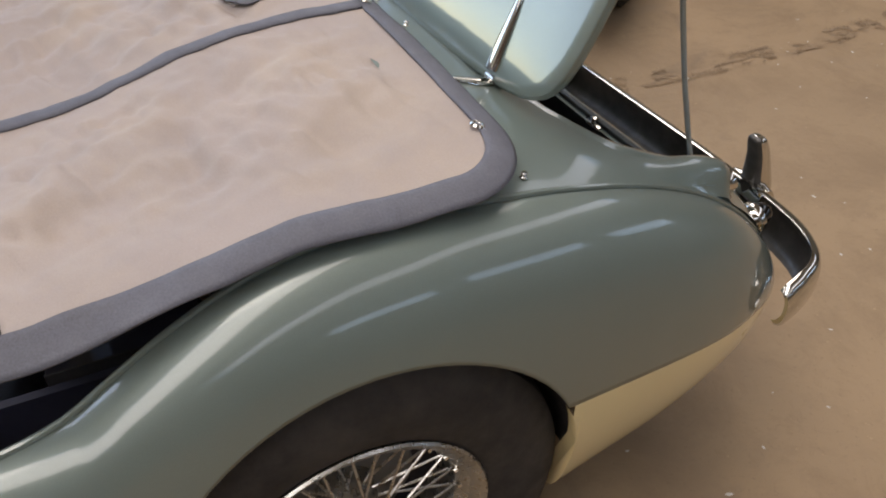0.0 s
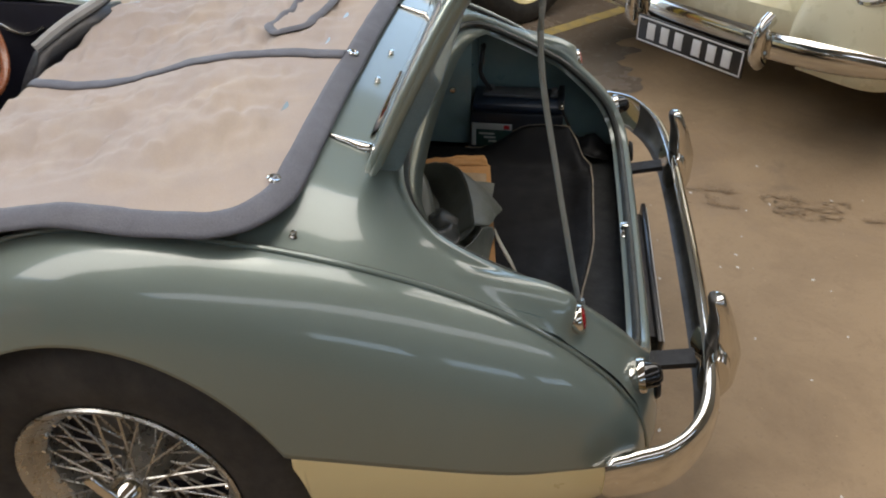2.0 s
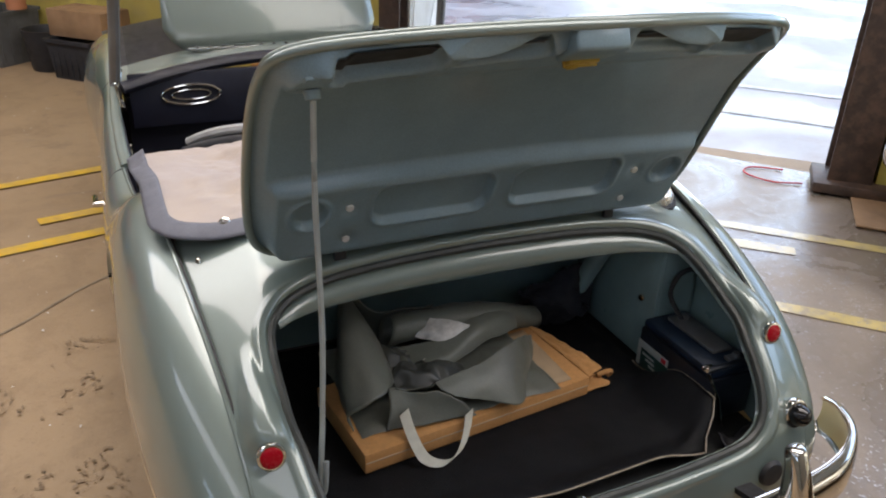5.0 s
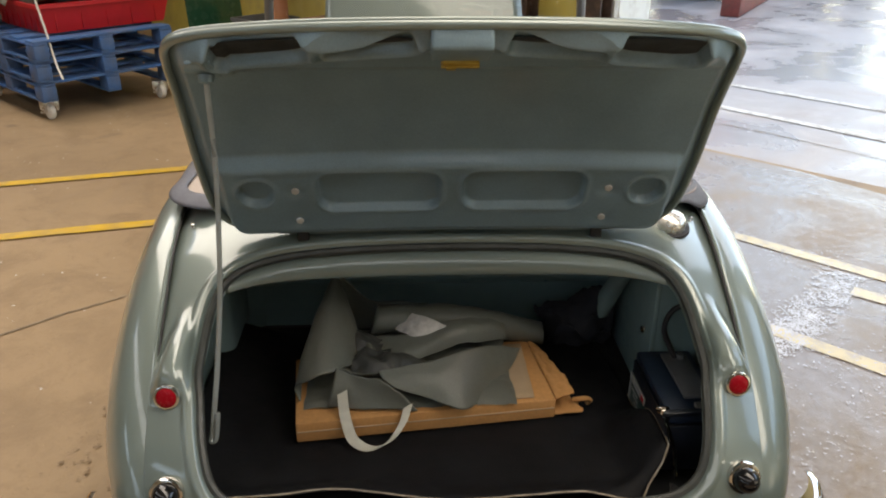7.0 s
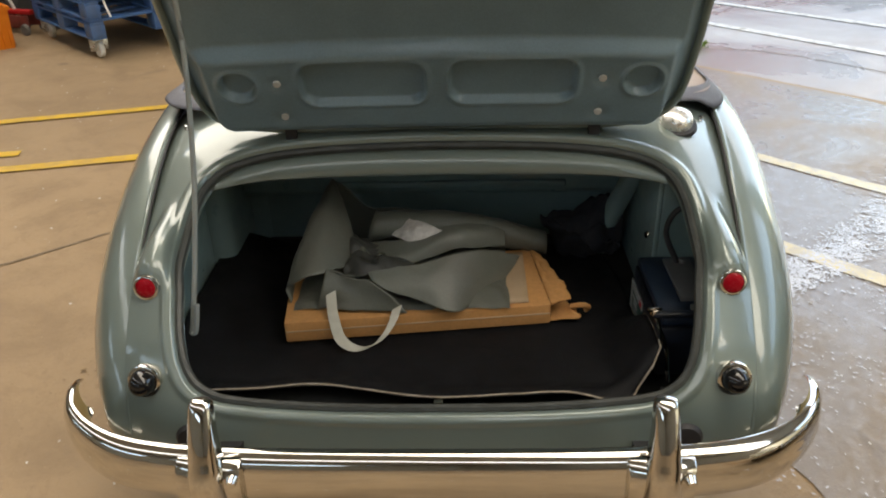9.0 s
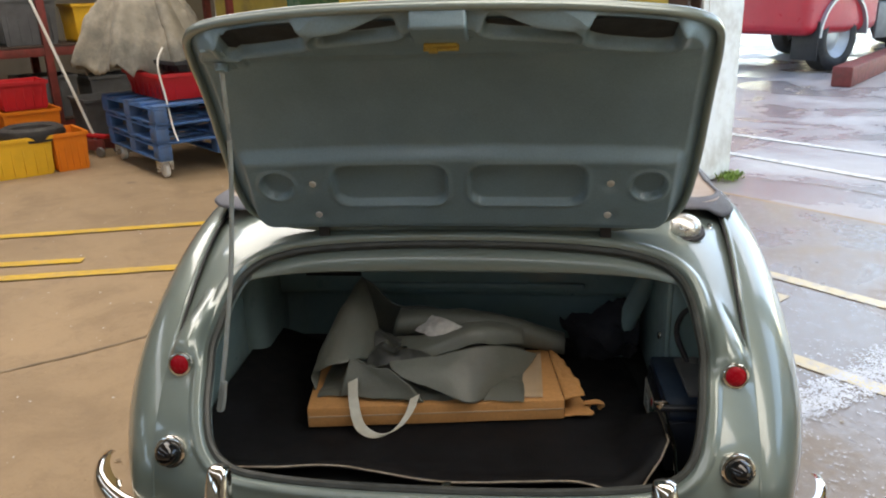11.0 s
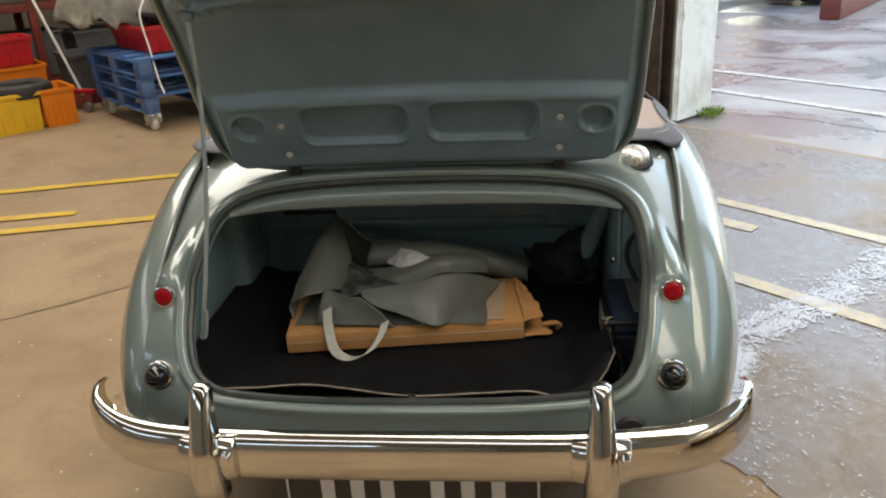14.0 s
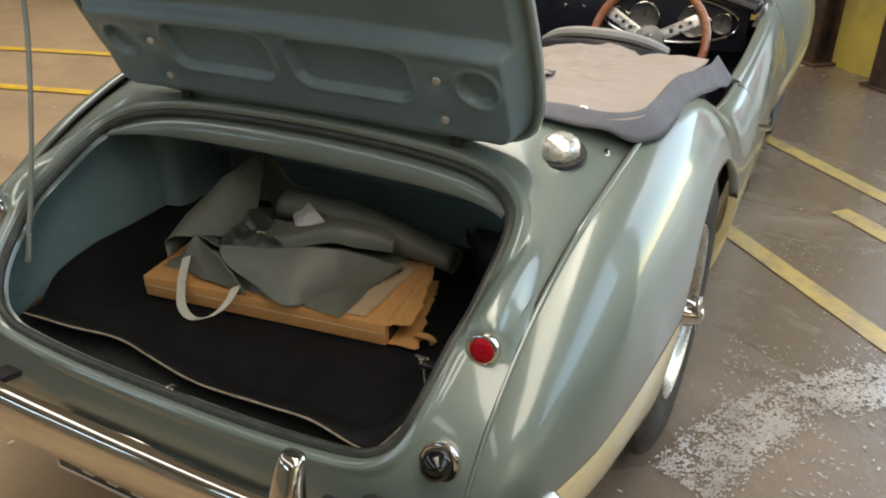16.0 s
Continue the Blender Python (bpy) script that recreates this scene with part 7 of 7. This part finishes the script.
def crate(m, w, d, h, material, label, name="plastic_crate", slots=True, wall=0.012):
    """An open tapered crate with a rim, ribs and slots."""
    c = thing(name, label, "crate", m)
    bm = bmesh.new()
    k = 0.90
    outer = [(-w / 2 * k, -d / 2 * k, 0), (w / 2 * k, -d / 2 * k, 0), (w / 2 * k, d / 2 * k, 0), (-w / 2 * k, d / 2 * k, 0), (-w / 2, -d / 2, h), (w / 2, -d / 2, h), (w / 2, d / 2, h), (-w / 2, d / 2, h)]
    inner = [(x * (1 - 2 * wall / w), y * (1 - 2 * wall / d), max(z, wall)) for x, y, z in outer]
    vo, vi = [bm.verts.new(p) for p in outer], [bm.verts.new(p) for p in inner]
    bm.faces.new([vo[i] for i in (3, 2, 1, 0)])
    bm.faces.new([vi[i] for i in (0, 1, 2, 3)])
    for i in range(4):
        j = (i + 1) % 4
        bm.faces.new((vo[i], vo[j], vo[j + 4], vo[i + 4]))
        bm.faces.new((vi[j], vi[i], vi[i + 4], vi[j + 4]))
        bm.faces.new((vo[i + 4], vo[j + 4], vi[j + 4], vi[i + 4]))
    part("tub", bm, material, c, "", False)
    rim = [Vector((sx * (w / 2 + 0.006), sy * (d / 2 + 0.006), h - 0.012)) for sx, sy in ((-1, -1), (1, -1), (1, 1), (-1, 1))]
    part("rim", sweep(rim, [(-0.012, -0.014), (0.010, -0.014), (0.010, 0.014), (-0.012, 0.014)], True), material, c)
    for s in (-1, 1):
        for i in range(7):
            x = -w / 2 * 0.8 + w * 0.8 * i / 6
            part("rib", box(0.008, 0.010, h * 0.80, (x, s * (d / 2 * 0.955), h * 0.06), 0.002), material, c)
        for i in range(5):
            y = -d / 2 * 0.75 + d * 0.75 * i / 4
            part("rib", box(0.010, 0.008, h * 0.80, (s * (w / 2 * 0.955), y, h * 0.06), 0.002), material, c)
    return c


crate(bay(-5.46, -0.075), 0.42, 0.44, 0.31, YELLOWP, "yellow slotted plastic crate on the floor")
crate(bay(-5.46, 0.285), 0.42, 0.26, 0.31, ORANGE, "orange plastic crate on the floor beside a yellow one")
tagged(part("spare_tyre", lathe([(0.14, -0.04), (0.16, 0.04), (0.20, 0.06), (0.24, 0.04), (0.255, 0.0), (0.24, -0.05), (0.2, -0.06)], 40), TYRE, None, "", True, bay(-5.48, 0.06, 0.312)), "black rubber tyre lying across two crates", "tyre")
crate(bay(-4.88, 1.30, 0.572), 0.80, 1.00, 0.20, RED, "large red plastic tray on top of the pallets")


def tarp(u, q):
    """A heap of stiff folded canvas, its hem hanging in points."""
    t, r = 2 * math.pi * u, q
    fold = 0.5 + 0.5 * math.sin(7 * t + 3 * fbm((math.cos(t), math.sin(t), 2), 1.4, 2))
    reach = 1 + 0.16 * (fold - 0.5) + 0.20 * fbm((math.cos(t), math.sin(t), 5), 1.8, 3)
    a, b = 0.50 * r * reach * math.cos(t), 0.56 * r * reach * math.sin(t)
    z = 0.62 * (1 - r ** 2.6) - 0.10 * r ** 6 * (1 - fold) + 0.12 * (0.4 - abs(fbm((a * 1.5, b * 1.5, 1), 3.0, 3))) + 0.05 * (0.4 - abs(fbm((a, b, 6), 9.0, 2)))
    return Vector((a, b, z))


tp = link_mesh("tarpaulin", *grid(tarp, 120, 44), TARP, None, "", True, bay(-5.28, 1.02, 0.80))
solid(tp, 0.006)
tagged(tp, "crumpled dirty canvas tarpaulin heaped over red trays", "tarpaulin")
crate(bay(-4.86, 1.34, 0.776, 4), 0.72, 0.86, 0.085, BINM, "shallow black tray on top of the red one")


def trolley_jack(m):
    j = thing("trolley_jack", "dark red trolley jack on small wheels beside the pallets", "jack", m)
    for y in (-0.07, 0.07):
        part("side_plate", box(0.42, 0.012, 0.10, (0, y, 0.05), 0.004), RUST, j)
        for x in (-0.17, 0.18):
            part("wheel", lathe([(0, 0.016), (0.040, 0.016), (0.045, 0.008), (0.045, -0.008), (0.04, -0.016), (0, -0.016)], 20, pose(x, y * 1.35, 0.045, 90, 0, 0)), GREY, j)
    part("lifting_arm", box(0.30, 0.06, 0.035, (0.04, 0, 0.15), 0.008, 2), RED, j, "red lifting arm")
    part("cylinder", lathe([(0.03, 0), (0.03, 0.2), (0, 0.2)], 16, pose(-0.18, 0, 0.09, 0, 90, 0)), RUST, j)
    return j


trolley_jack(bay(-5.85, 0.62, 0.0, 25))
cord = part("cord", tube(smooth_path([(-0.02, -0.60, 0.98), (0.0, -0.66, 0.86), (0.02, -0.64, 0.62), (0.06, -0.63, 0.40), (0.10, -0.62, 0.30)], 6), 0.008, 6), WHITE, None, "", True, bay(-4.36, 1.42))
tagged(cord, "white cord hanging over the pallet stack", "cord")


def shelving():
    s = thing("storage_rack", "red-oxide steel storage rack filled with boxes and crates", "shelving", bay(-7.1, 1.2))
    for b in (-3.2, -0.60, 1.3):
        for a in (-0.3, 0.3):
            part("upright", box(0.07, 0.07, 2.6, (a, b, 0), 0.004), RUST, s, "red-oxide upright")
    for z in (0.12, 0.82, 1.55, 2.3):
        for a in (-0.3, 0.3):
            part("beam", box(0.05, 4.5, 0.08, (a, -0.95, z), 0.004), RUST, s, "red-oxide beam")
        part("shelf_board", box(0.66, 4.5, 0.02, (0, -0.95, z + 0.082), 0.003), BROWN, s)
    return s


shelving()
stock = ((-3.0, 0.222, 0.5, 0.42, 0.40, GREYP, "grey plastic crate on the rack"), (-2.42, 0.222, 0.5, 0.50, 0.36, ORANGE, "orange plastic crate on the rack"), (-1.9, 0.222, 0.45, 0.40, 0.5, RED, "red plastic crate on the rack"),
         (-1.35, 0.222, 0.5, 0.5, 0.34, ORANGE, "orange plastic crate on the rack"), (-0.62, 0.222, 0.5, 0.5, 0.40, GREYP, "grey plastic crate on the rack"), (0.0, 0.222, 0.5, 0.5, 0.36, GREYP, "grey plastic crate on the rack"), (0.7, 0.222, 0.5, 0.5, 0.4, BLUE, "blue plastic crate on the rack"),
         (-2.9, 0.922, 0.5, 0.6, 0.36, GREYP, "grey plastic crate on the rack"), (-2.2, 0.922, 0.5, 0.5, 0.42, BROWN, "dark brown crate on the rack"), (-1.5, 0.922, 0.5, 0.6, 0.40, GREYP, "grey plastic crate on the rack"), (-0.7, 0.922, 0.5, 0.5, 0.42, GREYP, "grey plastic crate on the rack"), (-0.1, 0.922, 0.5, 0.4, 0.36, YELLOWP, "yellow plastic crate on the rack"), (0.6, 0.922, 0.5, 0.5, 0.44, GREYP, "grey plastic crate on the rack"),
         (-2.5, 1.652, 0.5, 0.6, 0.4, BROWN, "dark brown crate on the rack"), (-1.4, 1.652, 0.5, 0.6, 0.4, GREYP, "grey plastic crate on the rack"), (0.2, 1.652, 0.5, 0.6, 0.4, BROWN, "dark brown crate on the rack"))
for b, z, d, w, h, m, lab in stock:
    crate(bay(-7.1, 1.2 + b, z + 0.002), d, w, h, m, lab, "stock_crate")
crate(bay(-6.25, 0.20, 0.0), 0.42, 0.46, 0.42, ORANGE, "orange plastic crate standing before the rack", "plastic_crate")
crate(bay(-6.25, 0.92, 0.0), 0.5, 0.56, 0.46, GREYP, "grey plastic crate standing before the rack", "plastic_crate")
crate(bay(-6.27, 0.18, 0.424), 0.38, 0.38, 0.24, RED, "red plastic bin stacked on an orange crate", "plastic_crate")
pole = part("pole", tube([Vector((0, 0, 0)), Vector((-0.42, -0.34, 1.6))], 0.013, 10), WHITE, None, "", True, bay(-5.80, 0.66, 0.016))
tagged(pole, "pale pole leaning against the storage rack", "pole")

# cabinet and things by the yellow wall
cab = thing("white_cabinet", "white enamel cabinet with a brown panel, standing against the side", "cabinet", bay(-6.1, -0.85))
part("cabinet_body", box(0.6, 0.62, 1.25, (0, 0, 0.03), 0.02, 3), WHITE, cab)
part("cabinet_plinth", box(0.55, 0.56, 0.03), BROWN, cab)
part("cabinet_door", box(0.012, 0.50, 0.80, (0.305, 0, 0.32), 0.006), WOOD, cab, "brown panel")


def bucket(m):
    b = thing("bucket", "dark plastic bucket on the floor near the yellow wall", "bucket", m)
    part("pail", lathe([(0.0, 0.004), (0.15, 0.0), (0.155, 0.01), (0.19, 0.30), (0.195, 0.315), (0.182, 0.315), (0.175, 0.30), (0.145, 0.015), (0, 0.015)], 36), BINM, b)
    part("bail", tube(smooth_path([(-0.195, 0, 0.29), (-0.16, 0.12, 0.20), (0, 0.20, 0.16), (0.16, 0.12, 0.20), (0.195, 0, 0.29)], 6), 0.004, 6), STEEL, b, "wire handle")
    return b


bucket(bay(-4.42, 2.98))
crate(bay(-3.98, 2.98), 0.42, 0.5, 0.30, BINM, "dark plastic tray by the yellow wall")
crate(bay(-4.95, 3.0), 0.4, 0.45, 0.42, GREYP, "grey plastic crate by the yellow wall")
bx = part("carton", box(0.52, 0.30, 0.20, (0, 0, 0), 0.006), OLDCARD, None, "", True, bay(-3.98, 2.98, 0.302))
tagged(bx, "brown cardboard box resting on a dark tray", "box")
bx = part("terracotta_pipe", lathe([(0.0, 0.0), (0.075, 0.0), (0.075, 0.75), (0.085, 0.75), (0.085, 0.85), (0.06, 0.85), (0.06, 0.02)], 24), mat("terracotta", (0.42, 0.17, 0.09), 0.7), None, "", True, bay(-4.78, 3.05, 0.423))
tagged(bx, "terracotta pipe standing upright in a crate", "pipe")
bx = part("green_board", box(0.02, 0.6, 1.3, (0, 0, 0), 0.004), GREENCAR, None, "", True, bay(-5.6, 2.9, 0.0) @ pose(0, 0, 0, 0, -4, 0))
tagged(bx, "dark green board leaning by the wall", "board")
bx = part("cardboard_flat", box(0.55, 0.03, 0.95, (0, 0, 0), 0.004), CARD, None, "", True, bay(-2.42, 3.20, 0.0) @ pose(0, 0, 0, -3, 0, 0))
tagged(bx, "brown cardboard sheet propped against the yellow wall", "cardboard")


def weeds():
    bm = bmesh.new()
    for k in range(220):
        p = Vector((random.gauss(0, 0.035), random.gauss(0, 0.05), 0))
        a, h = random.uniform(0, 6.28), random.uniform(0.02, 0.07)
        d = Vector((math.cos(a), math.sin(a), 0))
        s = Vector((-d.y, d.x, 0)) * random.uniform(0.003, 0.007)
        q = [p - s * 0.3, p + d * h * 0.35 + Vector((0, 0, h * 0.6)) - s, p + d * h * 0.8 + Vector((0, 0, h)), p + d * h * 0.35 + Vector((0, 0, h * 0.6)) + s]
        bm.faces.new([bm.verts.new(v) for v in q])
    return bm


tagged(part("weeds", weeds(), PLANT, None, "", False, bay(-1.40, 3.70, -0.015)), "small green weeds growing at the wall foot", "weeds", "", "stuff")
hose = part("red_cable", tube(smooth_path([(-0.06, -0.02, 0.010), (-0.22, -0.06, 0.010), (-0.36, 0.02, 0.010), (-0.34, 0.14, 0.010), (-0.16, 0.18, 0.010)], 8), 0.005, 8), RED, None, "", True, bay(1.2, 2.85, 0.002))
tagged(hose, "red cable lying on the floor by the column", "cable")

# ---- yard: tipper lorry and ramp ----
def lorry(m):
    t = thing("tipper_lorry", "red tipper lorry with ribbed silver body parked in the yard", "lorry", m)
    part("chassis", box(8.0, 0.9, 0.25, (0, 0, 0.75), 0.02), GREY, t)
    bd = part("tipper_body", box(5.6, 2.45, 1.9, (0.4, 0, 1.12), 0.05), SILVER, t, "ribbed silver tipper body")
    for k in range(15):
        part("rib", box(0.09, 2.51, 1.85, (-2.3 + 0.38 * k, 0, 1.14), 0.02), SILVER, bd)
    cb = part("cab", box(1.9, 2.45, 2.3, (-3.55, 0, 0.55), 0.15, 4), TRUCK, t, "red lorry cab")
    part("cab_window", box(0.8, 2.47, 0.8, (-3.6, 0, 1.75), 0.06, 3), BLACKGLASS, cb)
    for s in (-1, 1):
        part("light_cluster", box(0.30, 0.05, 0.20, (-3.9, s * 1.24, 1.05), 0.02), WHITE, cb)
        part("side_guard", box(0.9, 0.06, 0.55, (-2.15, s * 1.16, 0.42), 0.03), GREY, t)
        for x in (-3.6, -1.35, -0.15, 2.0):
            m2 = pose(x, s * 1.05, 0.5, 90 * -s, 0, 0)
            w = part("tyre", lathe([(0.30, 0.14), (0.36, 0.17), (0.44, 0.16), (0.49, 0.12), (0.50, 0.0), (0.49, -0.12), (0.4, -0.16)], 40), TYRE, t, "large lorry tyre", True, m2)
            part("rim", lathe([(0.31, 0.13), (0.28, 0.10), (0.2, 0.02), (0.14, 0.06), (0, 0.07)], 32), SILVER, w)
            part("mudguard", sweep([Vector((x + 0.60 * math.cos(math.pi * k / 16), s * 1.08, 0.52 + 0.60 * math.sin(math.pi * k / 16))) for k in range(17)], [(-0.02, -0.20), (0.02, -0.20), (0.02, 0.20), (-0.02, 0.20)], False, (0, 1, 0)), SILVER, t, "pale grey mudguard")
        part("mudflap", box(0.02, 0.42, 0.55, (-4.22, s * 1.05, 0.20), 0.006), RUBBER, t, "black mudflap")
    return t


lorry(Matrix.Translation((6.86, 13.62, -0.02)) @ pose(0, 0, 0, 0, 0, 39))
ramp = part("red_ramp", box(3.6, 0.25, 0.26, (0, 0, 0), 0.02), RUST, None, "", True, pose(5.22, 10.10, -0.02, 0, 0, 56.6))
tagged(ramp, "red steel kerb beam lying in the wet yard", "kerb")
